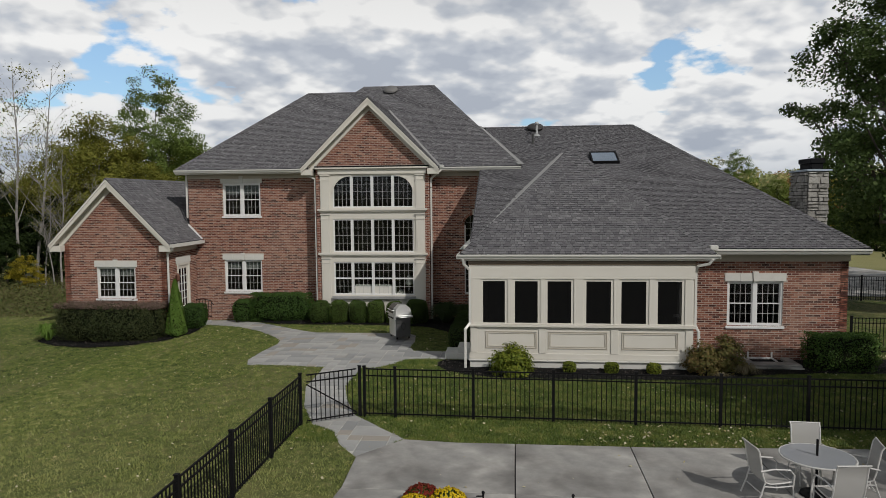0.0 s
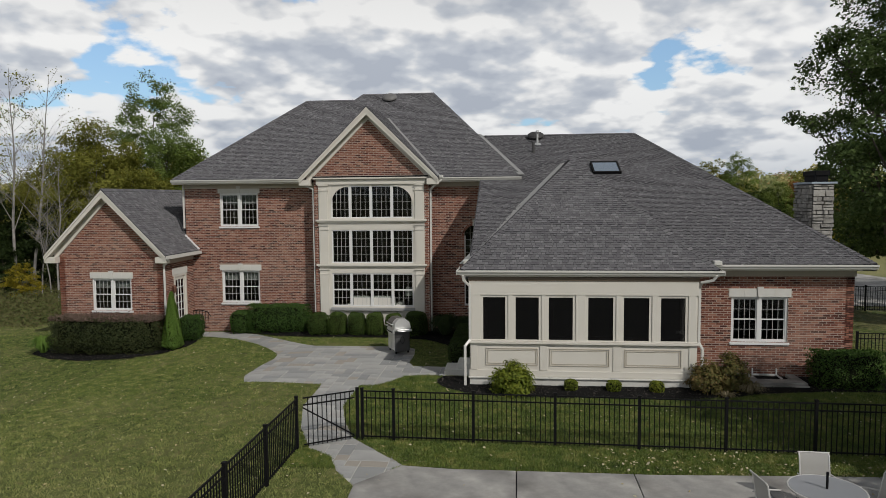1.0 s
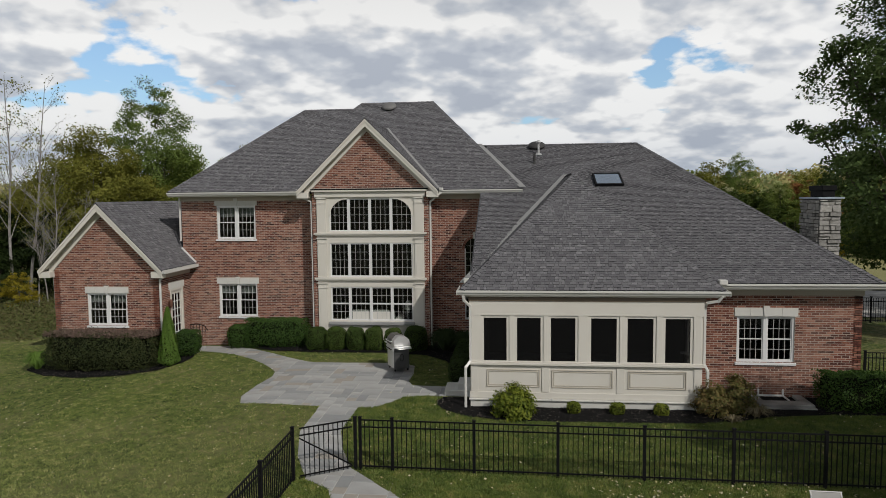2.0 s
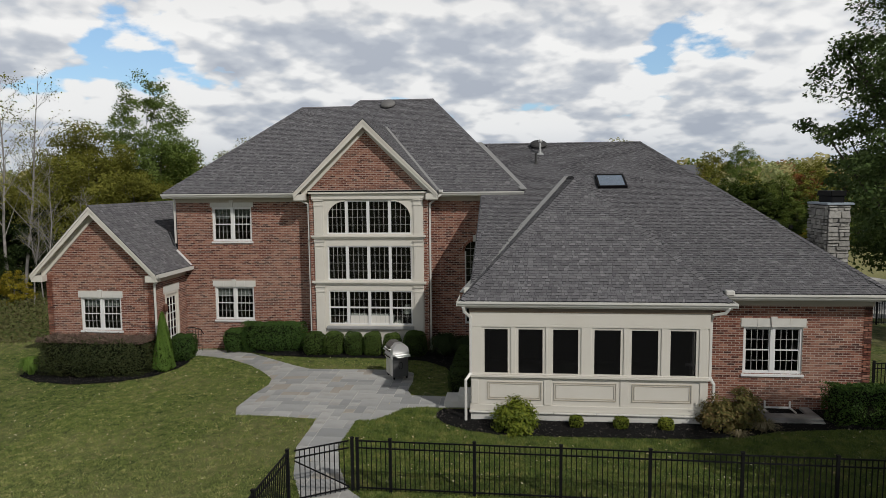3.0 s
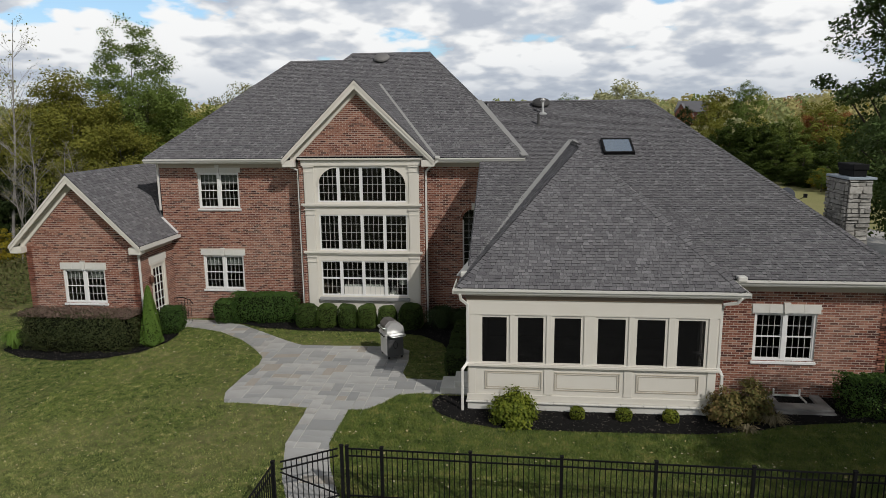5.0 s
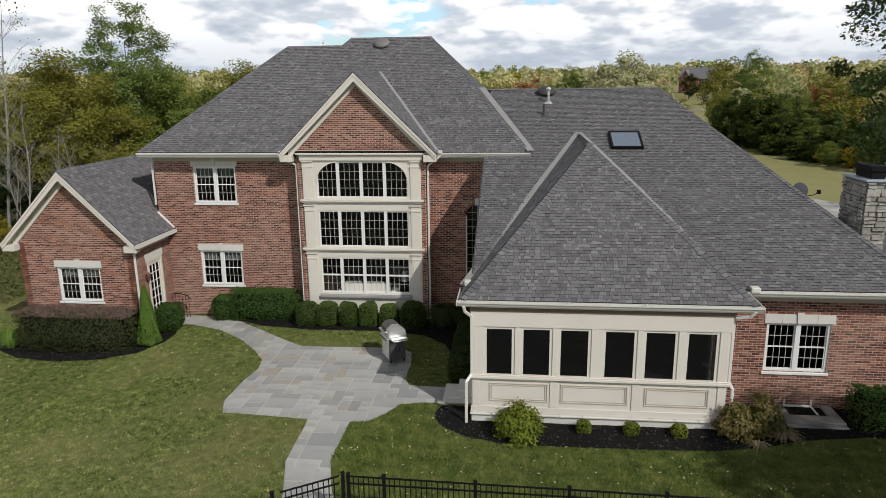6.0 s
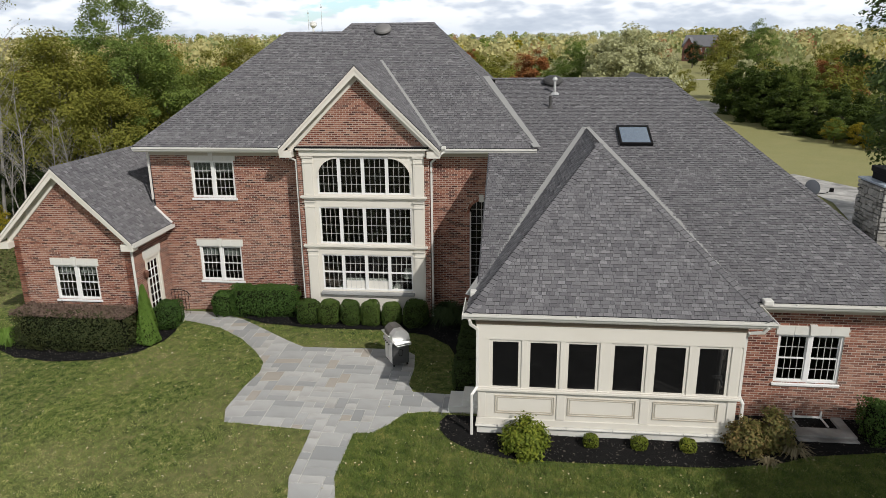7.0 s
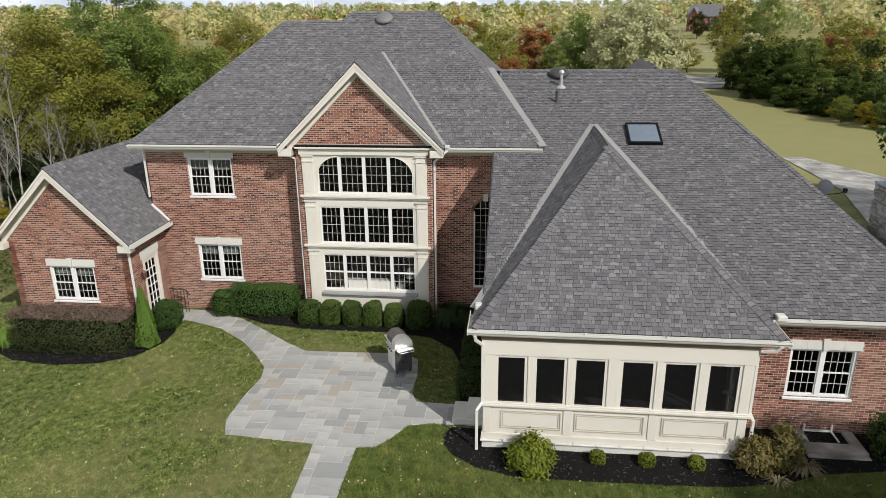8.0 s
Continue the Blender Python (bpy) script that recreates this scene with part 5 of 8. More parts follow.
def clip_rect(poly, x0, x1, y0, y1):
    """The part of an outline inside a rectangle."""
    for ax, lim, keep in ((0, x0, 1), (0, x1, -1), (1, y0, 1), (1, y1, -1)):
        out = []
        for i, p in enumerate(poly):
            q = poly[(i + 1) % len(poly)]
            a, b = (p[ax] - lim) * keep, (q[ax] - lim) * keep
            if a >= 0:
                out.append(p)
            if (a > 0 > b) or (a < 0 < b):
                t = a / (a - b)
                out.append((p[0] + (q[0] - p[0]) * t, p[1] + (q[1] - p[1]) * t))
        poly = out
        if len(poly) < 3:
            return []
    return poly


def inside(poly, x, y):
    """Which of the points x, y (arrays) lie within an outline."""
    x, y = np.asarray(x), np.asarray(y)
    r = np.zeros(x.shape, bool)
    for (xa, ya), (xb, yb) in zip(poly, poly[1:] + poly[:1]):
        c = ((ya > y) != (yb > y)) & (x < (xb - xa) * (y - ya) / ((yb - ya) or 1e-9) + xa)
        r ^= c
    return r


def sheet(name, poly, lift, mat, cell=0.4, rough=0.0):
    """A sheet laid on the ground within an outline, cut into cells so that it follows the slope."""
    verts, faces, idx = [], [], {}
    X = [p[0] for p in poly]
    Y = [p[1] for p in poly]
    for i in range(math.floor(min(X) / cell), math.ceil(max(X) / cell)):
        for j in range(math.floor(min(Y) / cell), math.ceil(max(Y) / cell)):
            q = clip_rect(poly, i * cell, (i + 1) * cell, j * cell, (j + 1) * cell)
            f = []
            for x, y in q:
                k = (round(x, 3), round(y, 3))
                if k not in idx:
                    idx[k] = len(verts)
                    verts.append((x, y, ground_z(x, y) + lift + rough * noise.noise((x * 2.3, y * 2.3, 5.0))))
                if idx[k] not in f:
                    f.append(idx[k])
            if len(f) > 2:
                faces.append(f)
    return part(name, mesh_of(name, verts, faces, smooth=True), mat)


PAVED = [(-13.65, 27.75), (-12.25, 27.3), (-11.0, 26.75), (-9.75, 25.75), (-8.85, 24.7), (-8.3, 23.9), (-8.16, 23.2), (-8.3, 22.2), (-8.32, 20.9), (-8.05, 20.2), (-6.85, 20.02), (-5.5, 19.93), (-5.46, 17.9), (-5.0, 16.3), (-4.40, 15.0), (-3.78, 14.55), (-3.45, 13.8), (-2.93, 13.1),
         (-2.12, 14.2), (-2.8, 14.9), (-3.55, 15.7), (-4.05, 16.9), (-4.37, 18.0), (-4.34, 19.86), (-3.84, 19.93), (-3.47, 20.39), (-3.15, 20.95), (-2.6, 21.12), (-1.1, 21.12), (-1.1, 22.1), (-3.1, 22.2), (-3.3, 22.7), (-3.28, 23.7), (-3.4, 24.7), (-3.8, 25.08), (-7.25, 25.0), (-8.0, 25.55), (-8.95, 26.35), (-10.4, 27.5), (-11.75, 28.25), (-13.65, 28.5)]
BED_SUN = [(-1.05, 20.95), (-1.94, 20.96), (-2.13, 20.6), (-2.06, 20.17), (-1.82, 19.76), (-1.22, 19.35), (-0.37, 19.08), (1.0, 19.04), (3.64, 19.08), (4.95, 19.14), (6.35, 19.45), (7.15, 19.8), (8.9, 20.1), (11.6, 20.15), (11.8, 21.9), (-1.05, 21.9)]
BED_WING = [(-18.9, 26.2), (-18.7, 25.0), (-17.6, 24.45), (-15.9, 24.25), (-14.3, 24.3), (-13.2, 24.75), (-12.65, 25.6), (-12.6, 26.4), (-12.9, 27.35), (-13.7, 27.6), (-13.8, 26.2)]
BED_MAIN = [(-11.8, 28.35), (-10.4, 27.62), (-9.45, 27.1), (-8.28, 26.82), (-7.37, 26.6), (-4.5, 26.62), (-3.2, 26.3), (-2.35, 25.5), (-1.95, 24.4), (-1.85, 22.3), (-0.95, 22.3), (-0.95, 28.7), (-11.8, 28.7)]
for bed, lab in ((BED_SUN, "dark shredded mulch bed along the sunroom"), (BED_WING, "dark mulch bed under the clipped hedge"), (BED_MAIN, "dark mulch bed along the brick wall")):
    tagged(sheet("mulch_bed", bed, 0.035, MULCH, 0.25, 0.03), lab, "mulch bed", kind="structure")
patio = tagged(sheet("patio", PAVED, 0.008, JOINT, 0.3), "bluestone flagstone patio and garden path", "patio", kind="structure")

DECK = [(-2.93, 13.1), (-2.12, 14.12), (-1.0, 14.02), (3.0, 14.05), (7.0, 14.3), (16.0, 14.6), (16.0, 2.0), (-3.6, 2.0), (-3.05, 9.5), (-2.85, 11.6)]
deck = tagged(sheet("pool_deck", DECK, 0.012, MULCH, 0.5), "grey concrete terrace in large slabs", "terrace", kind="structure")


def slab(name, poly, lift, thick, mat, parent, gap=0.006):
    """One paving stone: an outline with a chamfered upper edge, lying on the slope."""
    cx, cy = sum(p[0] for p in poly) / len(poly), sum(p[1] for p in poly) / len(poly)
    n = len(poly)
    verts, faces = [], []
    for g, h in ((gap, -0.03), (gap, thick - 0.006), (gap + 0.008, thick)):
        for x, y in poly:
            d = math.hypot(x - cx, y - cy) or 1
            k = max(0.0, 1 - g * 1.4 / d)
            x, y = cx + (x - cx) * k, cy + (y - cy) * k
            verts.append((x - cx, y - cy, ground_z(x, y) + lift + h))
    for r in (0, 1):
        for i in range(n):
            j = (i + 1) % n
            faces.append((r * n + i, r * n + j, (r + 1) * n + j, (r + 1) * n + i))
    faces.append(tuple(range(2 * n, 3 * n)))
    ob = part(name, mesh_of(name, verts, faces), mat, parent)
    ob.location = (cx, cy, 0)
    return ob


# concrete slabs with sawn joints
gx = [-3.8, 0.26, 2.62, 5.0, 7.4, 9.8, 12.2, 16.0]
gy = [2.0, 5.6, 8.6, 11.58, 14.7]
for a, b in zip(gx, gx[1:]):
    for c, d in zip(gy, gy[1:]):
        q = clip_rect(DECK, a, b, c, d)
        if len(q) > 2:
            slab("concrete_slab", q, 0.0, 0.045, CONCRETE, deck, 0.010)

# flagstones in random ashlar on a 0.3 m module
rnd = random.Random(21)
M = 0.305
taken = set()
i0, i1, j0, j1 = -47, -2, 40, 96
for j in range(j0, j1):
    for i in range(i0, i1):
        if (i, j) in taken:
            continue
        w, h = rnd.choice(((1, 1), (2, 1), (2, 2), (3, 2), (2, 1), (1, 2), (2, 1), (1, 1), (3, 1), (2, 2), (1, 2)))
        while w > 1 and any((i + k, j) in taken for k in range(w)):
            w -= 1
        cells = [(i + k, j + m) for k in range(w) for m in range(h)]
        if any(cc in taken for cc in cells):
            h = 1
            cells = [(i + k, j) for k in range(w)]
        taken.update(cells)
        q = clip_rect(PAVED, i * M, (i + w) * M, j * M, (j + h) * M)
        if len(q) < 3:
            continue
        area = abs(sum(q[k][0] * q[(k + 1) % len(q)][1] - q[(k + 1) % len(q)][0] * q[k][1] for k in range(len(q)))) / 2
        if area < 0.012:
            continue
        slab("flagstone", q, 0.002, 0.020, TANSTONE if rnd.random() < 0.06 else BLUESTONE, patio, 0.009)

# stone steps at the two doors
step = tagged(part("stone_step", boxes((-13.68, -12.75, 26.85, 27.95, -0.5, -0.12), bevel=0.015), BLUESTONE), "grey stone step at the glazed side door", "step")
step = tagged(part("stone_step", boxes((-1.95, -1.08, 21.15, 22.05, -0.2, 0.17), (-1.55, -1.08, 21.2, 22.0, 0.17, 0.36), bevel=0.012), LIMESTONE), "pale stone steps up to the sunroom door", "step")


# ---- fences ----
def picket_run(fence, a, b, zb, post=0.065, h=1.2, end_posts=(True, True)):
    """One panel between two posts: three rails and evenly spaced pickets."""
    a, b = Vector((*a, 0)), Vector((*b, 0))
    d = (b - a)
    L = d.length
    d.normalize()
    ang = math.atan2(d.y, d.x)
    z0, z1 = ground_z(a.x, a.y), ground_z(b.x, b.y)
    for p, want, z in ((a, end_posts[0], z0), (b, end_posts[1], z1)):
        if want:
            if "post" not in MESH:
                bm = boxes((-post / 2, post / 2, -post / 2, post / 2, -0.15, h + 0.02), (-post / 2 - 0.008, post / 2 + 0.008, -post / 2 - 0.008, post / 2 + 0.008, h + 0.02, h + 0.045), bevel=0.004)
                me = bpy.data.meshes.new("post")
                bm.to_mesh(me)
                bm.free()
                me.materials.append(BLACK)
                MESH["post"] = me
            o = part("post", MESH["post"], None, fence)
            o.matrix_basis = Matrix.Translation((p.x, p.y, z)) @ Matrix.Rotation(ang, 4, "Z")
    for zr in (h - 0.03, h - 0.19, 0.10):
        bm = bmesh.new()
        beam(bm, a + Vector((0, 0, z0 + zr)), b + Vector((0, 0, z1 + zr)), 0.028, 0.028)
        part("rail", bm, BLACK, fence)
    n = int(L / 0.105)
    for i in range(1, n):
        p = a + d * (L * i / n)
        if "picket" not in MESH:
            bm = boxes((-0.009, 0.009, -0.009, 0.009, 0.05, h - 0.018))
            me = bpy.data.meshes.new("picket")
            bm.to_mesh(me)
            bm.free()
            me.materials.append(BLACK)
            MESH["picket"] = me
        o = part("picket", MESH["picket"], None, fence)
        o.matrix_basis = Matrix.Translation((p.x, p.y, z0 + (z1 - z0) * i / n)) @ Matrix.Rotation(ang, 4, "Z")


MESH = {}
F_LAB = "black metal picket fence with square posts on the lawn"
fence = thing("fence", (2, 15.5, 0), F_LAB, "fence", "garden fences")
px = [-3.30, -2.56] + [-0.71 + 1.842 * k for k in range(0, 8)]
for k, (a, b) in enumerate(zip(px, px[1:])):
    picket_run(fence, (a, 15.62 - 0.02 * (a + 3)), (b, 15.62 - 0.02 * (b + 3)), 0, end_posts=(True, k == len(px) - 2))
fence = thing("fence", (-4.65, 9, 0), F_LAB, "fence", "garden fences")
py_ = [14.85 - 1.9 * k for k in range(0, 7)]
for k, (a, b) in enumerate(zip(py_, py_[1:])):
    picket_run(fence, (-4.62, a), (-4.62 - 0.0 * k, b), 0, end_posts=(True, k == len(py_) - 2))
gate = thing("garden_gate", (-4, 15.2, 0), "closed black metal picket gate across the stone path", "gate")
ga, gb = (-4.55, 14.92), (-3.47, 15.62)
picket_run(gate, (ga[0] + 0.05, ga[1] + 0.03), (gb[0] - 0.02, gb[1] - 0.01), 0, end_posts=(False, False))
bm = bmesh.new()
beam(bm, (ga[0] + 0.05, ga[1] + 0.01, 0.84), (gb[0] - 0.03, gb[1] - 0.04, 0.02), 0.02, 0.03)
part("brace", bm, BLACK, gate)
o = part("post", MESH["post"], None, gate)
o.matrix_basis = Matrix.Translation((gb[0] + 0.05, gb[1] + 0.02, ground_z(*gb))) @ Matrix.Rotation(0.58, 4, "Z")
fence = thing("fence", (12, 22.6, 0), "black metal picket fence beside the house corner", "fence", "garden fences")
for k in range(3):
    picket_run(fence, (10.9 + 1.842 * k, 22.7), (10.9 + 1.842 * (k + 1), 22.7), 0, end_posts=(True, k == 2))
fence = thing("fence", (18, 34, 0), "black metal picket fence along the driveway", "fence", "garden fences")
for k in range(5):
    picket_run(fence, (13.0 + 1.842 * k, 34.2), (13.0 + 1.842 * (k + 1), 34.2), 0, end_posts=(True, k == 4))

# handrail by the side door
rail = thing("handrail", (-12.9, 28.2, 0), "curved black iron handrail beside the side door steps", "handrail")
bm = bmesh.new()
tube(bm, [(-13.55, 28.15, 0.75), (-13.2, 28.15, 0.78), (-12.9, 28.15, 0.70), (-12.75, 28.15, 0.5)], 0.018)
part("top_rail", bm, BLACK, rail)
bm = bmesh.new()
tube(bm, [(-13.55, 28.15, 0.05), (-12.85, 28.15, 0.0)], 0.012)
part("bottom_rail", bm, BLACK, rail)
for k in range(6):
    x = -13.53 + 0.135 * k
    bm = bmesh.new()
    tube(bm, [(x, 28.15, -0.32), (x, 28.15, 0.76 - 0.012 * k)], 0.009, 6)
    part("baluster", bm, BLACK, rail)

# window well of stone at the long wing
well = thing("window_well", (7.9, 21.2, 0), "pale stone window well with a small white basement window", "window well")
WX0, WX1, WY0 = 7.12, 8.62, 20.62
for b_ in ((WX0, WX1, WY0, WY0 + 0.42, -0.15, 0.09), (WX0, WX0 + 0.24, WY0 + 0.425, 21.62, -0.15, 0.09), (WX1 - 0.26, WX1, WY0 + 0.425, 21.62, -0.15, 0.09), (WX0, WX1, WY0 - 0.16, WY0 - 0.004, -0.15, 0.04)):
    part("kerb_stone", boxes(b_, bevel=0.012), CONCRETE, well)
part("well_floor", boxes((WX0 + 0.245, WX1 - 0.265, WY0 + 0.425, 21.62, -0.32, -0.02)), MULCH, well)
part("window_frame", boxes((WX0 + 0.26, WX0 + 1.0, 21.58, 21.63, 0.05, 0.09), (WX0 + 0.96, WX0 + 1.0, WY0 + 0.5, 21.58, 0.05, 0.085), (WX0 + 0.26, WX0 + 0.3, 21.58, 21.63, 0.09, 0.26), (WX0 + 0.96, WX0 + 1.0, 21.58, 21.63, 0.09, 0.26)), WHITE, well)


# ---- plants ----
def leaf_cloud(centres, normals, size, rng, aspect=1.7, flat=0.55):
    """Leaves as small bent diamonds at the centres; normals: the ways they tend to face."""
    n = len(centres)
    nr = normals + rng.normal(0, flat, (n, 3))
    nr /= np.linalg.norm(nr, axis=1)[:, None] + 1e-9
    t = rng.normal(0, 1, (n, 3))
    t -= nr * (t * nr).sum(1)[:, None]
    t /= np.linalg.norm(t, axis=1)[:, None] + 1e-9
    b = np.cross(nr, t)
    s = size * rng.uniform(0.6, 1.35, n)[:, None]
    v = np.stack([centres - t * s * aspect / 2, centres + b * s / 2 + nr * s * 0.12, centres + t * s * aspect / 2, centres - b * s / 2 + nr * s * 0.12], 1).reshape(-1, 3)
    f = np.arange(4 * n).reshape(-1, 4)
    return v, f


def leaf_mesh(name, v, f, mat):
    me = bpy.data.meshes.new(name)
    me.vertices.add(len(v))
    me.vertices.foreach_set("co", v.astype(np.float32).ravel())
    me.loops.add(f.size)
    me.loops.foreach_set("vertex_index", f.astype(np.int32).ravel())
    me.polygons.add(len(f))
    me.polygons.foreach_set("loop_start", np.arange(0, f.size, 4, dtype=np.int32))
    me.polygons.foreach_set("loop_total", np.full(len(f), 4, np.int32))
    me.update(calc_edges=True)
    me.materials.append(mat)
    return me


def ball(rng, n):
    d = rng.normal(0, 1, (n, 3))
    return d / np.linalg.norm(d, axis=1)[:, None]


GREEN_HEDGE = leaf_material("hedge_leaf", [(0.016, 0.036, 0.009), (0.046, 0.090, 0.018), (0.105, 0.170, 0.034)], 0.2)
RED_HEDGE = leaf_material("bronze_hedge_leaf", [(0.018, 0.028, 0.010), (0.036, 0.048, 0.016), (0.062, 0.068, 0.025), (0.11, 0.075, 0.042)], 0.2)
TWIG_TOP = leaf_material("bare_twig_top", [(0.09, 0.060, 0.045), (0.16, 0.11, 0.09), (0.10, 0.085, 0.05)], 0.15)
LIME = leaf_material("lime_shrub_leaf", [(0.045, 0.068, 0.008), (0.100, 0.132, 0.014), (0.185, 0.210, 0.026), (0.38, 0.31, 0.05)], 0.25)
ARBOR = leaf_material("arborvitae_leaf", [(0.060, 0.113, 0.021), (0.105, 0.179, 0.030), (0.149, 0.239, 0.045)], 0.3)
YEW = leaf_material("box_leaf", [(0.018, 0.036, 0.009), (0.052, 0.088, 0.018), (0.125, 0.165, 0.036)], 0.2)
# box leaf again, with the shade beside the sunroom put into its colour
SHADED_YEW = leaf_material("shaded_box_leaf", [(0.014, 0.026, 0.008), (0.034, 0.055, 0.014), (0.07, 0.10, 0.026)], 0.2)
RUST_SHRUB = leaf_material("rusty_shrub_leaf", [(0.055, 0.070, 0.020), (0.12, 0.115, 0.034), (0.20, 0.140, 0.055), (0.33, 0.185, 0.105)], 0.25)
STRAW = leaf_material("dry_grass_blade", [(0.16, 0.125, 0.07), (0.24, 0.20, 0.12), (0.09, 0.09, 0.04)], 0.3)
MULCHCHIP = leaf_material("bark_chip", [(0.012, 0.010, 0.009), (0.03, 0.026, 0.023), (0.06, 0.052, 0.045), (0.14, 0.12, 0.10)], 0.0)
# near-black filler: the shade between the leaves, built as a solid core
SHRUB_CORE = material("shrub_shade_core", [(0.006, 0.008, 0.004), (0.014, 0.016, 0.008)], rough=1.0, scale=5, bump=0.3, spec=0.05)


def hedge(name, label, cat, x0, x1, y0, y1, z0, z1, mat, seed, n, size, group="", rnd_k=0.35, top=None):
    """A clipped shrub: a near-black core for the shade inside, short stems and a skin of leaves over a rounded block.
    """
    rng = np.random.default_rng(seed)
    t = thing(name, ((x0 + x1) / 2, (y0 + y1) / 2, z0), label, cat, group)
    c = np.array([(x0 + x1) / 2, (y0 + y1) / 2, (z0 + z1) / 2])
    h = np.array([(x1 - x0) / 2, (y1 - y0) / 2, (z1 - z0) / 2])
    d = ball(rng, n)
    d[:, 2] = np.where(d[:, 2] < -0.75, -d[:, 2], d[:, 2])
    p = 2 + 5 * (1 - rnd_k)
    # stretch along the long side, so that the leaves spread evenly
    k = (np.abs(d) ** p).sum(1) ** (-1 / p)
    q = d * k[:, None]
    long = int(np.argmax(h[:2]))
    if h[long] > 1.5 * h[1 - long]:
        m = rng.random(n) < 0.75
        q[m, long] = rng.uniform(-0.96, 0.96, m.sum())
    lump = np.array([noise.noise(Vector((c + a * h) * 2.1)) + 0.5 * noise.noise(Vector((c + a * h) * 5.0)) for a in q])
    r = 1.0 + 0.13 * lump - np.abs(rng.normal(0, 0.06, n))
    pts = c + q * h * r[:, None]
    nr = q / (np.linalg.norm(q, axis=1)[:, None] + 1e-9)
    v, f = leaf_cloud(pts, nr, size, rng, flat=0.7)
    part("foliage", leaf_mesh("foliage", v, f, mat), None, t)
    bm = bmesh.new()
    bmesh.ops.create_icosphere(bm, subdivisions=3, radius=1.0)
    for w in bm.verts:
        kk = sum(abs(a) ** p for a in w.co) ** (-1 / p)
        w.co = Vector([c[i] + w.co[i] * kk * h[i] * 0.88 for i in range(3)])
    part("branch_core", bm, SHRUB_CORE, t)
    if top is not None:
        m = int(n * 0.45)
        a = np.stack([rng.uniform(x0 + 0.1, x1 - 0.1, m), rng.uniform(y0 + 0.1, y1 - 0.1, m), z1 - 0.08 + np.abs(rng.normal(0, 0.07, m))], 1)
        up = np.tile([1.0, 0.2, 0.3], (m, 1))
        v, f = leaf_cloud(a, up, size * 0.8, rng, aspect=3.0, flat=0.9)
        part("twig_top", leaf_mesh("twig_top", v, f, top), None, t, "brownish bare twig tips on top")
    return t


gz = ground_z
hedge("hedge", "long clipped dark hedge with a bronze twiggy top", "hedge", -17.95, -13.45, 24.75, 26.0, gz(-15, 25) - 0.05, 0.93, RED_HEDGE, 1, 26000, 0.042, rnd_k=0.45, top=TWIG_TOP)
hedge("hedge", "clipped green hedge against the brick wall", "hedge", -11.0, -8.35, 27.55, 28.45, gz(-10, 28), 1.08, GREEN_HEDGE, 2, 14000, 0.04, rnd_k=0.6)
hedge("shrub", "small round green shrub beside the clipped hedge", "shrub", -11.75, -10.9, 27.6, 28.35, gz(-11, 28) - 0.02, 0.80, GREEN_HEDGE, 3, 4000, 0.038, rnd_k=0.6)
hedge("shrub", "round dark green shrub beside the side door", "shrub", -13.5, -12.55, 26.35, 27.3, gz(-13, 27) - 0.02, 0.75, GREEN_HEDGE, 4, 4600, 0.038, rnd_k=0.6)
for k, (x, w, h) in enumerate(((-7.72, 0.39, 0.90), (-6.92, 0.37, 0.90), (-6.14, 0.36, 0.88), (-5.38, 0.36, 0.90), (-4.62, 0.36, 0.88), (-3.72, 0.45, 0.96))):
    hedge("boxwood", "clipped rounded boxwood in a row below the tall window", "shrub", x - w, x + w, 26.95 - w + 0.2, 26.95 + w + 0.2, gz(x, 27) - 0.02, h, YEW, 10 + k, 4800, 0.03, "boxwood row", 0.72)
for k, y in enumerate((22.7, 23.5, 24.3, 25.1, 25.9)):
    hedge("boxwood", "round boxwood in shade beside the sunroom wall", "shrub", -1.98, -1.12, y - 0.42, y + 0.42, gz(-1.5, y) - 0.02, 0.72, SHADED_YEW, 20 + k, 3000, 0.035, "boxwoods by the sunroom", 0.7)
hedge("shrub", "clipped green shrub beside the house corner", "shrub", 8.75, 10.7, 20.25, 21.25, gz(9.7, 20.7) - 0.02, 1.02, GREEN_HEDGE, 30, 10000, 0.038, rnd_k=0.35)
for k, x in enumerate((1.83, 3.04, 4.23)):
    hedge("small_shrub", "small round yellow-green shrub in mulch", "shrub", x - 0.2, x + 0.2, 19.62, 20.02, gz(x, 19.8), 0.27, LIME, 33 + k, 800, 0.03, "small shrubs by the sunroom", 0.8)


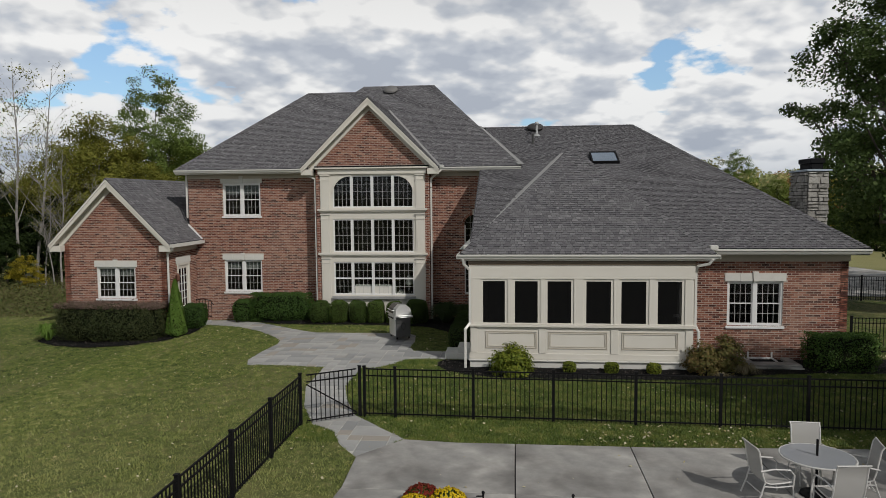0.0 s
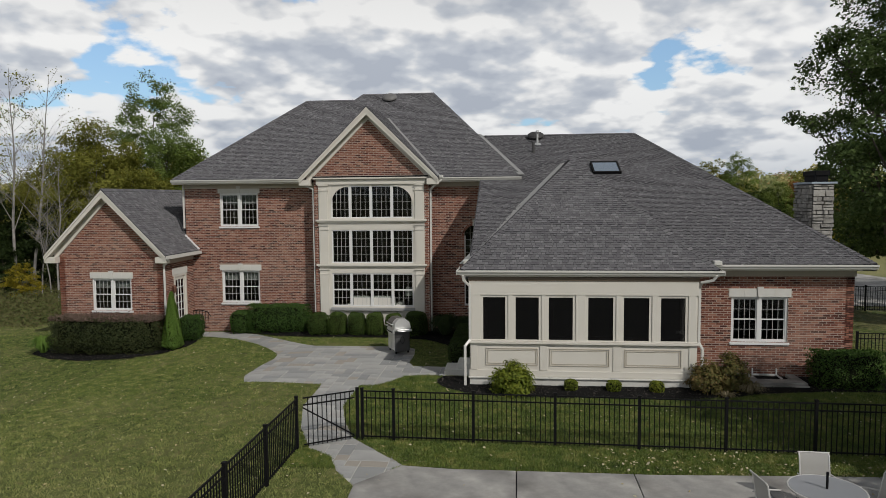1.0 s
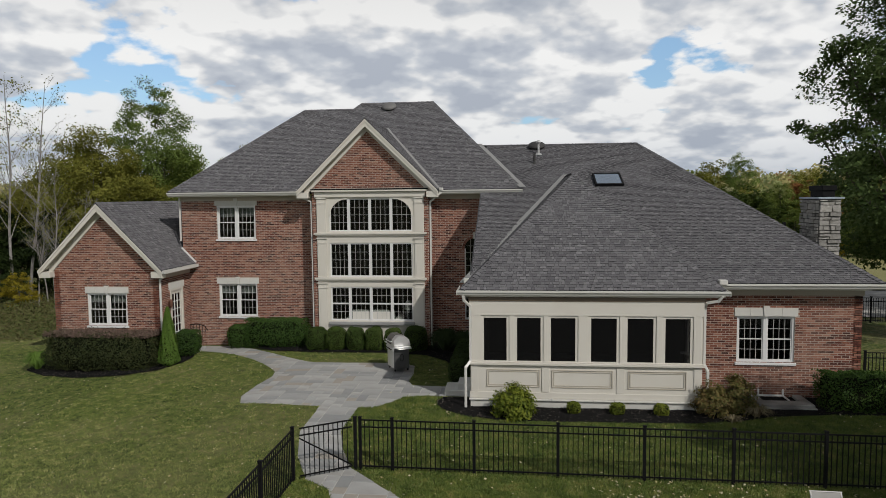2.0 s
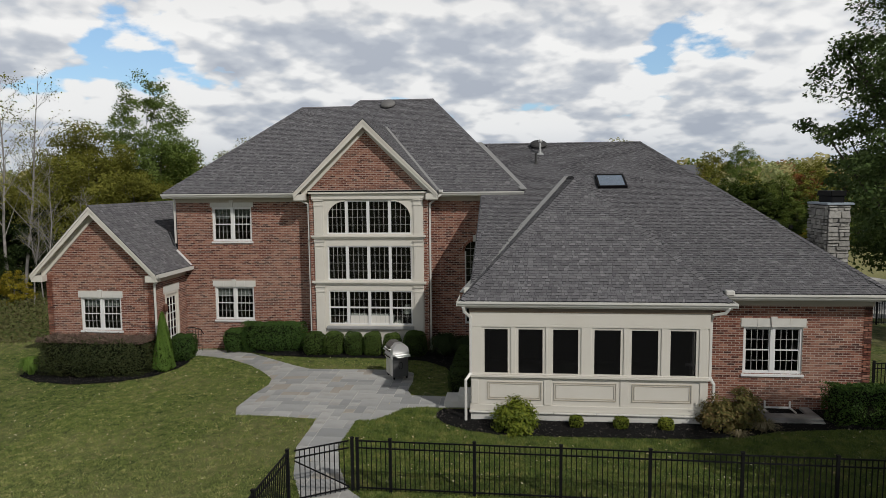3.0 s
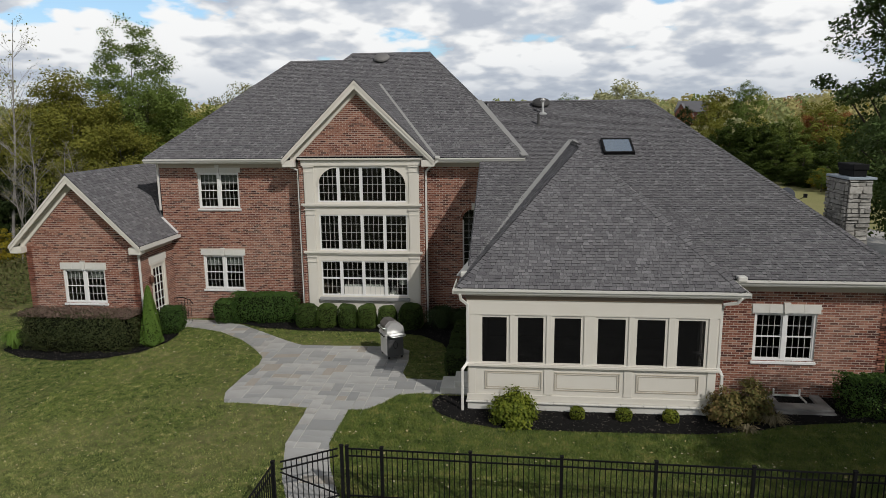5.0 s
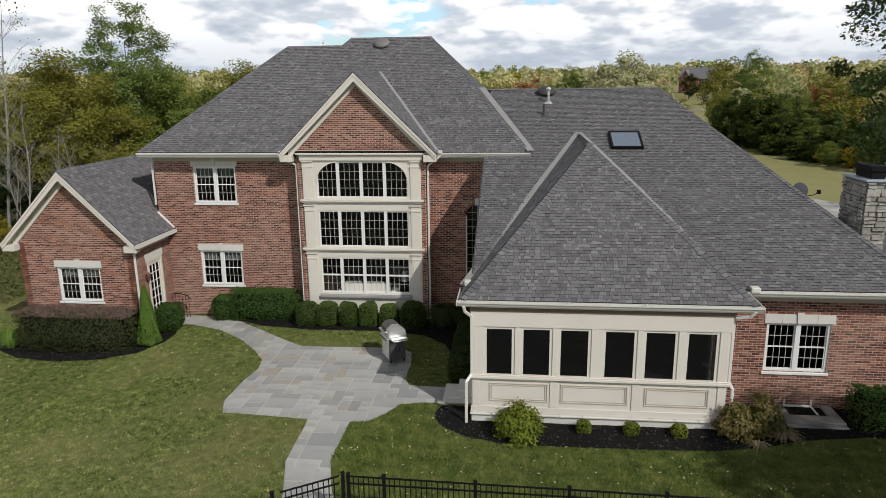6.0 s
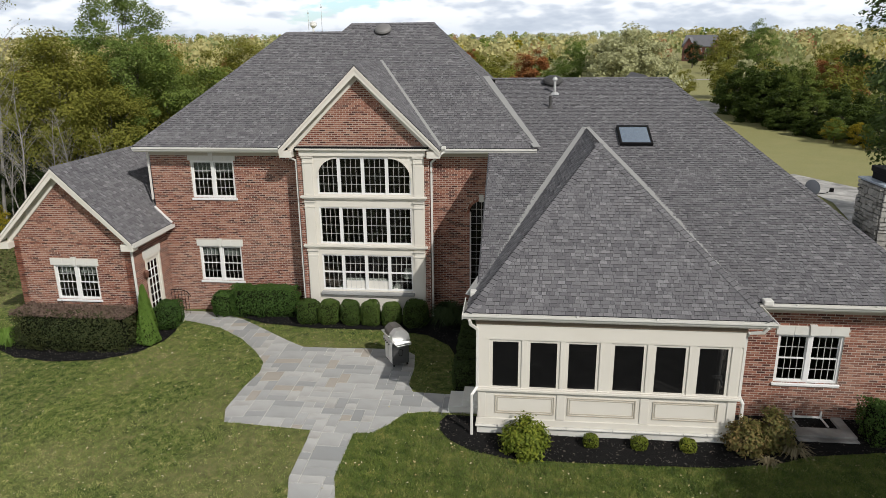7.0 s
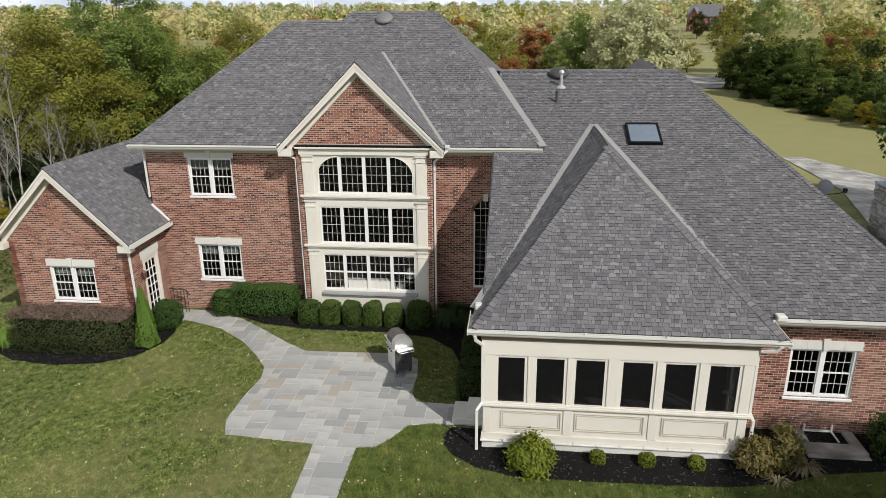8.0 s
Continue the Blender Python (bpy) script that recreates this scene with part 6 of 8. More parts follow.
def loose_shrub(name, label, at, r, h, mat, seed, clumps, per, size):
    """A loose shrub: stems that fork from the ground, and leaves in clumps round their ends."""
    rng = np.random.default_rng(seed)
    t = thing(name, at, label, "shrub")
    a = np.array(at)
    d = ball(rng, clumps)
    d[:, 2] = np.abs(d[:, 2])
    k = rng.uniform(0.55, 1.0, clumps) ** 0.6
    ends = a + d * np.array([r, r, h]) * k[:, None] * 0.9 + np.array([0, 0, 0.08])
    bm = bmesh.new()
    for e in ends[::2]:
        mid = a + (e - a) * 0.5 + np.array([0, 0, 0.1 * h])
        tube(bm, [a + np.array([0, 0, -0.05]), mid, e], 0.01, 5, [0.016, 0.01, 0.004])
    part("stem_cluster", bm, BARK, t)
    pts = np.repeat(ends, per, 0) + rng.normal(0, 0.14 * r, (clumps * per, 3)) * np.array([1, 1, 0.7])
    pts[:, 2] = np.maximum(pts[:, 2], a[2] + 0.03)
    nr = pts - (a + np.array([0, 0, h * 0.3]))
    nr /= np.linalg.norm(nr, axis=1)[:, None]
    v, f = leaf_cloud(pts, nr + np.array([0, 0, 0.5]), size, rng, aspect=2.0, flat=0.5)
    part("foliage", leaf_mesh("foliage", v, f, mat), None, t)
    return t


loose_shrub("shrub", "leafy yellow-green shrub with reddish tips in mulch", (0.16, 19.5, gz(0.2, 19.5)), 0.62, 0.86, LIME, 41, 80, 60, 0.05)
loose_shrub("shrub", "rusty brown and green shrub at the sunroom corner", (5.62, 19.95, gz(5.6, 20)), 0.52, 0.98, RUST_SHRUB, 42, 60, 48, 0.044)
loose_shrub("shrub", "rusty brown and green shrub at the sunroom corner", (6.30, 20.2, gz(6.2, 20)), 0.56, 1.10, RUST_SHRUB, 43, 60, 48, 0.044)


def blade_tuft(name, label, at, r, h, mat, seed, n):
    rng = np.random.default_rng(seed)
    a = rng.uniform(0, 2 * np.pi, n)
    out = rng.uniform(0.3, 1.0, n) * r
    base = np.array(at) + np.stack([np.cos(a) * 0.12 * r, np.sin(a) * 0.12 * r, np.zeros(n)], 1)
    mid = base + np.stack([np.cos(a) * out * 0.45, np.sin(a) * out * 0.45, h * rng.uniform(0.6, 1.0, n)], 1)
    tip = base + np.stack([np.cos(a) * out, np.sin(a) * out, h * rng.uniform(0.2, 0.8, n)], 1)
    side = np.stack([-np.sin(a), np.cos(a), np.zeros(n)], 1) * 0.012
    v = np.stack([base - side, base + side, mid + side, mid - side, mid - side, mid + side, tip + side * 0.2, tip - side * 0.2], 1).reshape(-1, 3)
    f = np.arange(8 * n).reshape(-1, 4)
    t = thing(name, at, label, "ornamental grass")
    part("blade_clump", leaf_mesh("blade_clump", v, f, mat), None, t)
    return t


DEEPGRASS = leaf_material("grass_clump_blade", [(0.02, 0.035, 0.012), (0.04, 0.06, 0.02)], 0.2)
blade_tuft("ornamental_grass", "dark arching ornamental grass clump in shade by the brick wall", (-2.55, 27.3, gz(-2.5, 27.3)), 0.85, 0.85, DEEPGRASS, 3, 700)
blade_tuft("ornamental_grass", "dark arching ornamental grass clump in shade by the brick wall", (-1.75, 27.2, gz(-1.8, 27.2)), 0.75, 0.8, DEEPGRASS, 4, 600)
blade_tuft("ornamental_grass", "dry straw-coloured grass clump in the mulch bed", (6.75, 19.85, gz(6.7, 19.8)), 0.5, 0.35, STRAW, 5, 160)
blade_tuft("ornamental_grass", "dry straw-coloured grass clump in the mulch bed", (6.0, 19.35, gz(6.0, 19.4)), 0.35, 0.2, STRAW, 6, 60)
blade_tuft("ornamental_grass", "green grass clump at the hedge's end", (-18.35, 25.2, gz(-18.3, 25.2)), 0.6, 0.7, ARBOR, 7, 420)

# arborvitae
rng = np.random.default_rng(50)
t = thing("arborvitae", (-13.02, 25.35, gz(-13, 25.4)), "slender bright green columnar arborvitae in mulch", "shrub")
n = 9000
u = rng.random(n) ** 0.8
ang = rng.uniform(0, 2 * np.pi, n)
rad = 0.36 * (1 - u) ** 0.75 * np.minimum(1, (u + 0.03) * 9) + 0.02
lump = 1 + 0.18 * np.sin(ang * 5 + u * 9)
pts = np.stack([-13.02 + np.cos(ang) * rad * lump, 25.35 + np.sin(ang) * rad * lump, gz(-13, 25.4) + 0.03 + u * 2.25], 1)
nr = np.stack([np.cos(ang), np.sin(ang), np.full(n, 0.5)], 1)
v, f = leaf_cloud(pts, nr, 0.03, rng, aspect=2.6, flat=0.5)
part("foliage", leaf_mesh("foliage", v, f, ARBOR), None, t)
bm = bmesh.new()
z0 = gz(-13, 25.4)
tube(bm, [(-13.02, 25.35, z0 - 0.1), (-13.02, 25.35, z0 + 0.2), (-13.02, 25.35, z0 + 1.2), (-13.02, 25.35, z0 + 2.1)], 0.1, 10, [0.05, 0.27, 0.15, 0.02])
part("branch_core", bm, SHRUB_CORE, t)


# ---- trees ----
def trunk_and_limbs(rng, height, ends, r0, lean=0.0, fork=0.35, wander=0.25):
    """A tapered, wandering trunk with limbs out to the ends."""
    bm = bmesh.new()
    n = 7
    spine = [np.array([0, 0, -0.3])]
    for i in range(1, n + 1):
        spine.append(np.array([lean * height * (i / n) + rng.normal(0, wander * 0.12 * i), rng.normal(0, wander * 0.12 * i), height * 0.82 * i / n]))
    rad = [r0 * (1 - 0.86 * i / n) for i in range(n + 1)]
    rad[0] = r0 * 1.35
    tube(bm, [Vector(p) for p in spine], 0, 8, rad)
    for e in ends:
        zt = np.clip((e[2] - 0.25 * height) / height + rng.uniform(-0.15, 0.02), fork * 0.6, 0.74)
        k = zt / 0.82 * n
        i = int(k)
        s = spine[i] + (spine[min(i + 1, n)] - spine[i]) * (k - i)
        mid = s + (e - s) * 0.55 + np.array([0, 0, -0.06 * height * rng.random()]) + rng.normal(0, 0.03 * height, 3)
        r = max(0.012, r0 * (1 - 0.86 * i / n) * 0.42)
        tube(bm, [Vector(s), Vector(s + (mid - s) * 0.5 + rng.normal(0, 0.015 * height, 3)), Vector(mid), Vector(e)], 0, 5, [r, r * 0.7, r * 0.45, r * 0.15])
    return bm


def tree(name, label, seed, height, radius, bottom, mat, bark, clumps, per, size, r0=0.18, spread=0.5, lean=0.0, squash=1.0, category="tree"):
    """A tree at the origin: trunk with limbs, and a crown of leaf clumps in an uneven egg with gaps."""
    rng = np.random.default_rng(seed)
    t = thing(name, (0, 0, 0), label, category)
    d = ball(rng, clumps)
    k = rng.uniform(0.25, 1.0, clumps) ** 0.55
    half = (height - bottom) / 2
    uneven = 1 + 0.25 * np.array([noise.noise(Vector(q * 1.6 + seed)) for q in d])
    c = d * np.minimum(k * uneven, 1.03)[:, None]
    taper = 1 - 0.35 * np.clip(c[:, 2], 0, 1) * squash
    c[:, 0] *= radius * taper
    c[:, 1] *= radius * taper
    c[:, 2] = bottom + half + c[:, 2] * half
    c[:, 0] += lean * c[:, 2]
    part("trunk", trunk_and_limbs(rng, height, c[: max(6, clumps // 4)], r0, lean), bark, t)
    cr = spread * radius * rng.uniform(0.16, 0.34, clumps)
    q = ball(rng, clumps * per) * (rng.random(clumps * per) ** 0.45)[:, None]
    pts = np.repeat(c, per, 0) + q * np.repeat(cr, per)[:, None] * np.array([1.15, 1.15, 0.8])
    nr = pts - np.array([0, 0, bottom + half * 0.7])
    nr /= np.linalg.norm(nr, axis=1)[:, None] + 1e-9
    v, f = leaf_cloud(pts, nr * 0.6 + np.array([0, 0, 0.6]), size, rng, aspect=1.6, flat=0.6)
    part("crown", leaf_mesh("crown", v, f, mat), None, t)
    return t


def bare_tree(name, label, seed, height, r0, bark, mat, leaves, lean=0.0):
    """A slim tree nearly out of leaf: fine forking twigs, few leaves."""
    rng = np.random.default_rng(seed)
    t = thing(name, (0, 0, 0), label, "tree")
    bm = bmesh.new()
    n = 9
    spine = [np.array([lean * height * i / n + 0.10 * math.sin(i * 1.1 + seed), 0.08 * math.cos(i * 1.3 + seed), height * i / n - 0.3 * (i == 0)]) for i in range(n + 1)]
    tube(bm, [Vector(p) for p in spine], 0, 8, [r0 * (1 - 0.9 * i / n) for i in range(n + 1)])
    tips = []
    for b in range(34):
        k = rng.uniform(0.28, 0.97) * n
        i = min(int(k), n - 1)
        s = spine[i] + (spine[i + 1] - spine[i]) * (k - i)
        a = rng.uniform(0, 2 * np.pi)
        L = height * 0.26 * (1.12 - k / n) + 0.5
        out = np.array([math.cos(a), math.sin(a), rng.uniform(0.9, 1.7)])
        out /= np.linalg.norm(out)
        e = s + out * L
        r = r0 * (1 - 0.9 * k / n) * 0.4
        tube(bm, [Vector(s), Vector(s + out * L * 0.5 + rng.normal(0, 0.06, 3)), Vector(e)], 0, 4, [r, r * 0.6, 0.006])
        for w in range(5):
            g = s + out * L * rng.uniform(0.35, 1.0)
            o2 = out + rng.normal(0, 0.5, 3)
            o2 /= np.linalg.norm(o2)
            h = g + o2 * L * rng.uniform(0.25, 0.5)
            tube(bm, [Vector(g), Vector(h)], 0, 3, [0.008, 0.003])
            tips.append(h)
            tips.append((g + h) / 2)
    part("trunk", bm, bark, t)
    tips = np.array(tips)
    pts = tips[rng.integers(0, len(tips), leaves)] + rng.normal(0, 0.18, (leaves, 3))
    v, f = leaf_cloud(pts, np.tile([0.0, 0.0, 1.0], (leaves, 1)), 0.09, rng, flat=0.9)
    part("crown", leaf_mesh("crown", v, f, mat), None, t, "sparse remaining leaves")
    return t


OAK = leaf_material("oak_leaf", [(0.026, 0.046, 0.014), (0.054, 0.088, 0.025), (0.098, 0.144, 0.044), (0.16, 0.20, 0.075)], 0.35)
MAPLE = leaf_material("green_leaf", [(0.080, 0.124, 0.024), (0.150, 0.198, 0.042), (0.24, 0.275, 0.070)], 0.4)
ASH = leaf_material("ash_leaf", [(0.095, 0.145, 0.030), (0.165, 0.225, 0.055), (0.25, 0.31, 0.09)], 0.45)
OLIVE = leaf_material("olive_leaf", [(0.125, 0.138, 0.024), (0.180, 0.186, 0.033), (0.245, 0.235, 0.046), (0.20, 0.162, 0.037)], 0.4)
# dark green leaf, halved again to put the wood's inner shade into its colour
SHADED_DARKLEAF = leaf_material("shaded_dark_leaf", [(0.010, 0.018, 0.005), (0.024, 0.040, 0.010), (0.060, 0.086, 0.020)], 0.25)
SCRUB = leaf_material("thicket_leaf", [(0.026, 0.044, 0.009), (0.062, 0.092, 0.018), (0.125, 0.158, 0.034)], 0.4)
GOLD = leaf_material("golden_leaf", [(0.225, 0.180, 0.018), (0.360, 0.285, 0.027), (0.150, 0.165, 0.027)], 0.4)
RUST = leaf_material("rust_leaf", [(0.20, 0.075, 0.030), (0.33, 0.135, 0.05), (0.22, 0.145, 0.05)], 0.35)
PALE = leaf_material("silvery_leaf", [(0.34, 0.35, 0.18), (0.43, 0.43, 0.24), (0.50, 0.49, 0.30)], 0.35)
WEED = leaf_material("meadow_leaf", [(0.050, 0.082, 0.018), (0.088, 0.112, 0.030), (0.125, 0.122, 0.048), (0.075, 0.056, 0.030)], 0.3)


def place(ob, x, y, turn=0.0, scale=1.0, tall=1.0, first=False, dz=0.0):
    m = Matrix.LocRotScale((x, y, ground_z(x, y) - 0.05 + dz), Euler((0, 0, radians(turn))), (scale, scale, scale * tall))
    if first:
        ob.matrix_basis = m
        return ob
    return copy_thing(ob, m)


# the tall dark tree beyond the chimney
big = tree("oak_tree", "tall dark green oak with open, layered branches behind the house", 101, 17.2, 6.1, 1.8, OAK, BARK, 340, 270, 0.105, r0=0.40, spread=0.44, squash=1.8)
place(big, 18.4, 31.4, 20, 1.05, first=True)
place(big, 26.5, 37.0, 140, 1.05)

# woods beside the one-storey wing
green = tree("ash_tree", "open green tree at the wood's edge", 134, 14.0, 3.1, 4.6, ASH, BARK, 190, 150, 0.09, r0=0.13, spread=0.70, squash=0.6)
place(green, -26.2, 48.5, 0, 1.08, first=True)
olive = tree("willow_tree", "broad olive and gold tree in early autumn", 112, 11.3, 4.4, 3.4, OLIVE, BIRCH, 130, 230, 0.10, r0=0.14, spread=0.72)
place(olive, -28.3, 44.5, 0, first=True)
dark = tree("tree", "dense dark green tree in the wood", 113, 10.5, 3.9, 1.0, SHADED_DARKLEAF, BARK, 100, 150, 0.15, r0=0.18, spread=0.75)
place(dark, -36.0, 44.0, 0, 0.78, first=True)
mid = tree("tree", "leafy mid-green tree in the wood", 114, 9.5, 3.4, 1.4, MAPLE, BARK, 90, 170, 0.115, r0=0.15, spread=0.75)
place(mid, -22.8, 47.0, 0, first=True)
gold = tree("tree", "small yellowing tree at the wood's edge", 115, 5.0, 2.3, 0.4, GOLD, BARK, 50, 150, 0.10, r0=0.07, spread=0.8)
place(gold, -29.5, 38.6, 0, 0.5, first=True)
rust = tree("tree", "rust-red autumn tree beyond the fields", 116, 9.0, 3.3, 1.0, RUST, BARK, 80, 160, 0.16, r0=0.14, spread=0.75)
place(rust, 1.8, 118, 0, 1.15, first=True)
pale = tree("tree", "rounded pale silvery-green tree", 117, 12.0, 5.6, 0.2, PALE, BARK, 260, 100, 0.21, r0=0.2, spread=0.58, squash=0.5)
place(pale, 13.6, 95, 0, 1.1, first=True)
scrub = tree("thicket_tree", "dense dark green thicket tree leafy to the ground", 118, 6.6, 3.4, -1.6, SCRUB, BARK, 150, 90, 0.20, r0=0.16, spread=0.6, squash=0.6)
place(scrub, 34.0, 108.0, 0, first=True)
rnd = random.Random(77)
for x, y, kind, s in ((-25.2, 44.6, olive, 0.82), (-31.4, 47.0, olive, 0.9), (-22.2, 52.0, mid, 0.95), (-20.4, 49.5, mid, 0.95), (-26.8, 53.0, mid, 1.1), (-30.5, 51.0, mid, 0.9),
                      (-36.8, 50.0, dark, 0.75), (-41.0, 45.5, dark, 0.75), (-33.5, 40.8, dark, 0.75), (-38.8, 39.8, dark, 0.75), (-43.5, 40.0, dark, 0.75), (-28.6, 48.8, dark, 0.9), (-24.0, 46.5, dark, 0.8), (-31.0, 43.4, dark, 0.78),
                      (-46.0, 50.0, olive, 0.7), (-42.0, 55.0, olive, 0.7), (-35.5, 57.0, olive, 0.75), (-29.5, 60.0, olive, 0.95), (-23.0, 60.0, olive, 1.0), (-19.0, 57.0, olive, 0.8), (-16.0, 62.0, olive, 0.95), (-48.0, 60.0, mid, 0.8),
                      (-34.0, 37.8, gold, 0.42), (-37.5, 36.2, gold, 0.4), (-28.8, 42.0, dark, 0.5), (-32.0, 40.2, dark, 0.45), (-26.5, 41.5, dark, 0.45), (-24.0, 38.6, dark, 0.4), (-22.0, 41.8, dark, 0.5)):
    place(kind, x, y, rnd.uniform(0, 360), s, rnd.uniform(0.92, 1.08))

birch = bare_tree("birch_tree", "slim pale birch nearly bare of leaves at the wood's edge", 121, 14.6, 0.11, BIRCH, OLIVE, 900, lean=0.02)
place(birch, -31.4, 40.5, 30, first=True)
birch2 = bare_tree("birch_tree", "leaning pale birch nearly bare of leaves", 122, 14.4, 0.11, BIRCH, OLIVE, 300, lean=0.13)
place(birch2, -31.0, 41.5, 0, first=True)
place(birch2, -27.4, 38.8, 100, 0.62)
place(birch, -34.6, 42.0, 200, 0.85)
place(birch2, -25.0, 40.6, 200, 0.5)
for x, y, a, s in ((-27.0, 40.4, 10, 0.5), (-28.6, 40.0, 250, 0.45), (-29.8, 40.6, 70, 0.5), (-23.6, 41.4, 160, 0.42)):
    place(birch2, x, y, a, s)

# trees and thickets beyond the side lawn
olive_far = tree("tree", "broad olive and gold tree across the fields", 212, 11.0, 4.4, 1.2, OLIVE, BARK, 90, 55, 0.24, r0=0.17, spread=0.8)
place(olive_far, 43.6, 104.0, 0, 0.95, first=True)
mid_far = tree("tree", "leafy mid-green tree across the fields", 214, 9.5, 3.4, 1.0, MAPLE, BARK, 80, 50, 0.22, r0=0.15, spread=0.8)
place(mid_far, 47.0, 134.0, 0, 0.8, first=True)
dark_far = tree("tree", "dense dark green tree across the fields", 213, 10.5, 3.9, 0.8, SHADED_DARKLEAF, BARK, 80, 50, 0.25, r0=0.18, spread=0.8)
place(dark_far, 9.0, 112.0, 0, 0.95, first=True)
pale_far = tree("tree", "pale silvery-green tree across the fields", 217, 10.0, 4.4, 0.4, PALE, BARK, 90, 50, 0.26, r0=0.18, spread=0.7)
place(pale_far, -12.0, 150.0, 0, 1.0, first=True)
for x, y, kind, s, h in ((38.2, 139, olive_far, 0.8, 1.0), (36.0, 129, olive_far, 0.72, 1.0), (34.6, 119, scrub, 1.1, 1.0), (35.2, 109, scrub, 1.2, 0.95), (39.4, 132, pale_far, 0.8, 1.0), (39.0, 120, olive_far, 0.8, 1.0), (38.8, 110, scrub, 1.2, 0.95), (35.6, 101, scrub, 1.05, 0.85), (36.4, 94, mid, 0.62, 0.8), (37.4, 89, scrub, 0.9, 0.75), (34.8, 84.5, mid, 0.4, 0.8), (38.4, 104, mid, 0.85, 1.0), (36.4, 114, mid, 0.75, 1.0), (40.5, 97, scrub, 1.1, 0.8), (39.5, 84, scrub, 0.8, 0.8), (35.4, 86.5, gold, 1.2, 0.9), (36.4, 82.5, gold, 1.1, 1.0), (37.2, 79.6, mid, 0.5, 0.8), (36.2, 79.8, gold, 0.6, 0.6), (38.8, 77.5, scrub, 0.6, 0.8), (34.6, 91.5, scrub, 0.55, 0.6), (33.9, 98.0, scrub, 0.6, 0.5),
                      (41.5, 150, olive_far, 1.25, 1.05), (45.5, 146, green, 1.0, 1.0), (42.8, 108, rust, 0.7, 1.3), (50, 124, olive_far, 1.05, 1), (56, 130, rust, 0.9, 1), (62, 118, mid_far, 1.0, 1), (58, 108, olive_far, 1.0, 1), (66, 128, olive_far, 1.1, 1), (47, 100, mid_far, 0.8, 1), (50, 92, mid_far, 0.9, 1), (56, 88, dark_far, 1.0, 1), (46, 82, olive_far, 0.8, 1), (50, 72, mid_far, 1.0, 1), (43, 72, mid_far, 0.7, 1),
                      (33.0, 150, olive_far, 0.7, 0.8), (29.4, 172, dark_far, 0.8, 1), (33.6, 176, dark_far, 0.75, 1),
                      (4.6, 108, mid_far, 1.0, 1), (0.2, 90, gold, 0.6, 1), (-2.8, 112, olive_far, 0.9, 1), (-1.5, 98, rust, 0.62, 1), (7.2, 100, green, 0.85, 0.9), (5.6, 97, mid_far, 0.8, 1.1), (-5.5, 110, gold, 0.9, 1), (5.2, 128, dark_far, 0.9, 1), (17.6, 125, mid_far, 0.9, 1), (-8, 118, mid_far, 0.8, 1), (13, 125, olive_far, 0.9, 1), (20, 135, olive_far, 0.8, 1)):
    place(kind, x, y, rnd.uniform(0, 360), s, h * rnd.uniform(0.95, 1.05))
# a tree that stands out on the garden's other side and shades the lawn by the terrace
shade_tree = tree("oak_tree", "broad green oak at the side of the garden", 131, 11.0, 4.4, 1.2, OAK, BARK, 280, 160, 0.12, r0=0.3, spread=0.5, squash=0.5)
place(shade_tree, 15.2, 10.4, 60, first=True)


# ---- distance ----
def far_wood(label, mat, seed, n, rmin, rmax, a0, a1, size, leaves=46):
    """Distant woodland in one mesh: tree crowns of large leaf clumps spread over the hills."""
    rng = np.random.default_rng(seed)
    V, F, k = [], [], 0
    for i in range(n):
        r = rmin * (rmax / rmin) ** rng.random()
        a = radians(rng.uniform(a0, a1))
        x, y = r * math.sin(a), 5 + r * math.cos(a)
        if (18 < x < 60 and 95 < y < 250) or abs(math.degrees(a) - 13.7) < 1.8 and y < 305:
            continue
        h = rng.uniform(7, 12.5) * (1 + r / 4000)
        w = h * rng.uniform(0.32, 0.5)
        d = ball(rng, leaves)
        d[:, 2] = np.abs(d[:, 2]) * 1.5 - 0.5
        c = np.array([x, y, ground_z(x, y) + h * 0.55]) + d * np.array([w, w, h * 0.45]) * rng.uniform(0.75, 1.05, (leaves, 1))
        v, f = leaf_cloud(c, d, size * h * 0.12, rng, aspect=1.2, flat=0.5)
        V.append(v)
        F.append(f + k)
        k += len(v)
    return tagged(part("far_woods", leaf_mesh("far_woods", np.concatenate(V), np.concatenate(F), mat)), label, "woodland", kind="stuff")


# far palette: aerial haze put in as paler leaf colours
HAZED_GREEN = leaf_material("hazed_green_leaf", [(0.19, 0.23, 0.09), (0.30, 0.33, 0.14), (0.42, 0.43, 0.22)], 0.35)
HAZED_OLIVE = leaf_material("hazed_olive_leaf", [(0.33, 0.31, 0.13), (0.46, 0.42, 0.19), (0.55, 0.49, 0.25)], 0.35)
HAZED_RUST = leaf_material("hazed_rust_leaf", [(0.28, 0.16, 0.08), (0.38, 0.22, 0.11), (0.34, 0.26, 0.13)], 0.35)
far_wood("distant green woodland on the hills", HAZED_GREEN, 201, 600, 230, 2400, -52, 48, 0.8, 125)
far_wood("distant olive woodland on the hills", HAZED_OLIVE, 202, 900, 210, 2400, -52, 48, 0.8, 125)
far_wood("distant yellow autumn trees", GOLD, 203, 90, 240, 1800, -50, 46, 0.8, 125)
far_wood("distant rust-red autumn trees", HAZED_RUST, 204, 60, 240, 1800, -50, 46, 0.8, 125)
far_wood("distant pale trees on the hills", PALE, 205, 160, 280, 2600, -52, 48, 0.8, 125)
far_wood("distant dark green trees", MAPLE, 206, 200, 240, 1800, -50, 48, 0.8, 125)
# middle distance, tree by tree
rnd = random.Random(401)
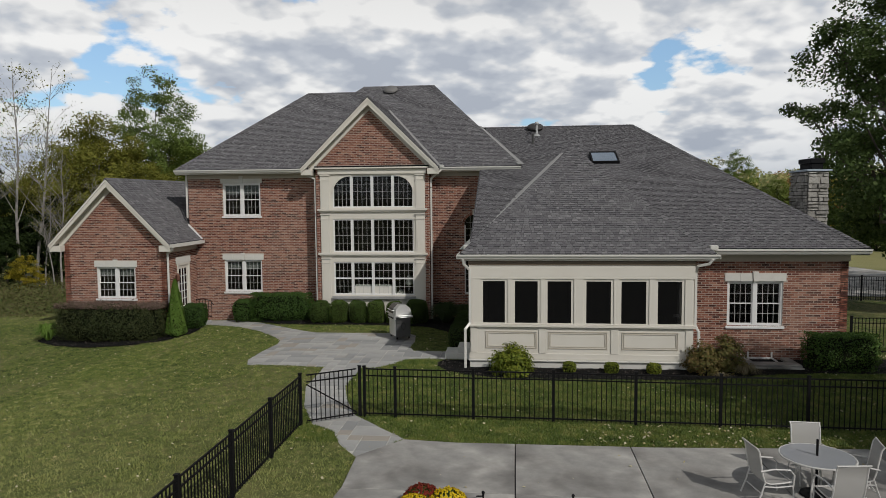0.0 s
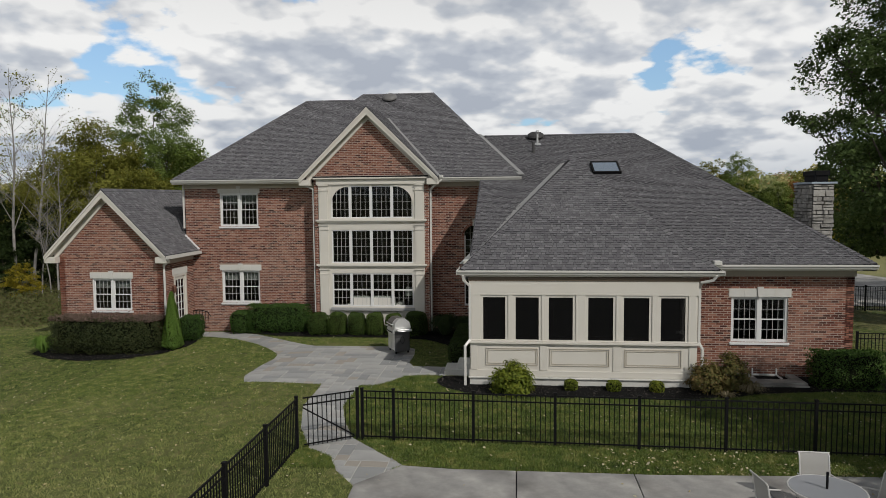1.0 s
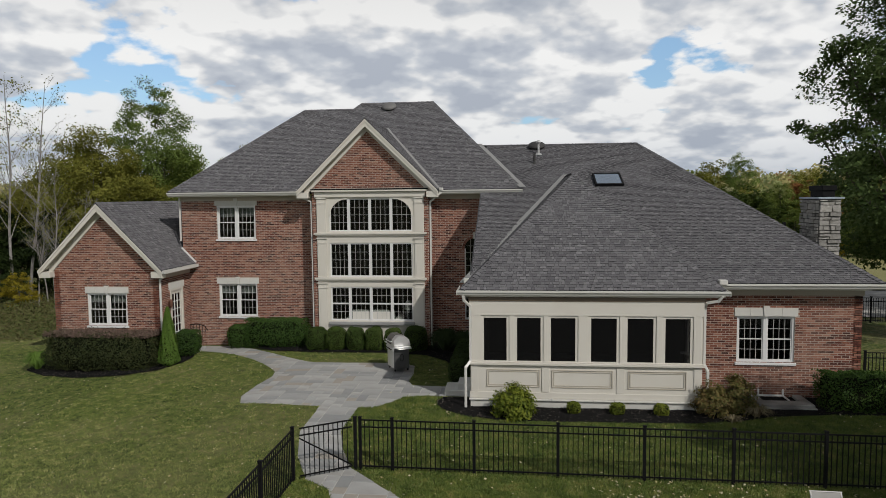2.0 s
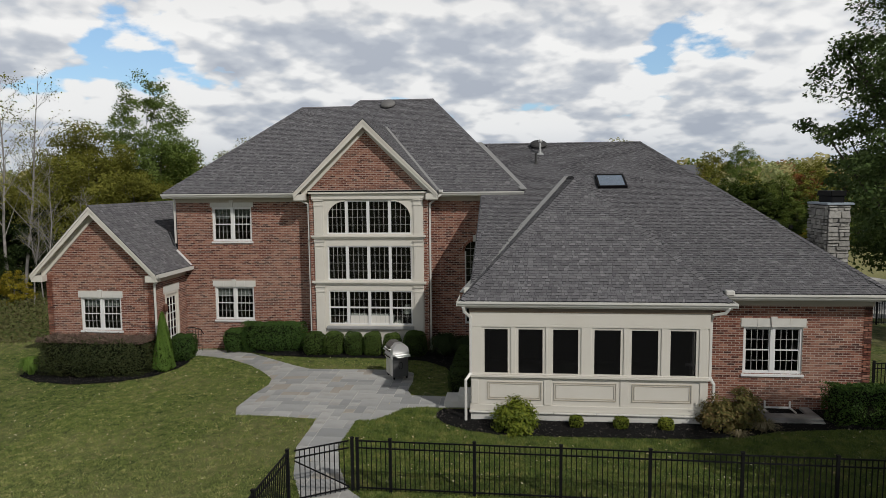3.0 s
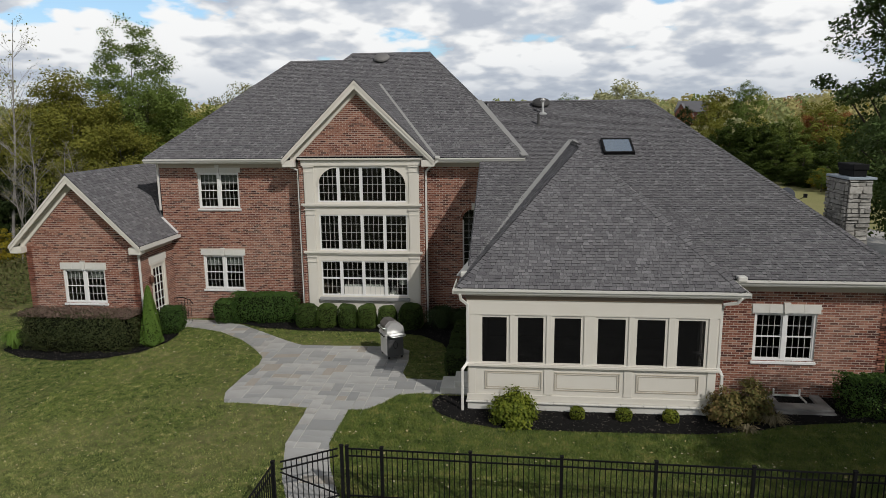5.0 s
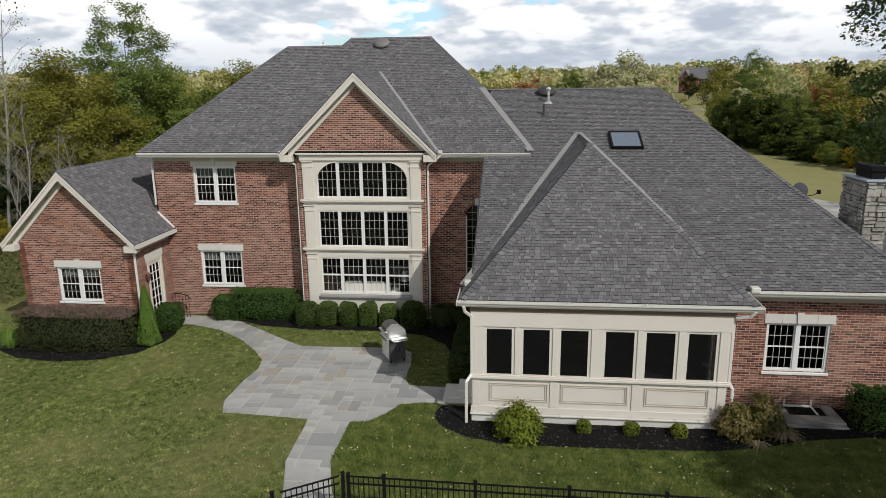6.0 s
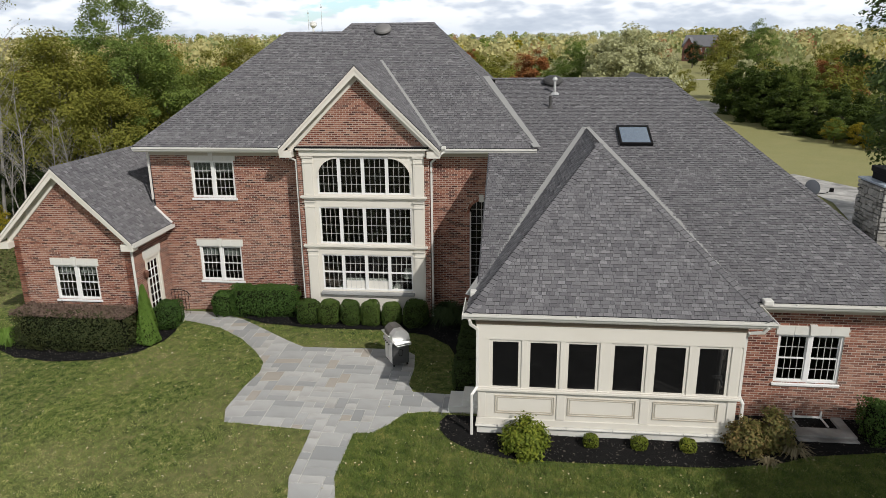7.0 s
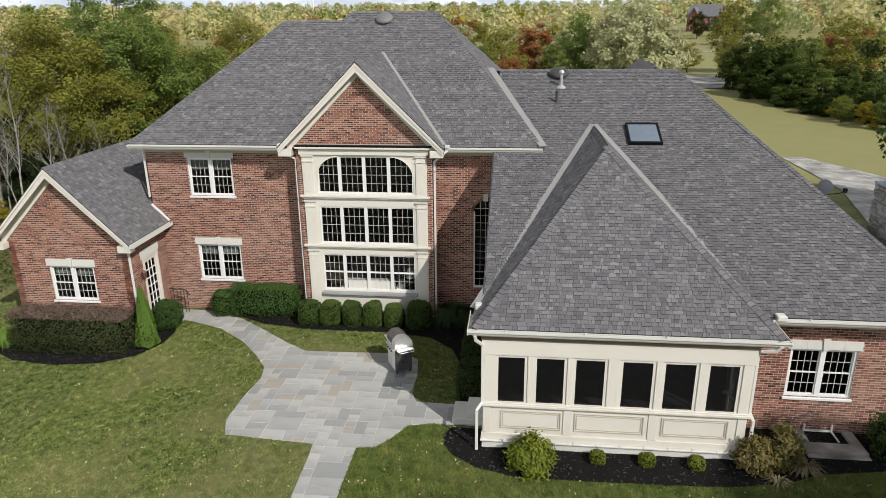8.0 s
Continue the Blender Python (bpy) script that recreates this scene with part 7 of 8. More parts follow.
for k in range(80):
    r, a = 105 * (2.4 ** rnd.random()), radians(rnd.uniform(-46, 40))
    x, y = r * math.sin(a), 5 + r * math.cos(a)
    if 17 < x < 60 and y < 235 or abs(math.degrees(a) - 13.7) < 2.2:
        continue
    place(rnd.choice((mid_far, olive_far, olive_far, mid_far, pale_far, gold, rust, mid_far)), x, y, rnd.uniform(0, 360), rnd.uniform(0.65, 1.05))

for x, y, kind, s in ((61.0, 262, dark_far, 0.95), (68.5, 270, mid_far, 0.9), (73.0, 268, olive_far, 0.9), (64.0, 275, rust, 0.8)):
    place(kind, x, y, 40 * s, s)

# driveway and lane
drive = tagged(sheet("driveway", [(13.0, 35.5), (18.0, 41.0), (20.3, 50.0), (20.8, 62.0), (22.5, 62.5), (25.5, 54.0), (27.0, 44.0), (24.0, 35.5)], 0.05, CONCRETE, 1.0), "pale concrete driveway beside the house", "driveway", kind="structure")
lane = tagged(sheet("lane", [(24, 118), (44, 122), (42, 140), (36, 143), (24, 140)], 0.12, CONCRETE, 4.0), "pale concrete turning area", "driveway", kind="structure")
lane = tagged(sheet("lane", [(30, 205), (75, 214), (75, 218), (30, 209)], 0.15, CONCRETE, 5.0), "narrow pale lane across the fields", "road", kind="structure")

FARROOF = material("far_roof", [(0.10, 0.10, 0.11), (0.15, 0.15, 0.16)], rough=0.9, scale=1)
FARBRICK = material("far_brick", [(0.14, 0.06, 0.05), (0.19, 0.085, 0.07)], rough=0.9, scale=1)
FARGLASS = material("far_glass", [(0.02, 0.025, 0.03), (0.03, 0.035, 0.04)], rough=0.1, scale=1, bump=0)


def far_house(x, y, w, d, h, rise, turn, wall_mat, label):
    """A distant gabled house with windows and a front gable."""
    z = ground_z(x, y)
    t = thing("far_house", (0, 0, 0), label, "house")
    bm = boxes((-w / 2, w / 2, -d / 2, d / 2, -1.5, h))
    prism(bm, [(-w / 2, -d / 2, h), (-w / 2, d / 2, h), (-w / 2, 0, h + rise)], (w, 0, 0))
    prism(bm, [(-w * 0.42, -d / 2 - 2, -1.5), (-w * 0.08, -d / 2 - 2, -1.5), (-w * 0.08, -d / 2 - 2, h), (-w * 0.25, -d / 2 - 2, h + rise * 0.8), (-w * 0.42, -d / 2 - 2, h)], (0, 4, 0))
    part("wall", bm, wall_mat, t)
    bm = bmesh.new()
    for s in (-1, 1):
        prism(bm, [(-w / 2 - 0.4, s * (d / 2 + 0.5), h - 0.15), (-w / 2 - 0.4, 0, h + rise + 0.1), (-w / 2 - 0.4, 0, h + rise + 0.35), (-w / 2 - 0.4, s * (d / 2 + 0.5), h + 0.1)], (w + 0.8, 0, 0))
        prism(bm, [(-w * 0.25, -d / 2 - 2.4, h + rise * 0.8 + 0.25), (-w * 0.25 + s * w * 0.2, -d / 2 - 2.4, h - 0.1), (-w * 0.25 + s * w * 0.2, -d / 2 - 2.4, h - 0.35), (-w * 0.25, -d / 2 - 2.4, h + rise * 0.8)], (0, d / 2, 0))
    part("roof", bm, FARROOF, t)
    for cx, cz, ww, wh in ((-w * 0.25, h * 0.72, 2.2, 1.7), (-w * 0.25, h * 0.25, 2.2, 1.7), (w * 0.1, h * 0.72, 1.4, 1.5), (w * 0.32, h * 0.72, 1.4, 1.5), (w * 0.1, h * 0.25, 1.4, 1.6), (w * 0.32, h * 0.25, 1.4, 1.6)):
        yy = -d / 2 - (2.0 if cx < -w * 0.1 else 0)
        win = part("window", boxes((cx - ww / 2, cx + ww / 2, yy - 0.12, yy - 0.004, cz - wh / 2, cz + wh / 2)), WHITE, t)
        part("pane", boxes((cx - ww / 2 + 0.15, cx - 0.08, yy - 0.14, yy - 0.125, cz - wh / 2 + 0.15, cz + wh / 2 - 0.15), (cx + 0.08, cx + ww / 2 - 0.15, yy - 0.14, yy - 0.125, cz - wh / 2 + 0.15, cz + wh / 2 - 0.15)), FARGLASS, win)
    t.matrix_basis = pose(x, y, z, 0, 0, turn)
    return t


far_house(74.0, 305, 12, 9, 5.4, 4.2, -30, FARBRICK, "distant brick house with white windows and grey roof")
far_house(-4, 420, 18, 10, 4.5, 4.0, 20, WHITE, "distant pale house among trees")
far_house(-60, 900, 22, 12, 6, 5, 10, WHITE, "distant white house on the hill")
far_house(25, 950, 22, 12, 6, 5, -15, WHITE, "distant white house on the hill")
far_house(-150, 1000, 22, 12, 6, 5, 30, WHITE, "distant white house on the hill")


def mast(x, y, h, label):
    t = thing("mast", (x, y, ground_z(x, y)), label, "mast")
    bm = bmesh.new()
    z = ground_z(x, y)
    tube(bm, [(x, y, z - 1), (x, y, z + h * 0.6), (x, y, z + h)], 0, 6, [0.5, 0.4, 0.2])
    part("pole", bm, ZINC, t)
    part("antenna", boxes((x - 1.2, x + 1.2, y - 0.4, y + 0.4, z + h * 0.9, z + h * 0.93)), ZINC, t)


mast(-268, 900, 44, "thin grey radio mast on the horizon")
mast(-252, 905, 52, "thin grey radio mast on the horizon")
WT = thing("water_tower", (-262, 900, ground_z(-262, 900)), "small white water tower on the horizon", "water tower")
bm = bmesh.new()
z = ground_z(-262, 900)
tube(bm, [(-262, 900, z - 1), (-262, 900, z + 24)], 1.2, 10)
part("shaft", bm, WHITE, WT)
bm = bmesh.new()
tube(bm, [(-262, 900, z + 22), (-262, 900, z + 25), (-262, 900, z + 29), (-262, 900, z + 31)], 0, 14, [1.5, 4.5, 4.5, 1.0])
part("tank", bm, WHITE, WT)

# satellite dish on the roof's far slope
dish = thing("satellite_dish", (10.25, 29.4, 3.9), "dark grey satellite dish on a short mast at the roof edge", "satellite dish")
DISH = material("dish_grey", [(0.045, 0.05, 0.06), (0.06, 0.065, 0.075)], rough=0.85, scale=3, spec=0.2)
bm = bmesh.new()
tube(bm, [(10.3, 29.4, 3.75), (10.3, 29.4, 4.45), (10.3, 29.3, 4.7)], 0.03, 8)
part("mast", bm, DISH, dish)
bm = bmesh.new()
bmesh.ops.create_circle(bm, cap_ends=False, segments=24, radius=0.28)
rim = bm.verts[:]
rings = [rim]
for k, (r, dz) in enumerate(((0.24, -0.035), (0.14, -0.06), (0.02, -0.07))):
    ring = [bm.verts.new((v.co.x * r / 0.33, v.co.y * r / 0.33, dz)) for v in rim]
    for i in range(24):
        bm.faces.new((rings[-1][i], rings[-1][(i + 1) % 24], ring[(i + 1) % 24], ring[i]))
    rings.append(ring)
bm.faces.new(rings[-1])
bmesh.ops.transform(bm, matrix=look((10.28, 29.35, 4.85), (10.5, 29.35 - 1.4, 5.5)) @ Matrix.Rotation(math.pi, 4, "X") @ Matrix.Scale(-1, 4, (0, 0, 1)), verts=bm.verts[:])
part("reflector", bm, DISH, dish)
bm = bmesh.new()
tube(bm, [(10.3, 29.3, 4.6), (10.6, 29.0, 4.72), (10.72, 28.9, 4.82)], 0.014, 6)
box(bm, 10.68, 10.78, 28.84, 28.96, 4.78, 4.92)
part("receiver_arm", bm, BLACK, dish)

# ---- grill on the patio ----
grill = thing("gas_grill", (0, 0, 0), "stainless gas grill with a dark lid on the patio", "grill")
gx0, gy0 = -0.28, -0.3
part("cabinet", boxes((gx0, gx0 + 0.55, gy0, gy0 + 0.72, 0.10, 0.82), bevel=0.012), DARKSTEEL, grill)
part("door", boxes((gx0 - 0.014, gx0 - 0.001, gy0 + 0.03, gy0 + 0.345, 0.14, 0.70), bevel=0.004), STEEL, grill)
part("door", boxes((gx0 - 0.014, gx0 - 0.001, gy0 + 0.375, gy0 + 0.69, 0.14, 0.70), bevel=0.004), STEEL, grill)
part("side_panel", boxes((gx0 + 0.03, gx0 + 0.52, gy0 - 0.014, gy0 - 0.001, 0.14, 0.74), bevel=0.004), DARKSTEEL, grill)
part("control_panel", boxes((gx0 - 0.06, gx0 - 0.001, gy0, gy0 + 0.72, 0.72, 0.86), bevel=0.01), STEEL, grill)
for k in range(4):
    bm = bmesh.new()
    y = gy0 + 0.12 + 0.16 * k
    tube(bm, [(gx0 - 0.10, y, 0.79), (gx0 - 0.06, y, 0.79)], 0.024, 10)
    part("knob", bm, BLACK, grill)
part("firebox", boxes((gx0 - 0.02, gx0 + 0.57, gy0 - 0.03, gy0 + 0.75, 0.822, 0.92), bevel=0.02), STEEL, grill)
bm = bmesh.new()
prism(bm, [(gx0 - 0.02, gy0 + 0.02, 0.93), (gx0 - 0.0, gy0 + 0.02, 1.12), (gx0 + 0.14, gy0 + 0.02, 1.25), (gx0 + 0.36, gy0 + 0.02, 1.25), (gx0 + 0.52, gy0 + 0.02, 1.12), (gx0 + 0.57, gy0 + 0.02, 0.93)], (0, 0.72, 0))
part("lid", bm, PEWTER, grill, "dark pewter painted lid")
bm = bmesh.new()
prism(bm, [(gx0 - 0.03, gy0 - 0.05, 0.925), (gx0 - 0.01, gy0 - 0.05, 1.125), (gx0 + 0.135, gy0 - 0.05, 1.262), (gx0 + 0.365, gy0 - 0.05, 1.262), (gx0 + 0.53, gy0 - 0.05, 1.125), (gx0 + 0.58, gy0 - 0.05, 0.925)], (0, 0.26, 0))
part("lid_end", bm, STEEL, grill, "bright steel end of the lid")
part("side_shelf", boxes((gx0 + 0.0, gx0 + 0.52, gy0 + 0.76, gy0 + 1.10, 0.86, 0.90), bevel=0.01), STEEL, grill)
part("side_shelf", boxes((gx0 + 0.02, gx0 + 0.55, gy0 - 0.24, gy0 - 0.052, 0.86, 0.90), bevel=0.01), STEEL, grill)
bm = bmesh.new()
tube(bm, [(gx0 + 0.06, gy0 - 0.22, 0.87), (gx0 + 0.06, gy0 - 0.30, 0.86), (gx0 + 0.52, gy0 - 0.30, 0.86), (gx0 + 0.52, gy0 - 0.22, 0.87)], 0.014, 8)
part("towel_bar", bm, STEEL, grill)
bm = bmesh.new()
tube(bm, [(gx0 - 0.03, gy0 + 0.12, 1.06), (gx0 - 0.09, gy0 + 0.12, 1.06), (gx0 - 0.09, gy0 + 0.64, 1.06), (gx0 - 0.03, gy0 + 0.64, 1.06)], 0.014, 8)
part("lid_handle", bm, STEEL, grill)
for x, y in ((gx0 + 0.05, gy0 + 0.05), (gx0 + 0.5, gy0 + 0.05), (gx0 + 0.05, gy0 + 0.67), (gx0 + 0.5, gy0 + 0.67)):
    bm = bmesh.new()
    tube(bm, [(x - 0.02, y, 0.07), (x + 0.02, y, 0.07)], 0.05, 12)
    part("caster", bm, BLACK, grill)
bm = bmesh.new()
tube(bm, [(gx0 + 0.27 + 0.07 * math.cos(a), gy0 - 0.02, 0.5 + 0.12 * math.sin(a)) for a in [2 * math.pi * k / 12 for k in range(13)]], 0.008, 6)
part("gas_hose", bm, BLACK, grill)

grill.matrix_basis = Matrix.Translation((-3.84, 24.0, 0.03)) @ Matrix.Rotation(radians(29), 4, "Z")

# ---- sofa and lamp behind the lower bay windows ----
SOFA = material("sofa_fabric", [(0.55, 0.53, 0.48), (0.62, 0.60, 0.55)], rough=0.9, scale=3)
sofa = thing("sofa", (-5.6, 28.4, 0.3), "pale upholstered sofa seen through the lower windows", "sofa")
part("seat", boxes((-6.5, -4.7, 28.15, 28.95, 0.45, 0.8), bevel=0.06), SOFA, sofa)
part("backrest", boxes((-6.5, -4.7, 28.0, 28.2, 0.6, 1.45), bevel=0.07), SOFA, sofa)
part("armrest", boxes((-6.75, -6.5, 28.0, 28.95, 0.45, 1.15), bevel=0.06), SOFA, sofa)
part("armrest", boxes((-4.7, -4.45, 28.0, 28.95, 0.45, 1.15), bevel=0.06), SOFA, sofa)
parts("foot", [(x, x + 0.08, y, y + 0.08, 0.3, 0.45) for x in (-6.7, -4.58) for y in (28.05, 28.85)], BARK, sofa)
lamp = thing("table_lamp", (-4.15, 28.3, 0.3), "table lamp with a pale shade on a small table", "lamp")
part("table", boxes((-4.35, -3.95, 28.1, 28.5, 0.3, 1.0), bevel=0.01), BARK, lamp)
bm = bmesh.new()
tube(bm, [(-4.15, 28.3, 1.0), (-4.15, 28.3, 1.5)], 0.03, 8)
part("stand", bm, BARK, lamp)
bm = bmesh.new()
tube(bm, [(-4.15, 28.3, 1.45), (-4.15, 28.3, 1.8)], 0, 16, [0.2, 0.12])
part("shade", bm, SOFA, lamp)

# ---- table and chairs on the terrace ----
TX, TYC, TZ = 5.40, 11.98, gz(5.4, 12.0) + 0.03
table = thing("patio_table", (TX, TYC, TZ), "round frosted glass patio table with a pale metal rim", "table")
bm = bmesh.new()
bmesh.ops.create_cone(bm, cap_ends=True, segments=48, radius1=0.575, radius2=0.575, depth=0.008, matrix=Matrix.Translation((TX, TYC, TZ + 0.712)))
part("tabletop", bm, TABLEGLASS, table)
bm = bmesh.new()
ring = [(TX + 0.59 * math.cos(2 * math.pi * k / 48), TYC + 0.59 * math.sin(2 * math.pi * k / 48), TZ + 0.70) for k in range(49)]
tube(bm, ring, 0.018, 8)
part("rim", bm, CHAIRFRAME, table)
for k in range(4):
    a = math.pi / 4 + k * math.pi / 2 + 0.2
    c_, s_ = math.cos(a), math.sin(a)
    bm = bmesh.new()
    tube(bm, [(TX + 0.03 * c_, TYC + 0.03 * s_, TZ + 0.695), (TX + 0.57 * c_, TYC + 0.57 * s_, TZ + 0.695)], 0.014, 6)
    part("spoke", bm, CHAIRFRAME, table)
    bm = bmesh.new()
    tube(bm, [(TX + 0.42 * c_, TYC + 0.42 * s_, TZ + 0.69), (TX + 0.30 * c_, TYC + 0.30 * s_, TZ + 0.4), (TX + 0.44 * c_, TYC + 0.44 * s_, TZ + 0.0)], 0.018, 8)
    part("leg", bm, CHAIRFRAME, table)
pole = thing("umbrella_pole", (TX, TYC, TZ), "black umbrella pole stub with its base under the table", "umbrella pole")
bm = bmesh.new()
tube(bm, [(TX, TYC, TZ + 0.05), (TX, TYC, TZ + 1.0)], 0.02, 10)
part("pole", bm, BLACK, pole)
bm = bmesh.new()
tube(bm, [(TX, TYC, TZ), (TX, TYC, TZ + 0.05), (TX, TYC, TZ + 0.12)], 0, 20, [0.26, 0.25, 0.05])
part("base", bm, BLACK, pole)


def patio_chair():
    """A sling chair at the origin that faces +x, with curved arms and a sled base."""
    t = thing("patio_chair", (0, 0, 0), "pale metal patio chair with a light mesh sling", "chair", "chairs round the patio table")
    prof = [(0.27, 0.40), (0.10, 0.375), (-0.10, 0.365), (-0.19, 0.40), (-0.23, 0.52), (-0.27, 0.75), (-0.30, 0.92), (-0.34, 0.98)]
    for s in (-0.25, 0.25):
        bm = bmesh.new()
        tube(bm, [(x, s, z) for x, z in prof], 0.014, 6)
        part("side_rail", bm, CHAIRFRAME, t)
        bm = bmesh.new()
        o = s * 1.12
        tube(bm, [(-0.28, o, 0.60), (-0.05, o, 0.63), (0.22, o, 0.61), (0.29, o, 0.52), (0.27, o, 0.30), (0.30, o, 0.02)], 0.014, 6)
        part("arm", bm, CHAIRFRAME, t)
        bm = bmesh.new()
        tube(bm, [(-0.2, o, 0.42), (-0.26, o, 0.22), (-0.34, o, 0.02)], 0.014, 6)
        part("leg", bm, CHAIRFRAME, t)
        bm = bmesh.new()
        tube(bm, [(0.27, o, 0.34), (0.0, o, 0.32), (-0.22, o, 0.34)], 0.012, 6)
        part("seat_rail", bm, CHAIRFRAME, t)
    for a in ((0.27, 0.40), (-0.34, 0.98), (-0.24, 0.20)):
        bm = bmesh.new()
        tube(bm, [(a[0], -0.27, a[1]), (a[0], 0.27, a[1])], 0.012, 6)
        part("crossbar", bm, CHAIRFRAME, t)
    for nm, pr in (("seat", prof[:4]), ("backrest", prof[3:])):
        verts, faces = [], []
        for (x, z) in pr:
            for k in range(7):
                y = -0.24 + 0.08 * k
                verts.append((x, y, z + 0.004 - 0.018 * (1 - (y / 0.24) ** 2)))
        for i in range(len(pr) - 1):
            for k in range(6):
                faces.append((i * 7 + k, i * 7 + k + 1, (i + 1) * 7 + k + 1, (i + 1) * 7 + k))
        n0 = len(verts)
        verts += [(x, y, z - 0.004) for x, y, z in verts]
        faces += [tuple(n0 + q for q in reversed(f)) for f in faces]
        part(nm, mesh_of(nm, verts, faces, smooth=True), SLING, t)
    return t


chair = patio_chair()
spots = ((4.55, 11.80, 8), (5.56, 12.60, -92), (6.06, 12.02, 168), (5.44, 11.2, 96))
for k, (x, y, a) in enumerate(spots):
    m = pose(x, y, gz(x, y) + 0.03, 0, 0, a)
    if k == 0:
        chair.matrix_basis = m
    else:
        copy_thing(chair, m)

# ---- potted mums ----
YELLOWF = leaf_material("yellow_petal", [(0.55, 0.38, 0.01), (0.70, 0.52, 0.02), (0.62, 0.45, 0.02)], 0.2)
REDF = leaf_material("red_petal", [(0.13, 0.018, 0.014), (0.22, 0.03, 0.02), (0.17, 0.05, 0.02)], 0.2)
POT = material("plastic_pot", [(0.02, 0.02, 0.02), (0.04, 0.035, 0.03)], rough=0.6)


def mum(x, y, r, mat, seed, label):
    z = gz(x, y) + 0.03
    t = thing("potted_mum", (x, y, z), label, "flowers", "potted mums")
    rng = np.random.default_rng(seed)
    bm = bmesh.new()
    tube(bm, [(x, y, z), (x, y, z + 0.16), (x, y, z + 0.18)], 0, 16, [r * 0.45, r * 0.62, r * 0.64])
    part("pot", bm, POT, t)
    d = ball(rng, 900)
    d[:, 2] = np.abs(d[:, 2])
    c = np.array([x, y, z + 0.16])
    v, f = leaf_cloud(c + d * np.array([r, r, r * 0.72]) * 0.93, d, 0.035, rng, flat=0.6)
    part("foliage", leaf_mesh("foliage", v, f, YEW), None, t)
    d = ball(rng, 330)
    d[:, 2] = np.abs(d[:, 2])
    hc = c + d * np.array([r, r, r * 0.75])
    q = np.repeat(hc, 7, 0) + rng.normal(0, 0.010, (330 * 7, 3))
    v, f = leaf_cloud(q, np.repeat(d, 7, 0), 0.024, rng, aspect=1.4, flat=0.5)
    part("blossom", leaf_mesh("blossom", v, f, mat), None, t)


mum(-1.28, 10.92, 0.31, REDF, 1, "dark red mum in a pot on the terrace")
mum(-0.84, 10.76, 0.33, YELLOWF, 2, "bright yellow mum in a pot on the terrace")
mum(-1.36, 10.50, 0.31, YELLOWF, 3, "bright yellow mum in a pot on the terrace")
for x in (-0.28, 1.22):
    t = thing("garden_light", (x, 11.2, gz(x, 11.2) + 0.03), "small black garden light on a stake", "garden light")
    z = gz(x, 11.2) + 0.03
    bm = bmesh.new()
    tube(bm, [(x, 11.2, z), (x, 11.2, z + 0.14), (x, 11.2, z + 0.2), (x, 11.2, z + 0.22)], 0, 8, [0.012, 0.014, 0.03, 0.012])
    part("stake", bm, BLACK, t)
    bm = bmesh.new()
    tube(bm, [(x, 11.2, z + 0.13), (x - 0.12, 11.2, z + 0.12)], 0.012, 6)
    part("arm", bm, BLACK, t)

# ---- lawn blades and fallen leaves ----
rng = np.random.default_rng(300)
HOUSE_PLAN = [(-18.2, 26.0), (-13.7, 26.0), (-13.7, 28.6), (-8.3, 28.6), (-8.3, 27.6), (-3.0, 27.6), (-3.0, 28.6), (-1.0, 28.6), (-1.0, 20.2), (5.5, 20.2), (5.5, 21.6), (10.3, 21.6), (10.3, 40.0), (-18.2, 40.0)]


GX_, GY_ = np.arange(-30, 26.01, 0.25), np.arange(0, 34.01, 0.25)
GZ_ = np.array([[ground_z(x, y) for y in GY_] for x in GX_])


def ground_at(x, y):
    """Ground heights at many points, from a fine grid."""
    i = np.clip(((x + 30) / 0.25).astype(int), 0, len(GX_) - 2)
    j = np.clip((y / 0.25).astype(int), 0, len(GY_) - 2)
    u, v_ = (x - GX_[i]) / 0.25, (y - GY_[j]) / 0.25
    return GZ_[i, j] * (1 - u) * (1 - v_) + GZ_[i + 1, j] * u * (1 - v_) + GZ_[i, j + 1] * (1 - u) * v_ + GZ_[i + 1, j + 1] * u * v_


def lawn_points(n, x0, x1, y0, y1):
    x, y = rng.uniform(x0, x1, n), rng.uniform(y0, y1, n)
    ok = np.ones(n, bool)
    for p in (PAVED, BED_SUN, BED_WING, BED_MAIN, DECK, HOUSE_PLAN):
        ok &= ~inside(p, x, y)
    x, y = x[ok], y[ok]
    return np.stack([x, y, ground_at(x, y)], 1)


p = np.concatenate([lawn_points(480000, -14, 13, 8, 27), lawn_points(120000, -24, -11, 12, 30)])
n = len(p)
a = rng.uniform(0, 2 * np.pi, n)
side = np.stack([np.cos(a), np.sin(a), np.zeros(n)], 1) * rng.uniform(0.005, 0.011, n)[:, None]
patch = np.array([noise.noise((x * 1.9, y * 1.9, 7.0)) + 0.6 * noise.noise((x * 6.0, y * 6.0, 3.0)) for x, y in p[:, :2]])
tall = np.clip(1.0 + 0.9 * patch, 0.35, 2.0)
tip = p + np.stack([rng.normal(0, 0.024, n), rng.normal(0, 0.024, n), rng.uniform(0.012, 0.045, n) * tall], 1)
v = np.stack([p - side - np.array([0, 0, 0.005]), p + side - np.array([0, 0, 0.005]), tip + side * 0.35, tip - side * 0.35], 1).reshape(-1, 3)
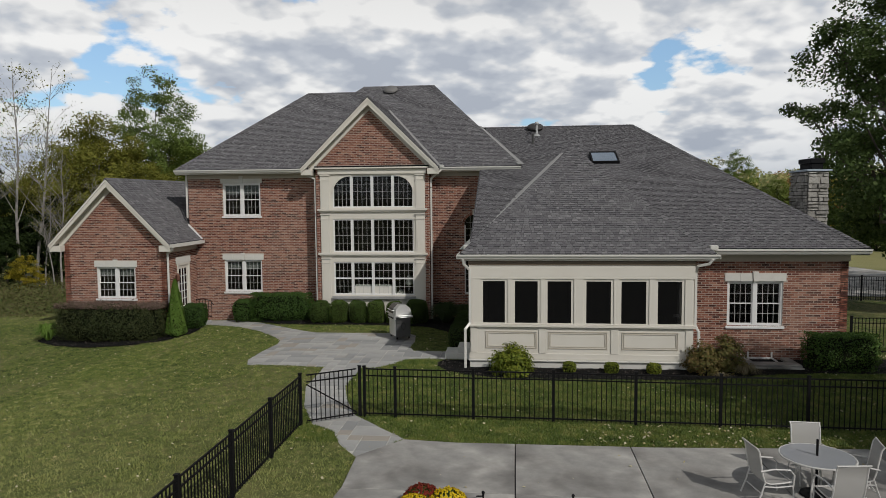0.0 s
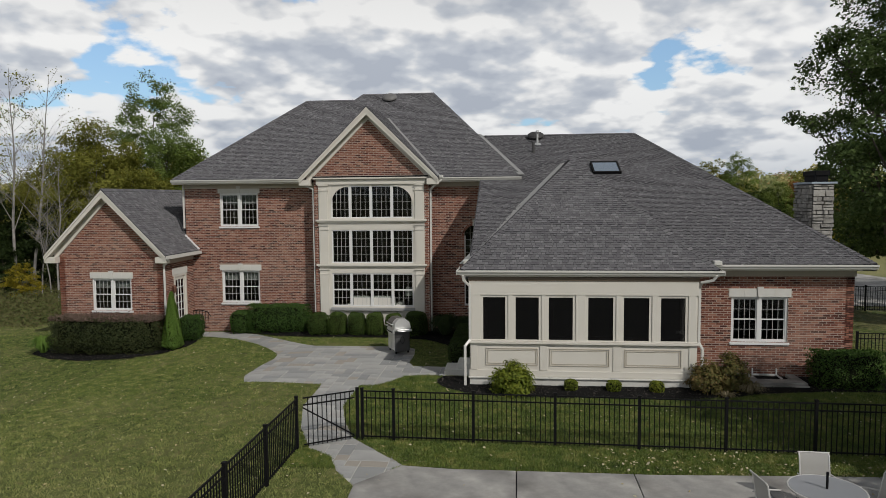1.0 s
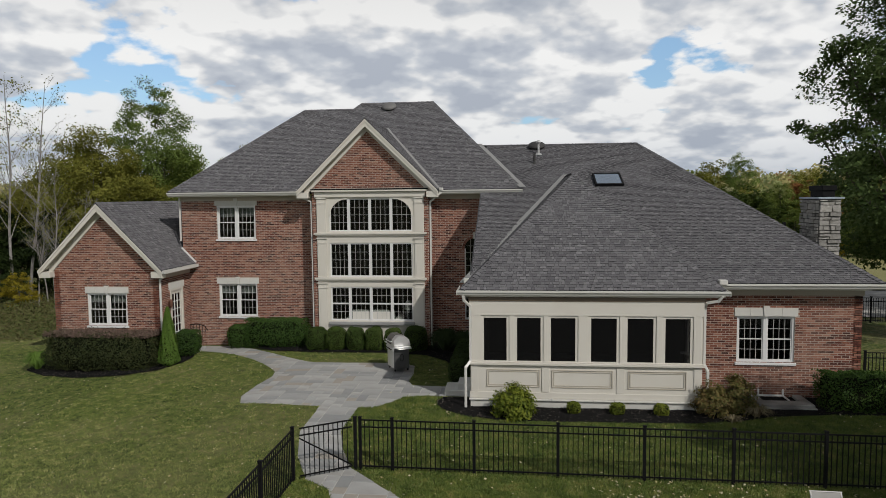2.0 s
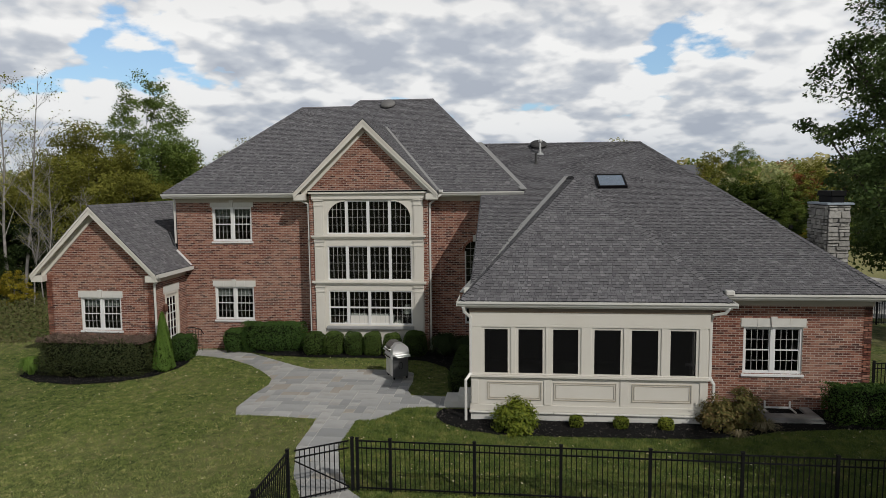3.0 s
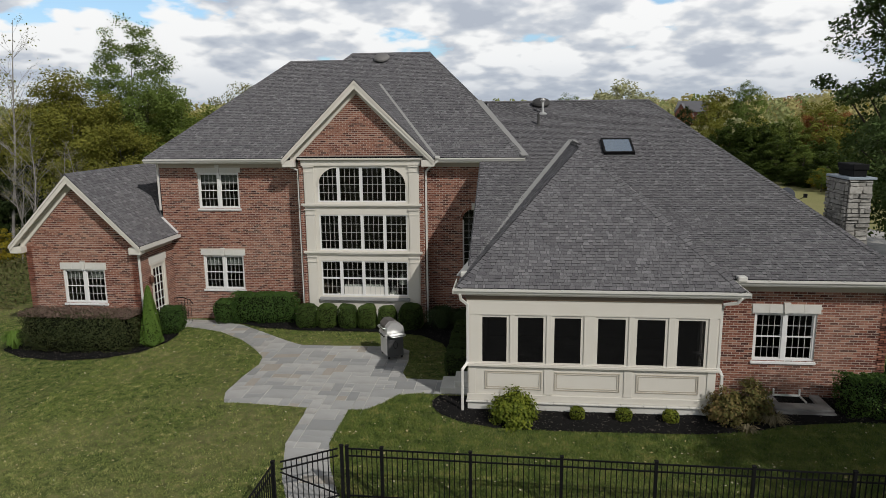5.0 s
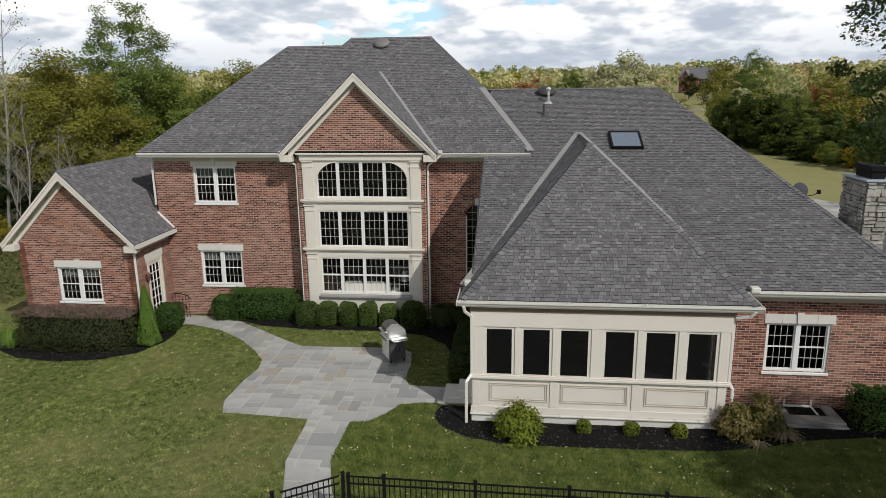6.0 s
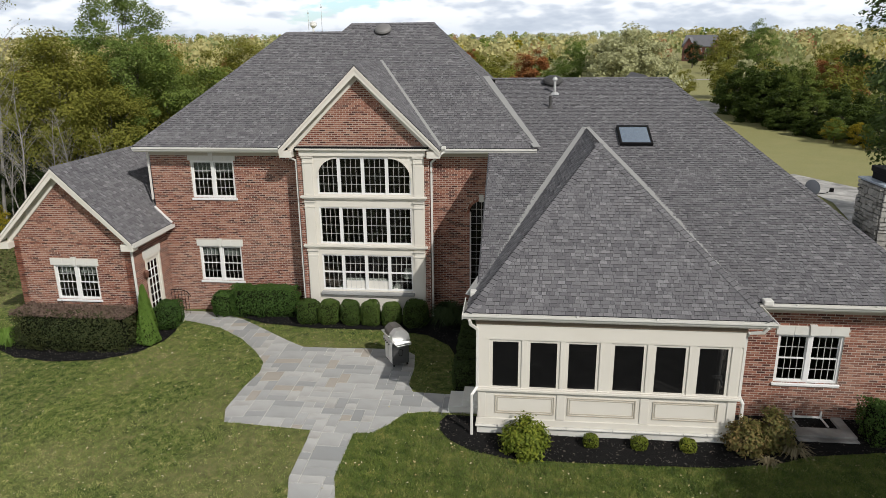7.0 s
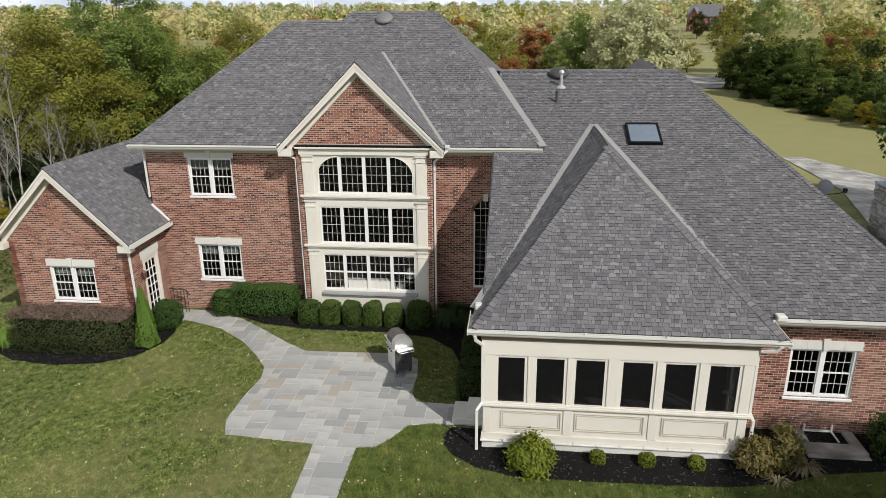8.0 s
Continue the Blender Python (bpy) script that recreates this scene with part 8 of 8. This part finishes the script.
# dry tint towards the terrace also puts extra brightness into the blade colour
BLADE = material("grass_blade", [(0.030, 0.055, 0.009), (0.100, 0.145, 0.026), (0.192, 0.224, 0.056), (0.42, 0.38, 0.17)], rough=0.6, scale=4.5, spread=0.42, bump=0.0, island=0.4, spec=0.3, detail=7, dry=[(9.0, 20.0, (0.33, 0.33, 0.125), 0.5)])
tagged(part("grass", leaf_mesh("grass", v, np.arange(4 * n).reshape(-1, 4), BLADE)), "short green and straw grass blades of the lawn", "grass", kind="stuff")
# thicker, greener turf between the sunroom's bed and the fence
p = lawn_points(280000, -4.9, 11.5, 13.9, 21.0)
n = len(p)
a = rng.uniform(0, 2 * np.pi, n)
side = np.stack([np.cos(a), np.sin(a), np.zeros(n)], 1) * rng.uniform(0.005, 0.010, n)[:, None]
tip = p + np.stack([rng.normal(0, 0.026, n), rng.normal(0, 0.026, n), rng.uniform(0.025, 0.065, n)], 1)
v = np.stack([p - side - np.array([0, 0, 0.005]), p + side - np.array([0, 0, 0.005]), tip + side * 0.35, tip - side * 0.35], 1).reshape(-1, 3)
LUSH = material("lush_grass_blade", [(0.028, 0.054, 0.008), (0.075, 0.118, 0.019), (0.140, 0.176, 0.034), (0.30, 0.27, 0.09)], rough=0.6, scale=2.6, spread=0.4, bump=0.0, island=0.35, spec=0.3, detail=7)
tagged(part("grass", leaf_mesh("grass", v, np.arange(4 * n).reshape(-1, 4), LUSH)), "thick deep green grass in front of the sunroom", "grass", kind="stuff")
p = np.concatenate([lawn_points(2300, -20, 12, 9, 27), lawn_points(250, 2, 9, 14, 15.5)])
q = np.stack([rng.uniform(-13, 8, 160), rng.uniform(11, 28, 160)], 1)
q = q[inside(PAVED, q[:, 0], q[:, 1]) | inside(DECK, q[:, 0], q[:, 1])][:40]
p[:, 2] += 0.05
p = np.concatenate([p, np.array([(x, y, ground_z(x, y) + 0.06) for x, y in q])])
v, f = leaf_cloud(p, np.tile([0.0, 0.0, 1.0], (len(p), 1)), 0.045, rng, aspect=1.5, flat=0.35)
FALLEN = leaf_material("fallen_leaf", [(0.24, 0.17, 0.07), (0.42, 0.35, 0.18), (0.52, 0.48, 0.34), (0.20, 0.11, 0.06)], 0.2)
tagged(part("fallen_leaves", leaf_mesh("fallen_leaves", v, f, FALLEN)), "scattered dry fallen leaves on the lawn", "leaves", kind="stuff")
for bed, m_, s_ in ((BED_SUN, 2600, 1), (BED_WING, 1600, 2), (BED_MAIN, 2600, 3)):
    X, Y = [b[0] for b in bed], [b[1] for b in bed]
    x, y = rng.uniform(min(X), max(X), m_), rng.uniform(min(Y), max(Y), m_)
    k = inside(bed, x, y)
    p = np.array([(a_, b_, ground_z(a_, b_) + 0.045) for a_, b_ in zip(x[k], y[k])])
    v, f = leaf_cloud(p, np.tile([0.0, 0.0, 1.0], (len(p), 1)), 0.03, rng, aspect=2.6, flat=0.6)
    tagged(part("mulch_chips", leaf_mesh("mulch_chips", v, f, MULCHCHIP)), "loose dark bark chips", "mulch", kind="stuff")
# meadow weeds at the wood's edge
xw, yw = rng.uniform(-46, -18, 30000), rng.uniform(29, 44, 30000)
k = (yw > 29.5 + 0.25 * (xw + 46) * 0.0 + np.where(xw > -22, 3.0, 0.0)) & (xw < -18.6)
hgt = rng.uniform(0.05, 0.75, k.sum()) * np.clip((yw[k] - 29) / 3, 0.2, 1)
p = np.array([(a_, b_, ground_z(a_, b_) + c_) for a_, b_, c_ in zip(xw[k], yw[k], hgt)])
v, f = leaf_cloud(p, np.tile([0.3, -0.5, 0.5], (len(p), 1)), 0.065, rng, aspect=3.2, flat=0.8)
tagged(part("meadow_weeds", leaf_mesh("meadow_weeds", v, f, WEED)), "tall weeds and goldenrod at the wood's edge", "weeds", kind="stuff")
